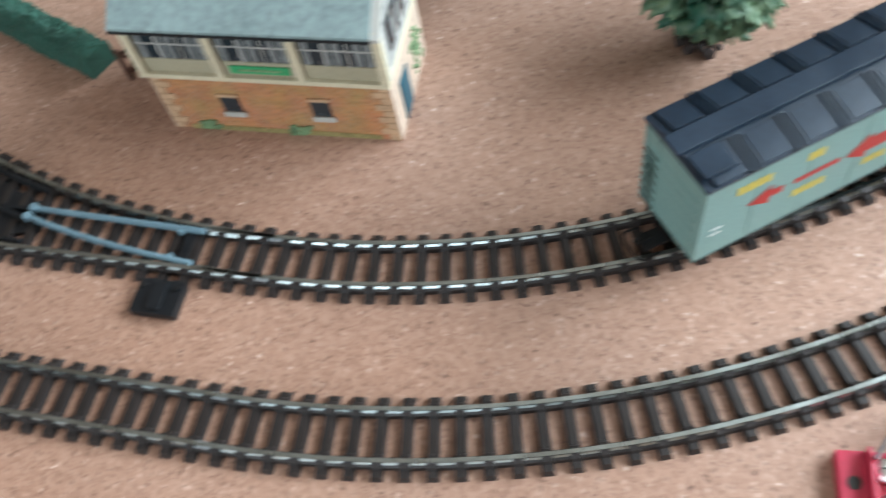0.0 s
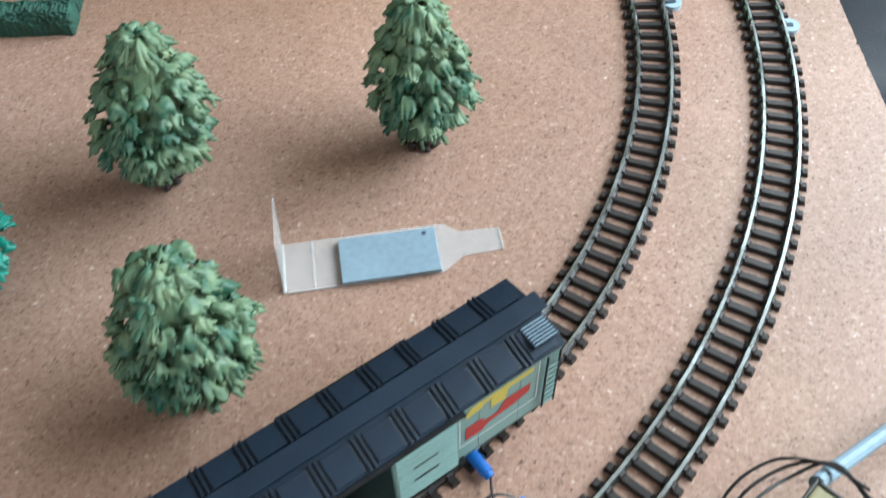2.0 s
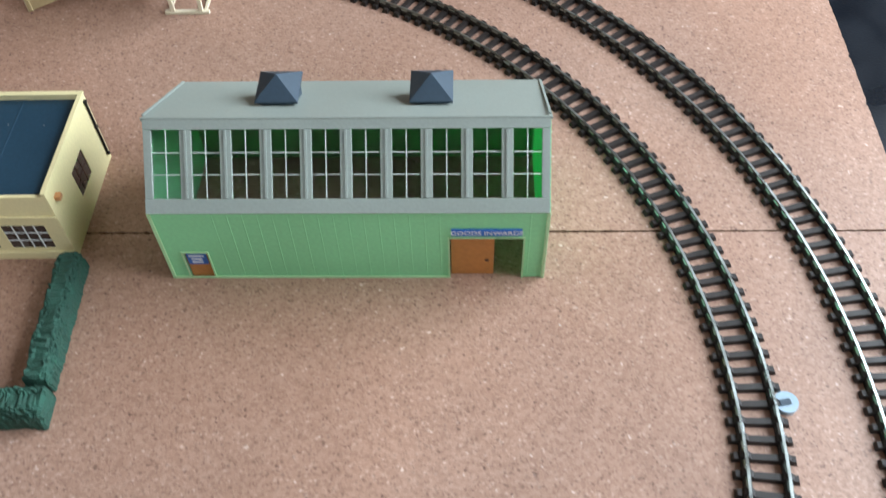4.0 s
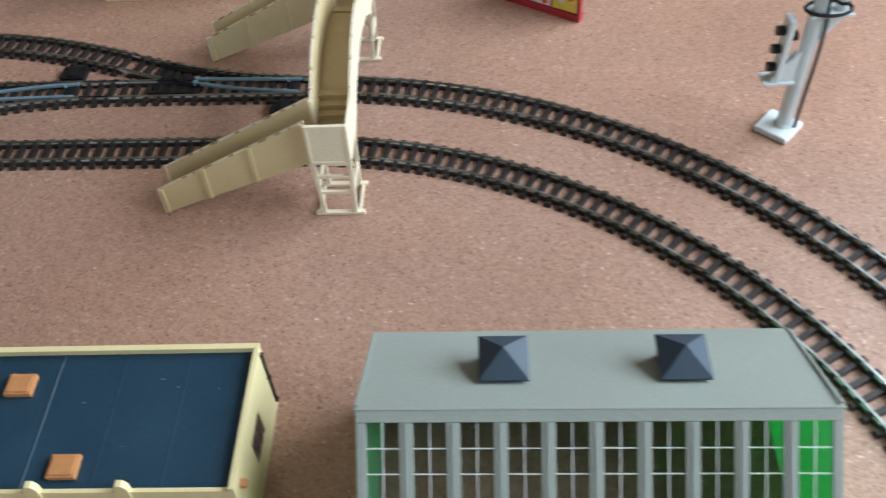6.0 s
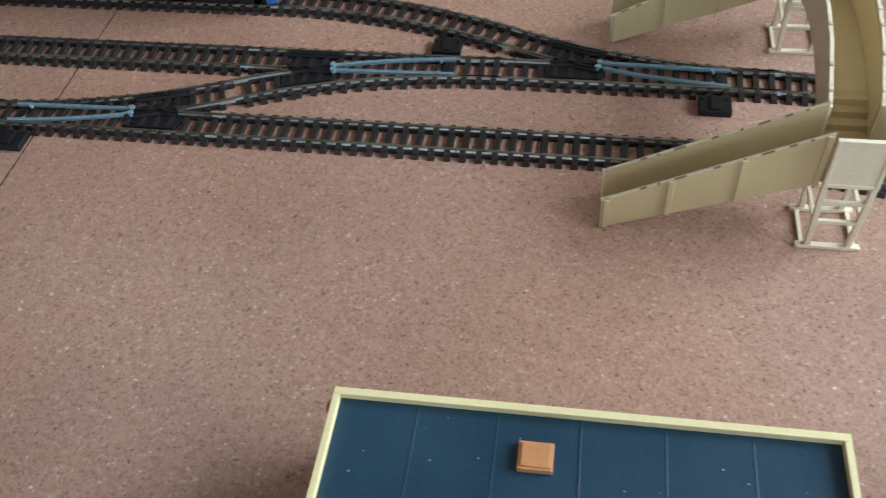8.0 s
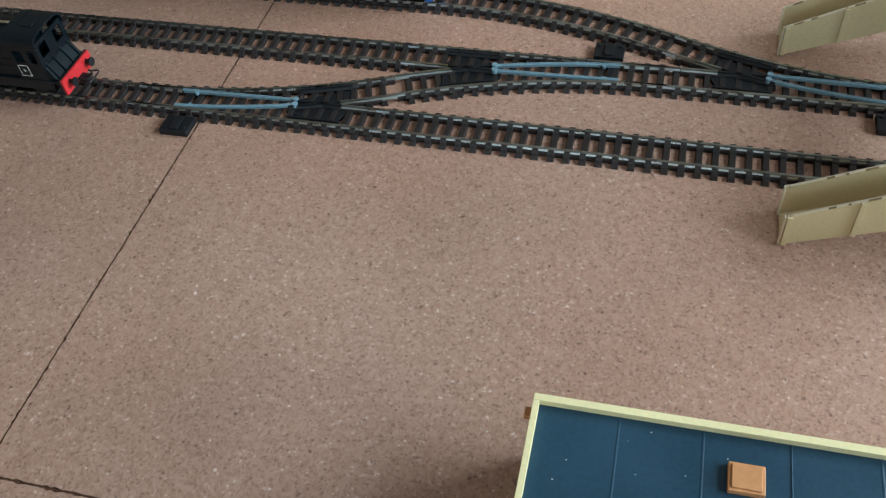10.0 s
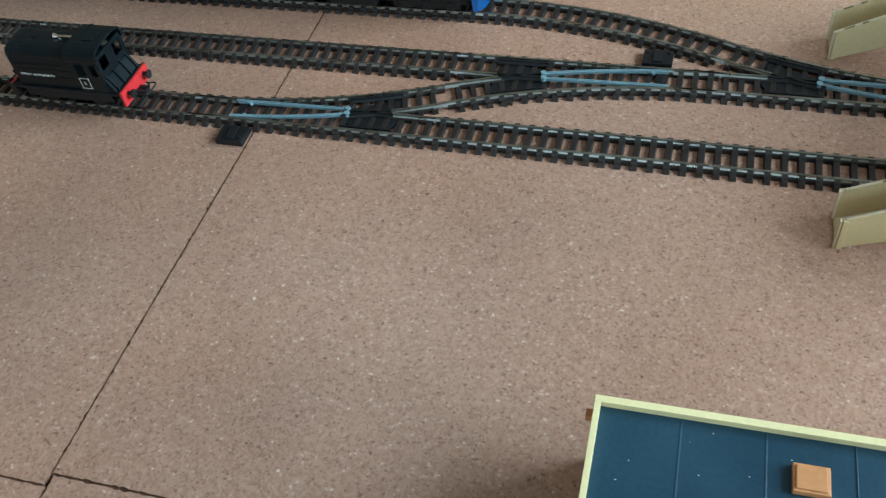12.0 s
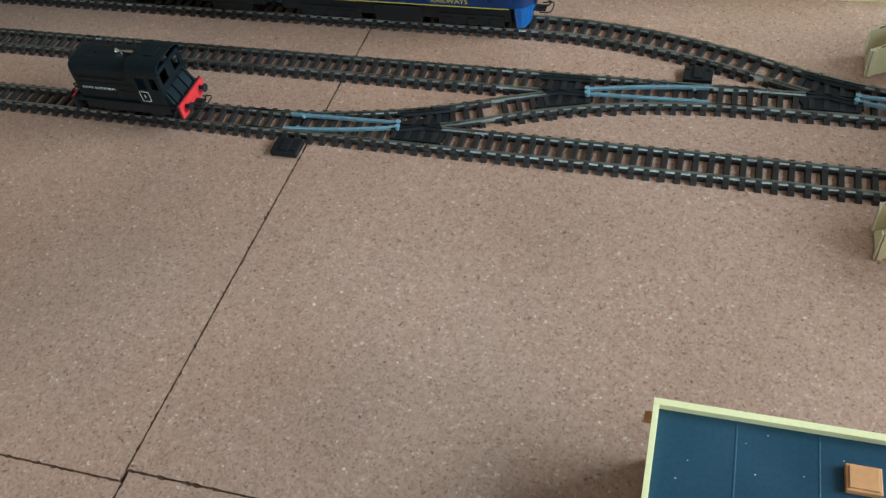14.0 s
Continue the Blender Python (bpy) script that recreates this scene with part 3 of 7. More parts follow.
def switch(x, y, h, side, label):
    """A 168 mm turnout from its toe: straight on, and a 438 mm curve to the left (side 1) or right (-1)."""
    top = thing("railway_point", label, "railway point", at=(x, y, 0), group="points of the model railway")
    st, di = straight(0, 0, h, 0.168, 12), arc(0, 0, h, 0.438, 22.5 * side, 24)
    part("rail", sweep(beside(st, -side * G), RAIL), M_RAIL, top)
    part("rail", sweep(beside(di, side * G), RAIL), M_RAIL, top)
    part("rail", sweep(cut(beside(st, side * G), 0.138, 0.168, 4), RAIL), M_RAIL, top)
    total = length_of(beside(di, -side * G))
    part("rail", sweep(cut(beside(di, -side * G), 0.138, total - 0.0001, 8), RAIL), M_RAIL, top)
    for ln, s in ((st, side * G), (di, -side * G)):
        part("rail", sweep(cut(beside(ln, s), 0.0, 0.028, 3), RAIL), M_RAIL, top)
    # switch blades, close together at the pivot and out at the stock rails by the toe
    for ln, s0, s1 in ((st, side * 0.0080, side * 0.0098), (di, -side * 0.0080, -side * 0.0083)):
        b = []
        for k in range(9):
            px, py, ph = along(ln, 0.030 + 0.078 * k / 8)
            q = s0 + (s1 - s0) * k / 8
            b.append((px - q * math.sin(ph), py + q * math.cos(ph), ph))
        blade = part("switch_blade", sweep(b, BLADE), M_BLADE, top, "blue-grey plastic switch blade")
        part("spine", sweep(b, SPINE), M_BLADE, blade)
        px, py, ph = b[-1]
        part("pivot", rod((px, py, 0.0034), (px, py, 0.0064), 0.0019), M_BLADE, blade)
        px, py, ph = b[1]
        q = 0.0014 if s0 < 0 else -0.0014
        part("lug", rod((px - q * math.sin(ph), py + q * math.cos(ph), 0.0034), (px - q * math.sin(ph), py + q * math.cos(ph), 0.0054), 0.0012), M_BLADE, blade)
    # tie bar under the blades' toes
    px, py, ph = along(st, 0.036)
    part("tie_bar", box(-0.0020, 0.0020, -0.0100, 0.0100, 0.0028, 0.0034, 0.0002), M_FROG, top, at=(px, py, 0), turn=(0, 0, ph))
    for ln, off in ((st, -side * G), (di, side * G)):
        part("web", sweep(beside(ln, off), WEB), M_SLEEPER, top)
    for ln, off in ((st, side * G), (di, -side * G)):
        part("web", sweep(cut(beside(ln, off), 0.136, 0.166, 4), WEB), M_SLEEPER, top)
    c, s_ = math.cos(h), math.sin(h)
    frog = []
    for u, v in ((0.104, 0.001), (0.122, -0.0045), (0.138, -0.005), (0.143, 0.006), (0.139, 0.0275), (0.122, 0.0195), (0.104, 0.0125)):
        frog.append((u * c - side * v * s_, u * s_ + side * v * c))
    part("frog", prism(frog if side > 0 else frog[::-1], "z", 0.0, 0.0023, edge=0.0003), M_FROG, top, "black moulded frog plate")
    for ln, s in ((st, side * G), (di, -side * G)):
        part("frog_rail", sweep(cut(beside(ln, s), 0.106, 0.139, 6), RAIL), M_FROG, top)
    for ln, s in ((st, -side * (G - 0.0030)), (di, side * (G - 0.0030))):
        part("check_rail", sweep(cut(beside(ln, s), 0.108, 0.142, 6), RAIL), M_FROG, top)
    # long sleepers to the frog, then a row under each road
    k = 18
    for i in range(k):
        s = 0.168 * (i + 0.5) / k
        px, py, ph = along(st, s)
        reach = 0.438 * (1 - math.sqrt(max(0, 1 - (s / 0.438) ** 2)))
        if s < 0.135:
            sleeper(top, px, py, ph, round(0.0305 + reach, 3), side * reach / 2, plain=True)
        else:
            sleeper(top, px, py, ph, 0.028, -side * 0.0012, plain=True)
            qx, qy, qh = along(di, s)
            sleeper(top, qx, qy, qh, 0.028, side * 0.0012, plain=True)
    # moulded chairs that hold the two outer rails
    for ln, off in ((st, -side * G), (di, side * G)):
        for i in range(k):
            px, py, ph = along(beside(ln, off), 0.166 * (i + 0.5) / k)
            if CHAIR:
                again("rail_chair", CHAIR[0], top, (px, py, 0), ph)
            else:
                CHAIR.append(part("rail_chair", chairs(bmesh.new(), (0.0,)), M_SLEEPER, top, at=(px, py, 0), turn=(0, 0, ph)))
    # lever box beside the toe
    u, v = 0.039, -side * 0.0225
    cx, cy = u * c - v * s_, u * s_ + v * c
    lever = part("lever_box", box(-0.0095, 0.0095, -0.0075, 0.0075, 0, 0.0042, 0.0006), M_FROG, top, "black plastic point lever box", at=(cx, cy, 0), turn=(0, 0, h))
    part("lever", box(-0.003, 0.003, -0.006, 0.006, 0.0043, 0.0054, 0.0004), M_FROG, lever)
    for k in (-0.0068, 0.0068):
        part("pin", rod((k, -0.004, 0.0042), (k, -0.004, 0.0052), 0.0012), M_UNDER, lever)
    joiner(top, 0, 0, h)
    return st[-1], di[-1]


PI = math.pi
SECTION = "black-sleepered model track section with dull metal rails"
CURVE = "curved black-sleepered model track section with dull metal rails"
# far side, from right to left
switch(-0.4815, 0.371, 0, 1, "black plastic railway point with blue-grey switch blades")
switch(-0.1465, 0.438, PI, 1, "black plastic railway point with blue-grey switch blades")
switch(0.0215, 0.438, PI, -1, "black plastic railway point with blue-grey blades, leading to the siding")
track(straight(-0.1465, 0.371, 0, 0.1465), SECTION)
track(straight(-0.3135, 0.371, 0, 0.167), SECTION)
for i in range(3):
    track(straight(-0.4815 - 0.335 * i, 0.371, PI, 0.3349), SECTION)
    track(straight(-0.3145 - 0.335 * i, 0.438, PI, 0.3349), SECTION)
sx, sy = 0.0215 - 0.438 * math.sin(radians(22.5)), 0.438 + 0.438 * (1 - math.cos(radians(22.5)))
bend = arc(sx, sy, radians(157.5), 0.438, 22.5)
sx, sy, _ = track(bend, CURVE)
for i in range(3):
    track(straight(sx - 0.335 * i, sy, PI, 0.3349), SECTION)
# the right-hand end: two half circles
for r, start, end in ((0.371, 90.0, -92.3), (0.438, 87.2, -92.3)):
    for i in range(4):
        a0 = start + (end - start) * i / 4
        a1 = start + (end - start) * (i + 1) / 4
        line = [(r * math.cos(radians(a)), r * math.sin(radians(a)), radians(a - 90)) for a in [a0 + (a1 - a0) * k / 24 for k in range(25)]]
        track(line, CURVE)
# near side, heading left
near = radians(180 - 2.3)
a = radians(-92.3)
switch(0.371 * math.cos(a), 0.371 * math.sin(a), near, -1, "black plastic railway point with blue-grey blades, beside the signal box")
ex, ey = 0.371 * math.cos(a) + 0.168 * math.cos(near), 0.371 * math.sin(a) + 0.168 * math.sin(near)
track(straight(ex, ey, near, 0.335), SECTION)
track(straight(0.438 * math.cos(a), 0.438 * math.sin(a), near, 0.335), SECTION)
dx, dy, dh = [(p[0] + 0.371 * math.cos(a), p[1] + 0.371 * math.sin(a), p[2]) for p in arc(0, 0, near, 0.438, -22.5)][-1]
track(straight(dx, dy, dh, 0.168), SECTION)


# ---- goods shed with a north-light roof ----
def goods_shed():
    s = thing("goods_shed", "green plastic model goods shed with grey glazed sawtooth roof", "model building", at=(0.0745, 0.0818, 0), turn=0.4)
    L, D, he, hr, yr = 0.1975, 0.092, 0.0540, 0.0868, 0.0335
    t = 0.0016
    # front wall with a small doorway and a wide goods doorway
    dz, gz = 0.0215, 0.0335
    d0, d1, g0, g1 = 0.0085, 0.0215, 0.1490, 0.1870
    for x0, x1, z0, z1 in ((0, d0, 0, he), (d1, g0, 0, he), (g1, L, 0, he), (d0, d1, dz, he), (g0, g1, gz, he)):
        part("wall_panel", box(x0, x1, 0, t, z0, z1), M_SHED_GREEN, s)
    for i in range(1, 26):
        x = i * L / 26
        if not (d0 - 0.002 < x < d1 + 0.002) and not (g0 - 0.002 < x < g1 + 0.002):
            part("plank_joint", prism(((x - 0.00030, 0.0), (x, -0.00014), (x + 0.00030, 0.0)), "z", 0.0012, he - 0.002), M_SHED_GREEN, s)
    part("skirting", box(-0.0006, g0 - 0.001, -0.0009, 0.0, 0, 0.0012, 0.0002), M_SHED_TRIM, s)
    back = bmesh.new()
    box(0, L, D - t, D, 0, 0.0560, bm=back)
    part("back_wall", back, M_SHED_GREEN, s)
    gable = ((0.0, 0.0), (D, 0.0), (D, 0.0555), (yr, hr - 0.001), (0.0, he))
    for x0, x1 in ((-t, 0), (L, L + t)):
        part("end_wall", prism(gable, "x", x0, x1), M_SHED_THIN, s)
    for x in (-0.0009, L + 0.0009):
        part("corner_trim", box(x - 0.0009, x + 0.0009, -0.0008, 0.0008, 0, he, 0.0003), M_SHED_TRIM, s)
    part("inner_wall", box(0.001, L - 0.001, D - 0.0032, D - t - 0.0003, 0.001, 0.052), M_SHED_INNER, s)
    # doors
    part("door", box(d0 + 0.0008, d1 - 0.0008, 0.0006, 0.0014, 0, dz - 0.0003), M_DOOR_BROWN, s, "orange-brown door with a blue notice")
    part("notice", box(d0 + 0.0012, d1 - 0.0012, 0.0001, 0.0006, 0.0115, dz - 0.0012), M_SIGN_BLUE, s, "blue notice with illegible white lines")
    for z in (0.0185, 0.0160, 0.0135):
        part("notice_line", box(d0 + 0.0022 + (0.0012 if z < 0.018 else 0), d1 - 0.0024 - (0.0014 if z < 0.018 else 0), -0.0002, 0.0001, z - 0.0004, z + 0.0005), M_WHITE_INK, s)
    leaf = part("sliding_door", box(g0 + 0.0006, g0 + 0.0232, 0.0018, 0.0030, 0.0004, gz - 0.0003, 0.0002), M_DOOR_BROWN, s, "orange-brown sliding door, half open")
    part("door_stain", rod((g0 + 0.0195, 0.0016, 0.0125), (g0 + 0.0195, 0.0018, 0.0125), 0.0012), M_GATE, leaf)
    for x0, x1, zt in ((d0, d1, dz), (g0, g1, gz)):
        fr = bmesh.new()
        box(x0 - 0.0008, x0, -0.0007, t, 0, zt + 0.0008, bm=fr)
        box(x1, x1 + 0.0008, -0.0007, t, 0, zt + 0.0008, bm=fr)
        box(x0, x1, -0.0007, t, zt, zt + 0.0008, bm=fr)
        part("door_frame", fr, M_SHED_TRIM, s, "pale yellow-green door frame")
    sign = part("name_board", box(0.1500, 0.1860, -0.0012, -0.0001, 0.0362, 0.0410, 0.0002), M_SIGN_BLUE, s, "blue board lettered GOODS INWARDS")
    lettering("letters", "GOODS INWARDS", 0.0043, M_WHITE_INK, sign, (0.168, -0.0013, 0.0386), (radians(90), 0, 0), 1.02)
    # glazed slope: head and sill rails, mullions, panes with bars
    up = Vector((0, yr, hr - he))
    ln = up.length
    ang = math.atan2(hr - he, yr)
    g = part("roof_light", box(-0.0012, L + 0.0012, 0.0, 0.0075, -0.0012, 0.0012, 0.0003), M_ROOF_GREY, s, "sloping grey window range with white bars", at=(0, -0.0008, he), turn=(ang, 0, 0))
    part("head_rail", box(-0.0012, L + 0.0012, ln - 0.0055, ln + 0.0004, -0.0012, 0.0012, 0.0003), M_ROOF_GREY, g)
    n = 10
    pitch = L / n
    for i in range(n + 1):
        x = i * pitch
        part("mullion", box(x - 0.0029 + (0.0018 if i == 0 else 0), x + 0.0029 - (0.0018 if i == n else 0), 0.0076, ln - 0.0056, -0.0012, 0.0010, 0.0003), M_ROOF_GREY, g)
        if 0 < i < n:
            part("mullion_rib", box(x - 0.0007, x + 0.0007, 0.0076, ln - 0.0056, 0.0010, 0.0017, 0.0002), M_ROOF_GREY, g)
    for i in range(n):
        x0, x1 = i * pitch + 0.003, (i + 1) * pitch - 0.003
        p = part("pane", box(x0, x1, 0.0078, ln - 0.0058, -0.0006, -0.0002), M_GLAZING, g)
        p.visible_shadow = False
        b = bmesh.new()
        xm, ya, yb = (x0 + x1) / 2, 0.0078, ln - 0.0058
        box(xm - 0.0002, xm + 0.0002, ya, yb, -0.0001, 0.0003, bm=b)
        for f in (0.345, 0.67):
            box(x0, x1, ya + (yb - ya) * f - 0.0002, ya + (yb - ya) * f + 0.0002, -0.0001, 0.0003, bm=b)
        part("glazing_bar", b, M_BAR_WHITE, g)
    # long back slope
    part("roof_slope", prism(((yr - 0.0020, hr - 0.0006), (yr - 0.0020, hr + 0.0012), (D + 0.0035, 0.0552), (D + 0.0035, 0.0534)), "x", -0.0022, L + 0.0022, edge=0.0003), M_ROOF_GREY, s, "plain matt grey roof slope")
    for x in (-0.0016, L + 0.0004):
        part("barge", prism(((yr, hr + 0.0011), (yr, hr + 0.0019), (D + 0.0030, 0.0561), (D + 0.0030, 0.0553)), "x", x, x + 0.0012), M_ROOF_GREY, s)
    for xc in (0.0612, 0.1400):
        y0, zb = 0.0633, 0.0735
        v = part("roof_vent", box(-0.0092, 0.0092, -0.0095, 0.0095, -0.0075, 0.0060, 0.0003), M_VENT, s, "dark slate-blue pyramid-capped roof vent", at=(xc, y0 - 0.001, zb))
        c = bmesh.new()
        lo = [c.verts.new(p) for p in ((-0.0110, -0.0118, 0.0060), (0.0110, -0.0118, 0.0060), (0.0110, 0.0118, 0.0060), (-0.0110, 0.0118, 0.0060))]
        md = [c.verts.new((p.co.x, p.co.y, 0.0072)) for p in lo]
        tip = c.verts.new((0, 0, 0.0155))
        c.faces.new(lo[::-1])
        for i in range(4):
            c.faces.new((lo[i], lo[(i + 1) % 4], md[(i + 1) % 4], md[i]))
            c.faces.new((md[i], md[(i + 1) % 4], tip))
        part("cap", c, M_VENT, v)


# ---- flat-roofed cream building ----
def cream_building():
    s = thing("cream_building", "cream plastic building with a dark navy panelled flat roof", "model building", at=(-0.1800, 0.0925, 0), turn=0.9)
    L, D, top, roof, t = 0.1965, 0.0772, 0.0517, 0.0480, 0.0020
    w0, w1 = 0.0305, 0.0500  # window in the end walls
    for x0, x1 in ((0, t), (L - t, L)):
        m = bmesh.new()
        for y0, y1, z0, z1 in ((0, w0, 0, top), (w1, D, 0, top), (w0, w1, 0, 0.0150), (w0, w1, 0.0345, top)):
            box(x0, x1, y0, y1, z0, z1, bm=m)
        part("end_wall", m, M_CREAM, s)
        xm = (x0 + x1) / 2
        part("window", box(xm - 0.0004, xm + 0.0004, w0, w1, 0.0150, 0.0345), M_WINDOW_DARK, s, "dark brown window")
        b = bmesh.new()
        for i in (1, 2):
            y = w0 + (w1 - w0) * i / 3
            box(xm - 0.0007, xm + 0.0007, y - 0.0003, y + 0.0003, 0.0150, 0.0345, bm=b)
        box(xm - 0.0007, xm + 0.0007, w0, w1, 0.0245, 0.0251, bm=b)
        part("window_bar", b, M_GATE, s)
    part("back_wall", box(t, L - t, D - t, D, 0, top - 0.0006, 0.0003), M_CREAM, s)
    part("coping", box(-0.0004, L + 0.0004, D - 0.0026, D + 0.0006, top - 0.0006, top + 0.0006, 0.0003), M_CREAM, s)
    for x in (-0.0004, L - 0.0022):
        part("coping", box(x, x + 0.0026, -0.0004, D - 0.0027, top + 0.0001, top + 0.0007, 0.0002), M_CREAM, s)
    # front: plinth, six window bays, pilasters that stand above the parapet
    bays = [(0.0105 + i * 0.0305, 0.0105 + i * 0.0305 + 0.0240) for i in range(6)]
    last = t
    for a, b in bays:
        for x0, x1, z0, z1 in ((last, a, 0, top - 0.002), (a, b, 0, 0.0080), (a, b, 0.0270, top - 0.002)):
            part("wall_panel", box(x0, x1, 0, t, z0, z1), M_CREAM, s)
        last = b
    part("wall_panel", box(last, L - t, 0, t, 0, top - 0.002), M_CREAM, s)
    part("string_course", box(0, L, -0.0014, -0.0001, 0.0335, 0.0352, 0.0003), M_CREAM, s)
    part("plinth", box(0, L, -0.0016, -0.0001, 0, 0.0060, 0.0003), M_CREAM, s)
    for a, b in bays:
        w = part("window", box(a, b, 0.0006, 0.0012, 0.0080, 0.0270), M_WINDOW_DARK, s, "dark window with white glazing bars")
        g = bmesh.new()
        for i in range(1, 4):
            x = a + (b - a) * i / 4
            box(x - 0.0003, x + 0.0003, 0.0001, 0.0006, 0.0080, 0.0270, bm=g)
        for i in (1, 2):
            z = 0.0080 + 0.019 * i / 3
            box(a, b, 0.0001, 0.0006, z - 0.0003, z + 0.0003, bm=g)
        part("glazing_bar", g, M_BAR_WHITE, w)
    for x in (0.0260, 0.0660, 0.1065, 0.1470):
        part("pilaster", prism(((x - 0.0032, 0.0352), (x + 0.0032, 0.0352), (x + 0.0032, top + 0.0022), (x + 0.0014, top + 0.0052), (x - 0.0014, top + 0.0052), (x - 0.0032, top + 0.0022)), "y", -0.0010, 0.0024, edge=0.0003), M_CREAM, s)
    # roof sheet with panel seams, hatches
    part("roof_sheet", box(t, L - t, t, D - t, roof - 0.0015, roof), M_YB_ROOF, s, "dark navy roof sheet with faint seams")
    n = 6
    for i in range(1, n):
        x = t + (L - 2 * t) * i / n
        part("roof_seam", prism(((x - 0.0006, roof), (x + 0.0006, roof), (x + 0.0002, roof + (0.00012 if i != 3 else 0.0004)), (x - 0.0002, roof + 0.00012)), "y", t, D - t), M_YB_ROOF, s)
    for x, y in ((0.0755, 0.0508), (0.1100, 0.0068)):
        h = part("roof_hatch", box(x - 0.0002, x + 0.0132, y, y + 0.0118, roof, roof + 0.0030, 0.0005), M_HATCH, s, "orange-tan roof hatch")
        part("hatch_lid", box(x + 0.0010, x + 0.0120, y + 0.0010, y + 0.0108, roof + 0.0030, roof + 0.0037, 0.0003), M_HATCH, h)
    # black pipe under the back of the end wall, little brackets
    xw = L + 0.0008
    pipe = part("downpipe", rod((xw, D - 0.0035, top - 0.0040), (xw, D - 0.0035, 0.0060), 0.0007), M_UNDER, s, "thin black downpipe")
    for z in (top - 0.004, 0.028, 0.0065):
        part("pipe_clip", box(L, xw + 0.0010, D - 0.0046, D - 0.0024, z - 0.0006, z + 0.0006), M_UNDER, pipe)
    part("overflow_box", box(L, L + 0.0030, 0.0060, 0.0098, 0.0400, 0.0430, 0.0003), M_HATCH, s, "small tan outlet block")
    part("overflow_box", box(-0.0036, 0.0, D - 0.0070, D - 0.0028, 0.0430, 0.0462, 0.0003), M_HATCH, s, "small tan outlet block")


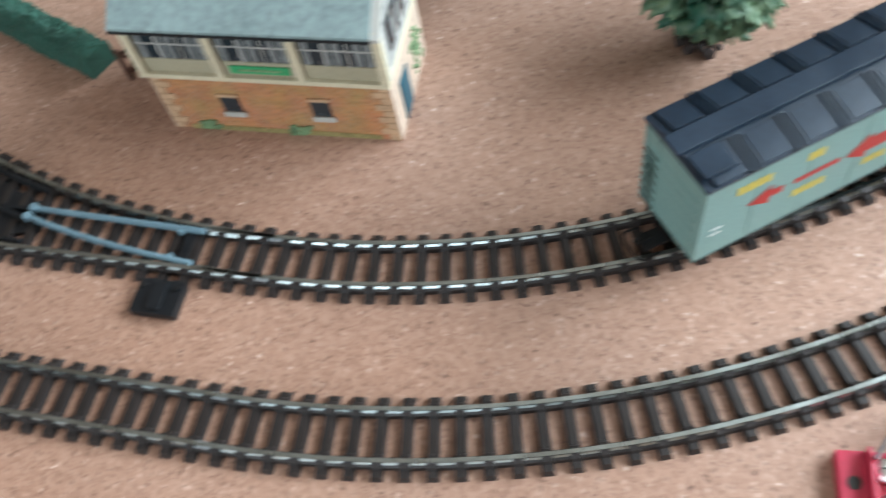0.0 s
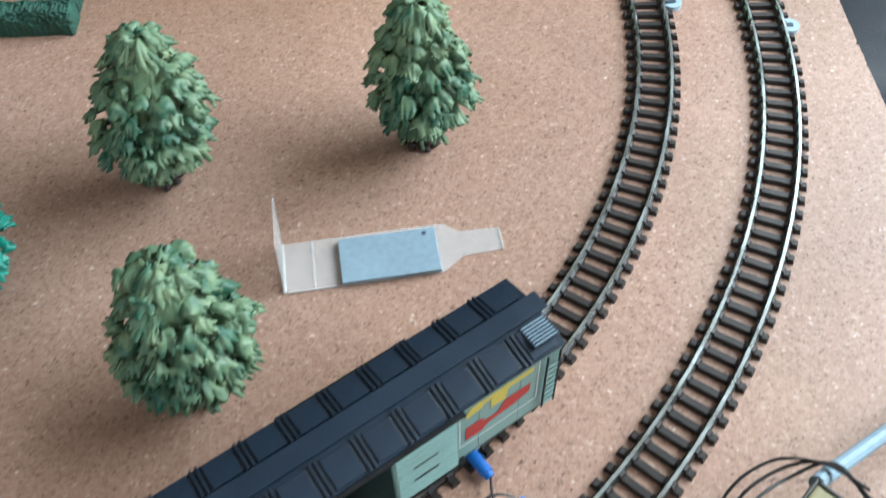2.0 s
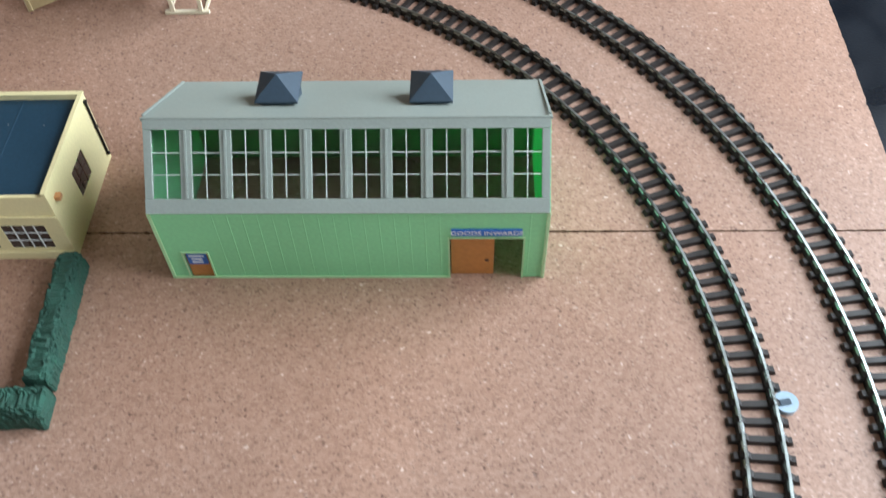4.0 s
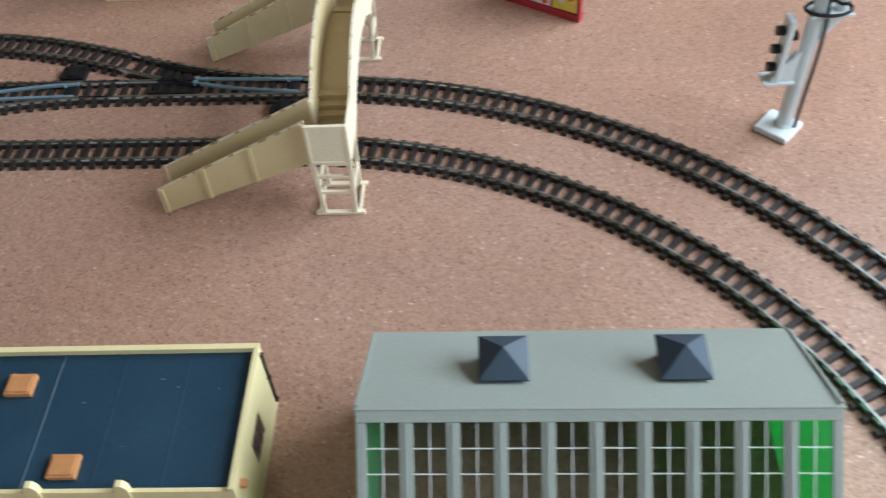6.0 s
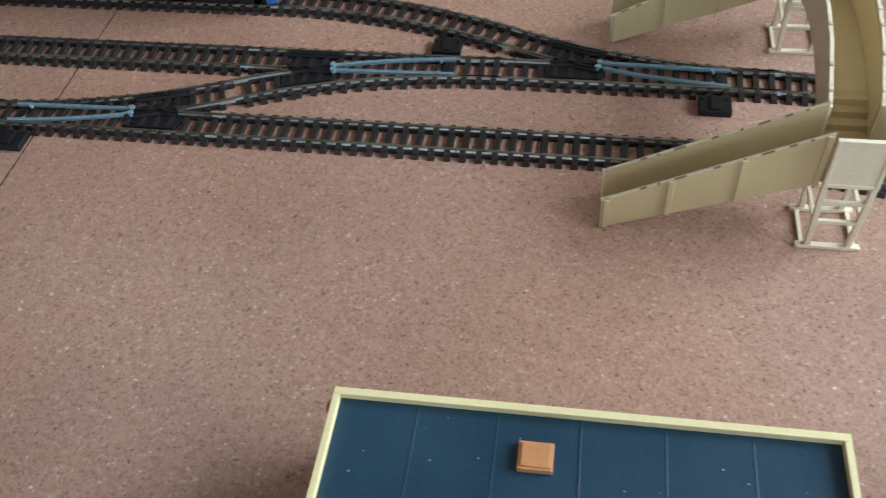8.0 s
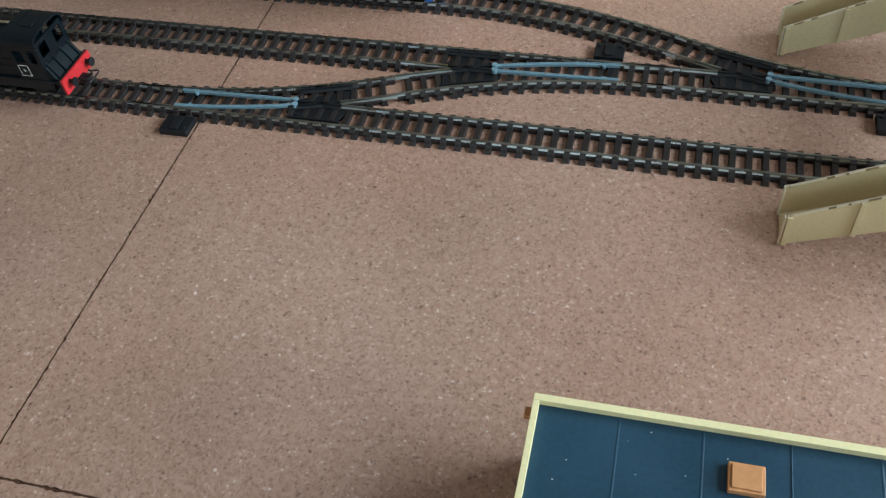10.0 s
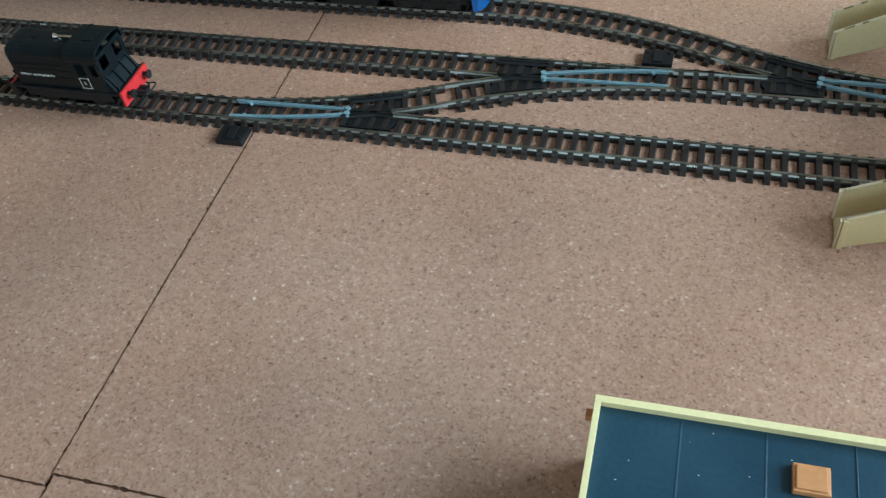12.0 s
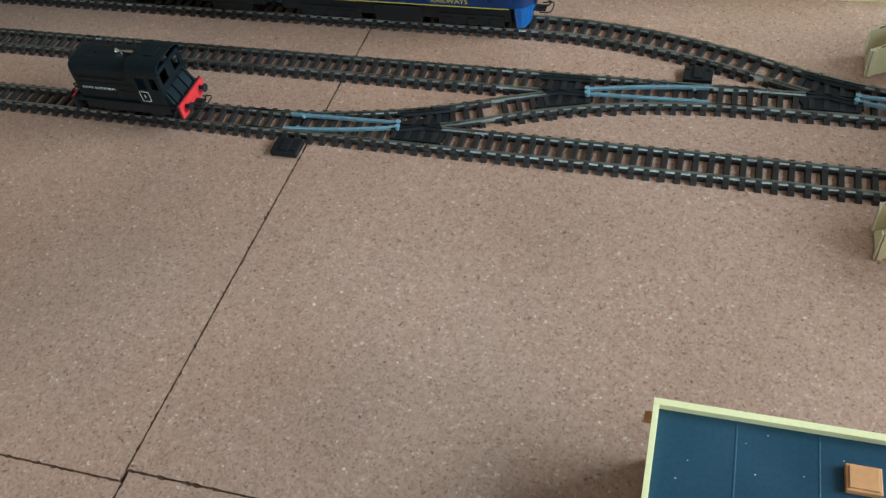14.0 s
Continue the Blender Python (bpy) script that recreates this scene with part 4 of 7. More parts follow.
# ---- footbridge over both tracks ----
def footbridge():
    s = thing("footbridge", "tan and cream plastic footbridge with ramps over the tracks", "footbridge", at=(0.0218, 0.3105, 0), turn=0.6)
    W = 0.0255
    y_far = 0.1610
    for side, y0 in ((0, 0.0), (1, y_far)):
        ya, yb = y0, y0 + 0.0285
        for x in (0.0, W - 0.0028):
            for y in (ya, yb - 0.0026):
                lean = -0.0016 if x == 0 else 0.0016
                bm = prism(((x - lean, 0.0), (x + 0.0028 - lean, 0.0), (x + 0.0028, 0.0440), (x, 0.0440)), "y", y, y + 0.0026, edge=0.0003)
                part("leg", bm, M_BRIDGE_PALE, s)
        for y in (ya, yb - 0.0026):
            part("foot_rail", box(-0.0030, W + 0.0030, y - 0.0004, y + 0.0030, 0.0, 0.0022, 0.0004), M_BRIDGE_PALE, s)
            for z in (0.0180, 0.0315):
                part("rung", box(0.0012, W - 0.0012, y + 0.0003, y + 0.0023, z, z + 0.0024, 0.0004), M_BRIDGE_PALE, s)
        for x in (0.0004, W - 0.0026):
            part("rung", box(x, x + 0.0022, ya + 0.0026, yb - 0.0026, 0.0200, 0.0222, 0.0004), M_BRIDGE_PALE, s)
            part("foot_rail", box(x - (0.0014 if x < 0.01 else -0.0014), x + 0.0022 - (0.0014 if x < 0.01 else -0.0014), ya + 0.0026, yb - 0.0026, 0.0, 0.0020, 0.0004), M_BRIDGE_PALE, s)
        # landing: floor, panelled parapets
        part("landing_floor", box(0.0, W, ya, yb, 0.0441, 0.0458, 0.0003), M_BRIDGE, s, "tan landing floor")
        yo = ya if side == 0 else yb - 0.0016
        pp = part("landing_panel", box(0.0014, W - 0.0014, yo, yo + 0.0012, 0.0459, 0.0720, 0.0003), M_BRIDGE_PALE, s, "cream parapet panel with a raised frame")
        fr = bmesh.new()
        for x0, x1, z0, z1 in ((0.0, 0.0022, 0.0440, 0.0738), (W - 0.0022, W, 0.0440, 0.0738), (0.0022, W - 0.0022, 0.0440, 0.0462), (0.0022, W - 0.0022, 0.0716, 0.0738)):
            box(x0, x1, yo - 0.0006, yo + 0.0018, z0, z1, 0.0004, bm=fr)
        part("panel_frame", fr, M_BRIDGE_PALE, pp)
        part("side_panel", box(W - 0.0014, W, ya + 0.0018, yb, 0.0459, 0.0730, 0.0003), M_BRIDGE_PALE, s)
        # ramp down to the left between two panelled sides
        x_end, zt = -0.1010, 0.0458
        for y in (ya + 0.0050, yb - 0.0022):
            bm = prism(((0.0, zt - 0.0050), (0.0, zt + 0.0270), (x_end, 0.0205), (x_end, 0.0)), "y", y, y + 0.0016, edge=0.0003)
            rp = part("ramp_side", bm, M_BRIDGE, s, "tan ramp side panel")
            for f in (0.02, 0.36, 0.68, 0.985):
                xa = x_end * f
                zb, zc = (zt - 0.005) * (1 - f), (zt + 0.027) * (1 - f) + 0.0205 * f
                if y > ya + 0.006:
                    continue
                part("batten", box(xa - 0.0014, xa + 0.0014, y - 0.0013, y - 0.0001, zb + 0.0004, zc + 0.0002, 0.0003), M_BRIDGE, rp)
            part("ramp_edge", prism(((0.0, zt + 0.0271), (0.0, zt + 0.0277), (x_end, 0.0212), (x_end, 0.0206)), "y", y + 0.0001, y + 0.0015), M_BRIDGE_PALE, rp, "pale worn top edge")
            for k in range(9):
                fa = (k + random.Random(k * 7 + side).uniform(0.1, 0.9)) / 9
                fb = min(0.99, fa + 0.012 + 0.02 * (k % 3))
                za, zc = (zt + 0.0277) * (1 - fa) + 0.0212 * fa, (zt + 0.0277) * (1 - fb) + 0.0212 * fb
                part("chip", prism(((x_end * fa, za - 0.0007), (x_end * fa, za + 0.0001), (x_end * fb, zc + 0.0001), (x_end * fb, zc - 0.0007)), "y", y - 0.0001, y + 0.0007), M_CHIP, rp)
            part("end_strip", box(x_end - 0.0012, x_end - 0.0001, y - 0.0004, y + 0.0020, 0.0, 0.0208, 0.0003), M_BRIDGE_PALE, rp)
        part("ramp_floor", prism(((0.0, zt - 0.0016), (0.0, zt), (x_end, 0.0012), (x_end, 0.0)), "y", ya + 0.0067, yb - 0.0023), M_BRIDGE, s)
    # arched deck with steps at each end
    ya, yb = 0.0285, y_far
    n = 24

    def z_at(y):
        q = min(y - ya, yb - y)
        if q < 0.024:
            return 0.0452 + 0.0140 * q / 0.024
        return 0.0592 + 0.0080 * math.sin(0.5 * math.pi * (q - 0.024) / ((yb - ya) / 2 - 0.024)) ** 0.8
    deck = [(ya + (yb - ya) * i / n, z_at(ya + (yb - ya) * i / n)) for i in range(n + 1)]
    part("deck", prism(deck + [(y, z - 0.0022) for y, z in deck[::-1]], "x", 0.0014, W - 0.0014), M_BRIDGE, s, "tan arched deck")
    for i in range(4):
        for a, d in ((ya, 1), (yb, -1)):
            y = a + d * (0.0010 + 0.0055 * i)
            z = 0.0456 + 0.0036 * (i + 1)
            y0, y1 = sorted((y, y + d * 0.0056))
            part("step", box(0.0016, W - 0.0016, y0, y1, z - 0.0050, z, 0.0003), M_BRIDGE, s)
    rnd = random.Random(4)
    for x in (0.0, W - 0.0016):
        top = []
        for i in range(n * 3 + 1):
            y = ya - 0.001 + (yb - ya + 0.002) * i / (n * 3)
            top.append((y, z_at(min(max(y, ya), yb)) + 0.0252 + rnd.uniform(-0.0005, 0.0002)))
        low = [(y, z_at(min(max(y, ya), yb)) - 0.0026) for y, z in top[::-1]]
        wall = part("parapet", prism(top + low, "x", x, x + 0.0016), M_BRIDGE_PALE, s, "cream solid parapet with a chipped top edge")
        xi = 0.00165 if x == 0 else x - 0.00055
        part("lining", prism([(y, z - 0.0012) for y, z in top[2:-2]] + [(y, z + 0.0030) for y, z in low[2:-2]], "x", xi, xi + 0.0005), M_BRIDGE, wall, "tan inner face")
        for k in range(9):
            y = ya + (yb - ya) * (k + rnd.uniform(0.2, 0.8)) / 9
            z = z_at(min(max(y, ya), yb)) + 0.0252
            part("chip", box(x - 0.0002, x + 0.0018, y - 0.0012, y + 0.0012, z - 0.0010, z + 0.0004, 0.0003), M_BRIDGE if k % 3 else M_BRIDGE_PALE, wall)


# ---- card signal box ----
def signal_box():
    s = thing("signal_box", "card signal box with orange brick base and slate roof", "model building", at=(-0.0768, -0.3058, 0), turn=-0.6)
    L, D, h1, he, hr = 0.1022, 0.0510, 0.0335, 0.0635, 0.0815
    part("brick_base", box(0, L, 0, D, 0, h1), M_BRICK, s, "orange brick-paper base")
    part("stone_end", box(L, L + 0.0006, 0, D, 0, h1), M_STONE, s, "cream and pink stone end wall")
    part("stone_end", box(-0.0006, 0, 0, D, 0, h1), M_STONE, s)
    for i in range(9):
        w = 0.0075 if i % 2 else 0.0045
        z = i * h1 / 9
        for x0, x1 in ((0.0002, w), (L - w, L - 0.0002)):
            part("quoin", box(x0, x1, -0.0005, 0.0, z + 0.0002, z + h1 / 9 - 0.0002, 0.0001), M_QUOIN, s)
    part("moss_strip", box(0.0080, L - 0.0080, -0.0004, 0.0, 0, 0.0026), M_MOSS, s, "olive mossy foot of the wall")
    for x in (0.0180, 0.0590):
        v = bmesh.new()
        rnd = random.Random(int(x * 1e4))
        for k in range(16):
            cx, cz, r = x + rnd.uniform(-0.0045, 0.0045), rnd.uniform(0.0012, 0.0060), rnd.uniform(0.0008, 0.0017)
            box(cx - r, cx + r, -0.0011, -0.0004, cz - r * 0.7, cz + r * 0.7, bm=v)
        part("ivy", v, M_IVY, s, "tuft of green moss at the wall's foot")
    for x in (0.0275, 0.0670):
        w = part("window", box(x, x + 0.0080, -0.0007, 0.0, 0.0135, 0.0225), M_PANE, s, "small dark window with white sill")
        part("sill", box(x - 0.0004, x + 0.0094, -0.0015, -0.0008, 0.0106, 0.0134, 0.0002), M_CARD_WHITE, w)
        part("lintel", box(x - 0.0006, x + 0.0086, -0.0012, -0.0001, 0.0226, 0.0240, 0.0002), M_QUOIN, w)
    # cornice, upper storey
    part("cornice", box(-0.0022, L + 0.0014, -0.0022, D + 0.0010, h1 + 0.0001, h1 + 0.0024, 0.0003), M_CARD_CREAM, s, "cream projecting cornice")
    z0 = h1 + 0.0024
    part("upper_wall", box(0.0, L, 0.0, D, z0, he), M_WOOD_PANEL, s, "drab panelled upper storey")
    bays = 3
    bw = L / bays
    for i in range(bays):
        x0, x1 = i * bw + 0.0026, (i + 1) * bw - 0.0026
        part("panel", box(x0, x1, -0.0006, 0.0, z0 + 0.0010, z0 + 0.0078, 0.0002), M_WOOD_PANEL, s)
        w = part("window", box(x0, x1, -0.0007, 0.0, z0 + 0.0084, he - 0.0012), M_PANE, s, "dark windows with grey curtains")
        rnd = random.Random(i + 7)
        for k in range(7):
            x = x0 + 0.001 + k * (x1 - x0 - 0.002) / 6.5
            if k % 3 != 1:
                part("curtain", box(x, x + 0.0028, -0.0011, -0.0008, z0 + 0.0088, he - 0.0016 - rnd.uniform(0, 0.003)), M_CURTAIN, w)
        for f in (0.33, 0.66):
            part("glazing_bar", box(x0 + (x1 - x0) * f - 0.0003, x0 + (x1 - x0) * f + 0.0003, -0.0013, -0.0011, z0 + 0.0084, he - 0.0012), M_CARD_WHITE, w)
        part("glazing_bar", box(x0, x1, -0.0013, -0.0011, z0 + 0.0165, z0 + 0.0171), M_CARD_WHITE, w)
    for i in range(bays + 1):
        x = i * bw
        part("post", box(x - 0.0019, x + 0.0019, -0.0022, 0.0001, z0, he, 0.0003), M_CARD_CREAM, s)
    np_ = part("nameplate", box(bw + 0.0050, 2 * bw - 0.0040, -0.0014, -0.0007, z0 + 0.0022, z0 + 0.0062, 0.0002), M_NAMEPLATE, s, "green nameplate with illegible pale letters")
    part("letter_bar", box(bw + 0.0085, 2 * bw - 0.0075, -0.0017, -0.0014, z0 + 0.0037, z0 + 0.0048), M_IVY, np_)
    # gable ends in white planks, with a dark window and a blue door below
    for x0, x1, sgn in ((L, L + 0.0010, 1), (-0.0010, 0, -1)):
        part("gable", prism(((0.0, z0), (D, z0), (D, he), (D / 2, hr), (0.0, he)), "x", x0, x1), M_CARD_WHITE, s, "white planked gable end")
    z = z0 + 0.0036
    while z < hr - 0.004:
        half = D / 2 if z < he else D / 2 * (hr - z) / (hr - he)
        part("plank", box(L + 0.0010, L + 0.0013, D / 2 - half + 0.0006, D / 2 + half - 0.0006, z - 0.0006, z + 0.0006), M_CARD_LINE, s)
        z += 0.0034
    gw = part("window", box(L + 0.0013, L + 0.0019, D * 0.16, D * 0.62, z0 + 0.0085, z0 + 0.0225), M_PANE, s, "dark gable window")
    for f in (0.33, 0.67):
        y = D * (0.16 + 0.46 * f)
        part("curtain", box(L + 0.0019, L + 0.0021, y - 0.0030, y - 0.0008, z0 + 0.0100, z0 + 0.0205), M_CURTAIN, gw)
        part("glazing_bar", box(L + 0.0019, L + 0.0022, y - 0.0004, y + 0.0004, z0 + 0.0085, z0 + 0.0225), M_CRUMB, gw)
    for y in (0.0, D - 0.0025):
        part("corner_board", box(L + 0.0010, L + 0.0022, y, y + 0.0025, z0, he + 0.001, 0.0003), M_CARD_WHITE, s)
    part("door", box(L + 0.0006, L + 0.0014, D * 0.20, D * 0.42, 0.0020, 0.0235, 0.0002), M_DOOR_BLUE, s, "dark blue door")
    v = bmesh.new()
    rnd = random.Random(3)
    for _ in range(70):
        a, b, r = rnd.gauss(D * 0.74, 0.0034), rnd.gauss(0.0165, 0.0050), rnd.uniform(0.0004, 0.0009)
        box(L + 0.0006, L + 0.0010 + rnd.uniform(0, 0.0006), a - r, a + r, b - r, b + r, bm=v)
    part("ivy", v, M_IVY, s, "green ivy on the end wall")
    # slate roof, ridge cap
    o = 0.0040
    drop = (hr - he) / (D / 2)
    for d in (1, -1):
        a = ((D / 2, hr + 0.0002), (D / 2, hr + 0.0018), (D / 2 - d * (D / 2 + o), he - o * drop + 0.0018), (D / 2 - d * (D / 2 + o), he - o * drop + 0.0002))
        part("roof_slope", prism(a, "x", -0.0034, L - 0.0010, edge=0.0002), M_SLATE_ROOF, s, "pale blue-green slate-paper roof")
        part("gutter", box(-0.0034, L - 0.0010, D / 2 - d * (D / 2 + o) - 0.0006, D / 2 - d * (D / 2 + o) + 0.0006, he - o * drop - 0.0006, he - o * drop + 0.0006, 0.0003), M_UNDER, s)
        b = tuple((y, z - 0.0004) for y, z in a)
        part("bargeboard", prism(b, "x", L - 0.0009, L + 0.0026), M_CARD_WHITE, s)
    part("ridge_cap", prism(((D / 2 - 0.0042, hr - 0.0012), (D / 2, hr + 0.0026), (D / 2 + 0.0042, hr - 0.0012), (D / 2 + 0.0042, hr - 0.0002), (D / 2, hr + 0.0036), (D / 2 - 0.0042, hr - 0.0002)), "x", -0.0040, L + 0.0030), M_SLATE_ROOF, s, "pale blue ridge cap")


# ---- moulded plastic trees ----
def toy_tree(label, at, height, width, material, seed, lean=(0.0, 0.0)):
    """Stacked skirts of arched, toothed moulded lobes with dark gaps between, on a lumpy dark foot."""
    rnd = random.Random(seed)
    s = thing("toy_tree", label, "model tree", at=at, group="model trees")
    h = height
    tr = bmesh.new()
    rod((0, 0, 0.0), (lean[0] * 0.5, lean[1] * 0.5, h * 0.6), 0.0042, tr, 9, 0.0024)
    for k in range(14):
        a, z = rnd.uniform(0, 2 * PI), h * rnd.uniform(0.16, 0.6)
        r = width * rnd.uniform(0.18, 0.32)
        rod((0, 0, z), (r * math.cos(a), r * math.sin(a), z + h * 0.08), 0.0014, tr, 6, 0.0007)
    part("trunk", tr, M_TRUNK, s, "dark brown trunk")
    ft = bmesh.new()
    for k in range(26):
        a, q = k * 2.4, 0.0106 * math.sqrt((k + 0.3) / 26)
        c, r = Vector((q * math.cos(a), q * math.sin(a), 0.0016 + 0.45 * (0.0106 - q))), rnd.uniform(0.0016, 0.0030)
        t = bmesh.new()
        bmesh.ops.create_icosphere(t, subdivisions=1, radius=r)
        for v in t.verts:
            v.co = v.co * rnd.uniform(0.60, 1.25) + c
            v.co.z = max(0.0, v.co.z)
        merge(t, ft)
    part("foot", ft, M_TRUNK, s, "lumpy dark moulded foot")

    tiers = ((0.140, 0.46), (0.215, 0.74), (0.300, 0.94), (0.390, 1.0), (0.480, 0.96), (0.570, 0.88), (0.655, 0.79), (0.735, 0.67), (0.850, 0.56))
    # dark inner body behind the gaps
    inner = bmesh.new()
    rings, k = [], 20
    for i, (f, q) in enumerate(tiers):
        r = width / 2 * q * 0.52
        rings.append([inner.verts.new((lean[0] * f + r * rnd.uniform(0.85, 1.1) * math.cos(2 * PI * j / k), lean[1] * f + r * rnd.uniform(0.85, 1.1) * math.sin(2 * PI * j / k), h * f + 0.004)) for j in range(k)])
    for p, q in zip(rings, rings[1:]):
        for j in range(k):
            inner.faces.new((p[j], p[(j + 1) % k], q[(j + 1) % k], q[j]))
    inner.faces.new(rings[0][::-1])
    inner.faces.new(rings[-1])
    part("inner_body", inner, material, s)
    verts, faces = [], []

    def lobe(c, a0, half, r_in, r_out, z_in, drop, teeth):
        """A fan-shaped moulded lobe, domed like a cushion, its rim bent down and cut into short blunt fingers."""
        cols, rows = teeth * 6, 7
        first = len(verts)
        long = [rnd.uniform(0.86, 1.08) for _ in range(teeth)]
        tilt, seat = rnd.uniform(-0.0016, 0.0016), rnd.uniform(0, 40)
        ln = r_out - r_in
        for i in range(cols + 1):
            u = i / cols
            w = 2 * u - 1
            wave = 0.5 - 0.5 * math.cos(2 * PI * u * teeth)  # 1 in the middle of a finger, 0 in a notch
            finger = (0.74 + 0.26 * wave ** 0.6) * long[min(teeth - 1, int(u * teeth))] * (1 - 0.30 * abs(w) ** 2.4)
            for k in range(rows + 1):
                v = k / rows
                a = a0 + half * w * (0.50 + 0.50 * math.sin(0.5 * PI * v))
                reach = 1 + (finger - 1) * v ** 3
                r = r_in + ln * v * reach
                z = z_in - drop * (v * reach) ** 2.6 - 0.30 * drop * abs(w) ** 2.2 * v + 0.0003 * (wave - 0.5) * v ** 4 + tilt * w
                z += 0.20 * ln * math.sin(PI * min(1, v * 1.1)) * (1 - w * w)
                p = Vector((c[0] + r * math.cos(a), c[1] + r * math.sin(a), z))
                p += noise.noise_vector(p * 170 + Vector((seat, 0, 0))) * 0.0024 + noise.noise_vector(p * 420) * 0.0011
                verts.append((p.x, p.y, max(0.002, p.z)))
        n = rows + 1
        for i in range(cols):
            for k in range(rows):
                p = first + i * n + k
                faces.append((p, p + 1, p + n + 1, p + n))

    for f, q in tiers:
        c = (lean[0] * f, lean[1] * f)
        R = width / 2 * q
        for layer, (shrink, lift, share) in enumerate(((1.0, 0.0, 0.90), (0.74, -0.0030, 0.8))):
            r1 = R * shrink
            n = max(5, round(2 * PI * r1 / 0.0108 * share))
            turn = rnd.uniform(0, 2 * PI)
            for j in range(n):
                if layer == 0 and rnd.random() < 0.12:
                    continue
                a = turn + 2 * PI * (j + rnd.uniform(-0.25, 0.25)) / n
                r = r1 * rnd.uniform(0.88, 1.07)
                size = rnd.uniform(0.0095, 0.0130)
                zr = h * (f + rnd.uniform(-0.020, 0.020)) + lift
                lobe(c, a, min(0.95, 0.0062 / max(r, 0.006) * rnd.uniform(0.80, 1.25)), max(0.0010, r - size), r, zr + size * 0.20, size * rnd.uniform(0.34, 0.58), rnd.choice((3, 4, 4, 5)))
    # domed cap
    for row, (r, z, count) in enumerate(((0.0090, 0.918, 6), (0.0140, 0.896, 8))):
        for j in range(count):
            lobe((lean[0], lean[1]), 2 * PI * (j + 0.4 * row) / count, PI / count * 1.55, 0.0003, r * rnd.uniform(0.95, 1.15), h * z, 0.0030 + 0.0030 * row, 5)
    me = bpy.data.meshes.new("crown")
    me.from_pydata(verts, [], faces)
    me.polygons.foreach_set("use_smooth", [True] * len(me.polygons))
    me.materials.append(material)
    ob = new("crown", me)
    ob.parent = s
    mod = ob.modifiers.new("thickness", "SOLIDIFY")
    mod.thickness, mod.offset = 0.0014, -1


# ---- hedges ----
def hedge(label, a, b, width, height, seed, square=0.35):
    """A strip of flocked foam, flat on top, cut square at the ends."""
    s = thing("model_hedge", label, "model hedge", at=((a[0] + b[0]) / 2, (a[1] + b[1]) / 2, 0), turn=math.degrees(math.atan2(b[1] - a[1], b[0] - a[0])), group="flocked hedges")
    ln = math.hypot(b[0] - a[0], b[1] - a[1])
    n, k = max(20, int(ln / 0.0011)), 26
    bm = bmesh.new()
    rings = []
    for i in range(n + 1):
        x = -ln / 2 + ln * i / n
        end = 0.90 if i in (0, n) else 1.0
        ring = []
        for j in range(k):
            t = PI * j / (k - 1)
            c, d = math.cos(t), math.sin(t)
            y, z = math.copysign(abs(c) ** square, c) * width / 2 * (1 - 0.12 * d), d ** square * height
            p = Vector((x * 110 + seed, y * 150, z * 150))
            q = 1 + 0.11 * noise.noise(p) + 0.10 * noise.noise(p * 4) + 0.09 * noise.noise(p * 9)
            ring.append(bm.verts.new((x + 0.0012 * noise.noise(p * 3 + Vector((9, 0, 0))), y * q * end, max(0.0, z * q * end))))
        rings.append(ring)
    for p, q in zip(rings, rings[1:]):
        for j in range(k - 1):
            bm.faces.new((p[j], q[j], q[j + 1], p[j + 1]))
    bm.faces.new(rings[0])
    bm.faces.new(rings[-1][::-1])
    part("foliage", bm, M_HEDGE, s)
    rnd = random.Random(seed)
    for _ in range(int(ln / 0.0030)):
        x, t, r = rnd.uniform(-ln / 2 + 0.002, ln / 2 - 0.002), rnd.uniform(0.35, PI - 0.35), rnd.uniform(0.0011, 0.0019)
        c, d = math.cos(t), math.sin(t)
        y, z = math.copysign(abs(c) ** square, c) * width / 2 * (1 - 0.12 * d), d ** square * height
        k = bmesh.new()
        bmesh.ops.create_icosphere(k, subdivisions=1, radius=r)
        for v in k.verts:
            v.co = v.co * rnd.uniform(0.55, 1.2) + Vector((x, y * 0.97, z * 0.97))
            v.co.z = max(0.0, v.co.z)
        part("tuft", k, M_HEDGE, s, smooth=True)


goods_shed()
cream_building()
footbridge()
signal_box()
GREEN = "moulded plastic tree with mottled blue-green and olive foliage"
toy_tree(GREEN, (0.2385, -0.0985, 0), 0.096, 0.061, M_LEAF, 11)
toy_tree("moulded plastic tree, dark green with a paler olive top", (0.1065, -0.1215, 0), 0.100, 0.065, M_LEAF, 12, (0.010, 0.0))
toy_tree(GREEN, (0.1465, -0.2440, 0), 0.099, 0.063, M_LEAF, 13, (0.001, 0.0))
toy_tree("moulded plastic tree with bright teal foliage", (0.0288, -0.1975, 0), 0.093, 0.066, M_LEAF_TEAL, 14)
hedge("dark teal-green flocked hedge strip beside the cream building", (0.0175, 0.0890), (0.0218, 0.0105), 0.0140, 0.0140, 1)
hedge("dark teal-green flocked hedge strip, set at a corner", (0.0305, -0.0010), (-0.0560, -0.0030), 0.0175, 0.0145, 5)
hedge("green flocked hedge roll beside the signal box", (-0.1240, -0.2740), (-0.2040, -0.2380), 0.017, 0.016, 9, 0.7)


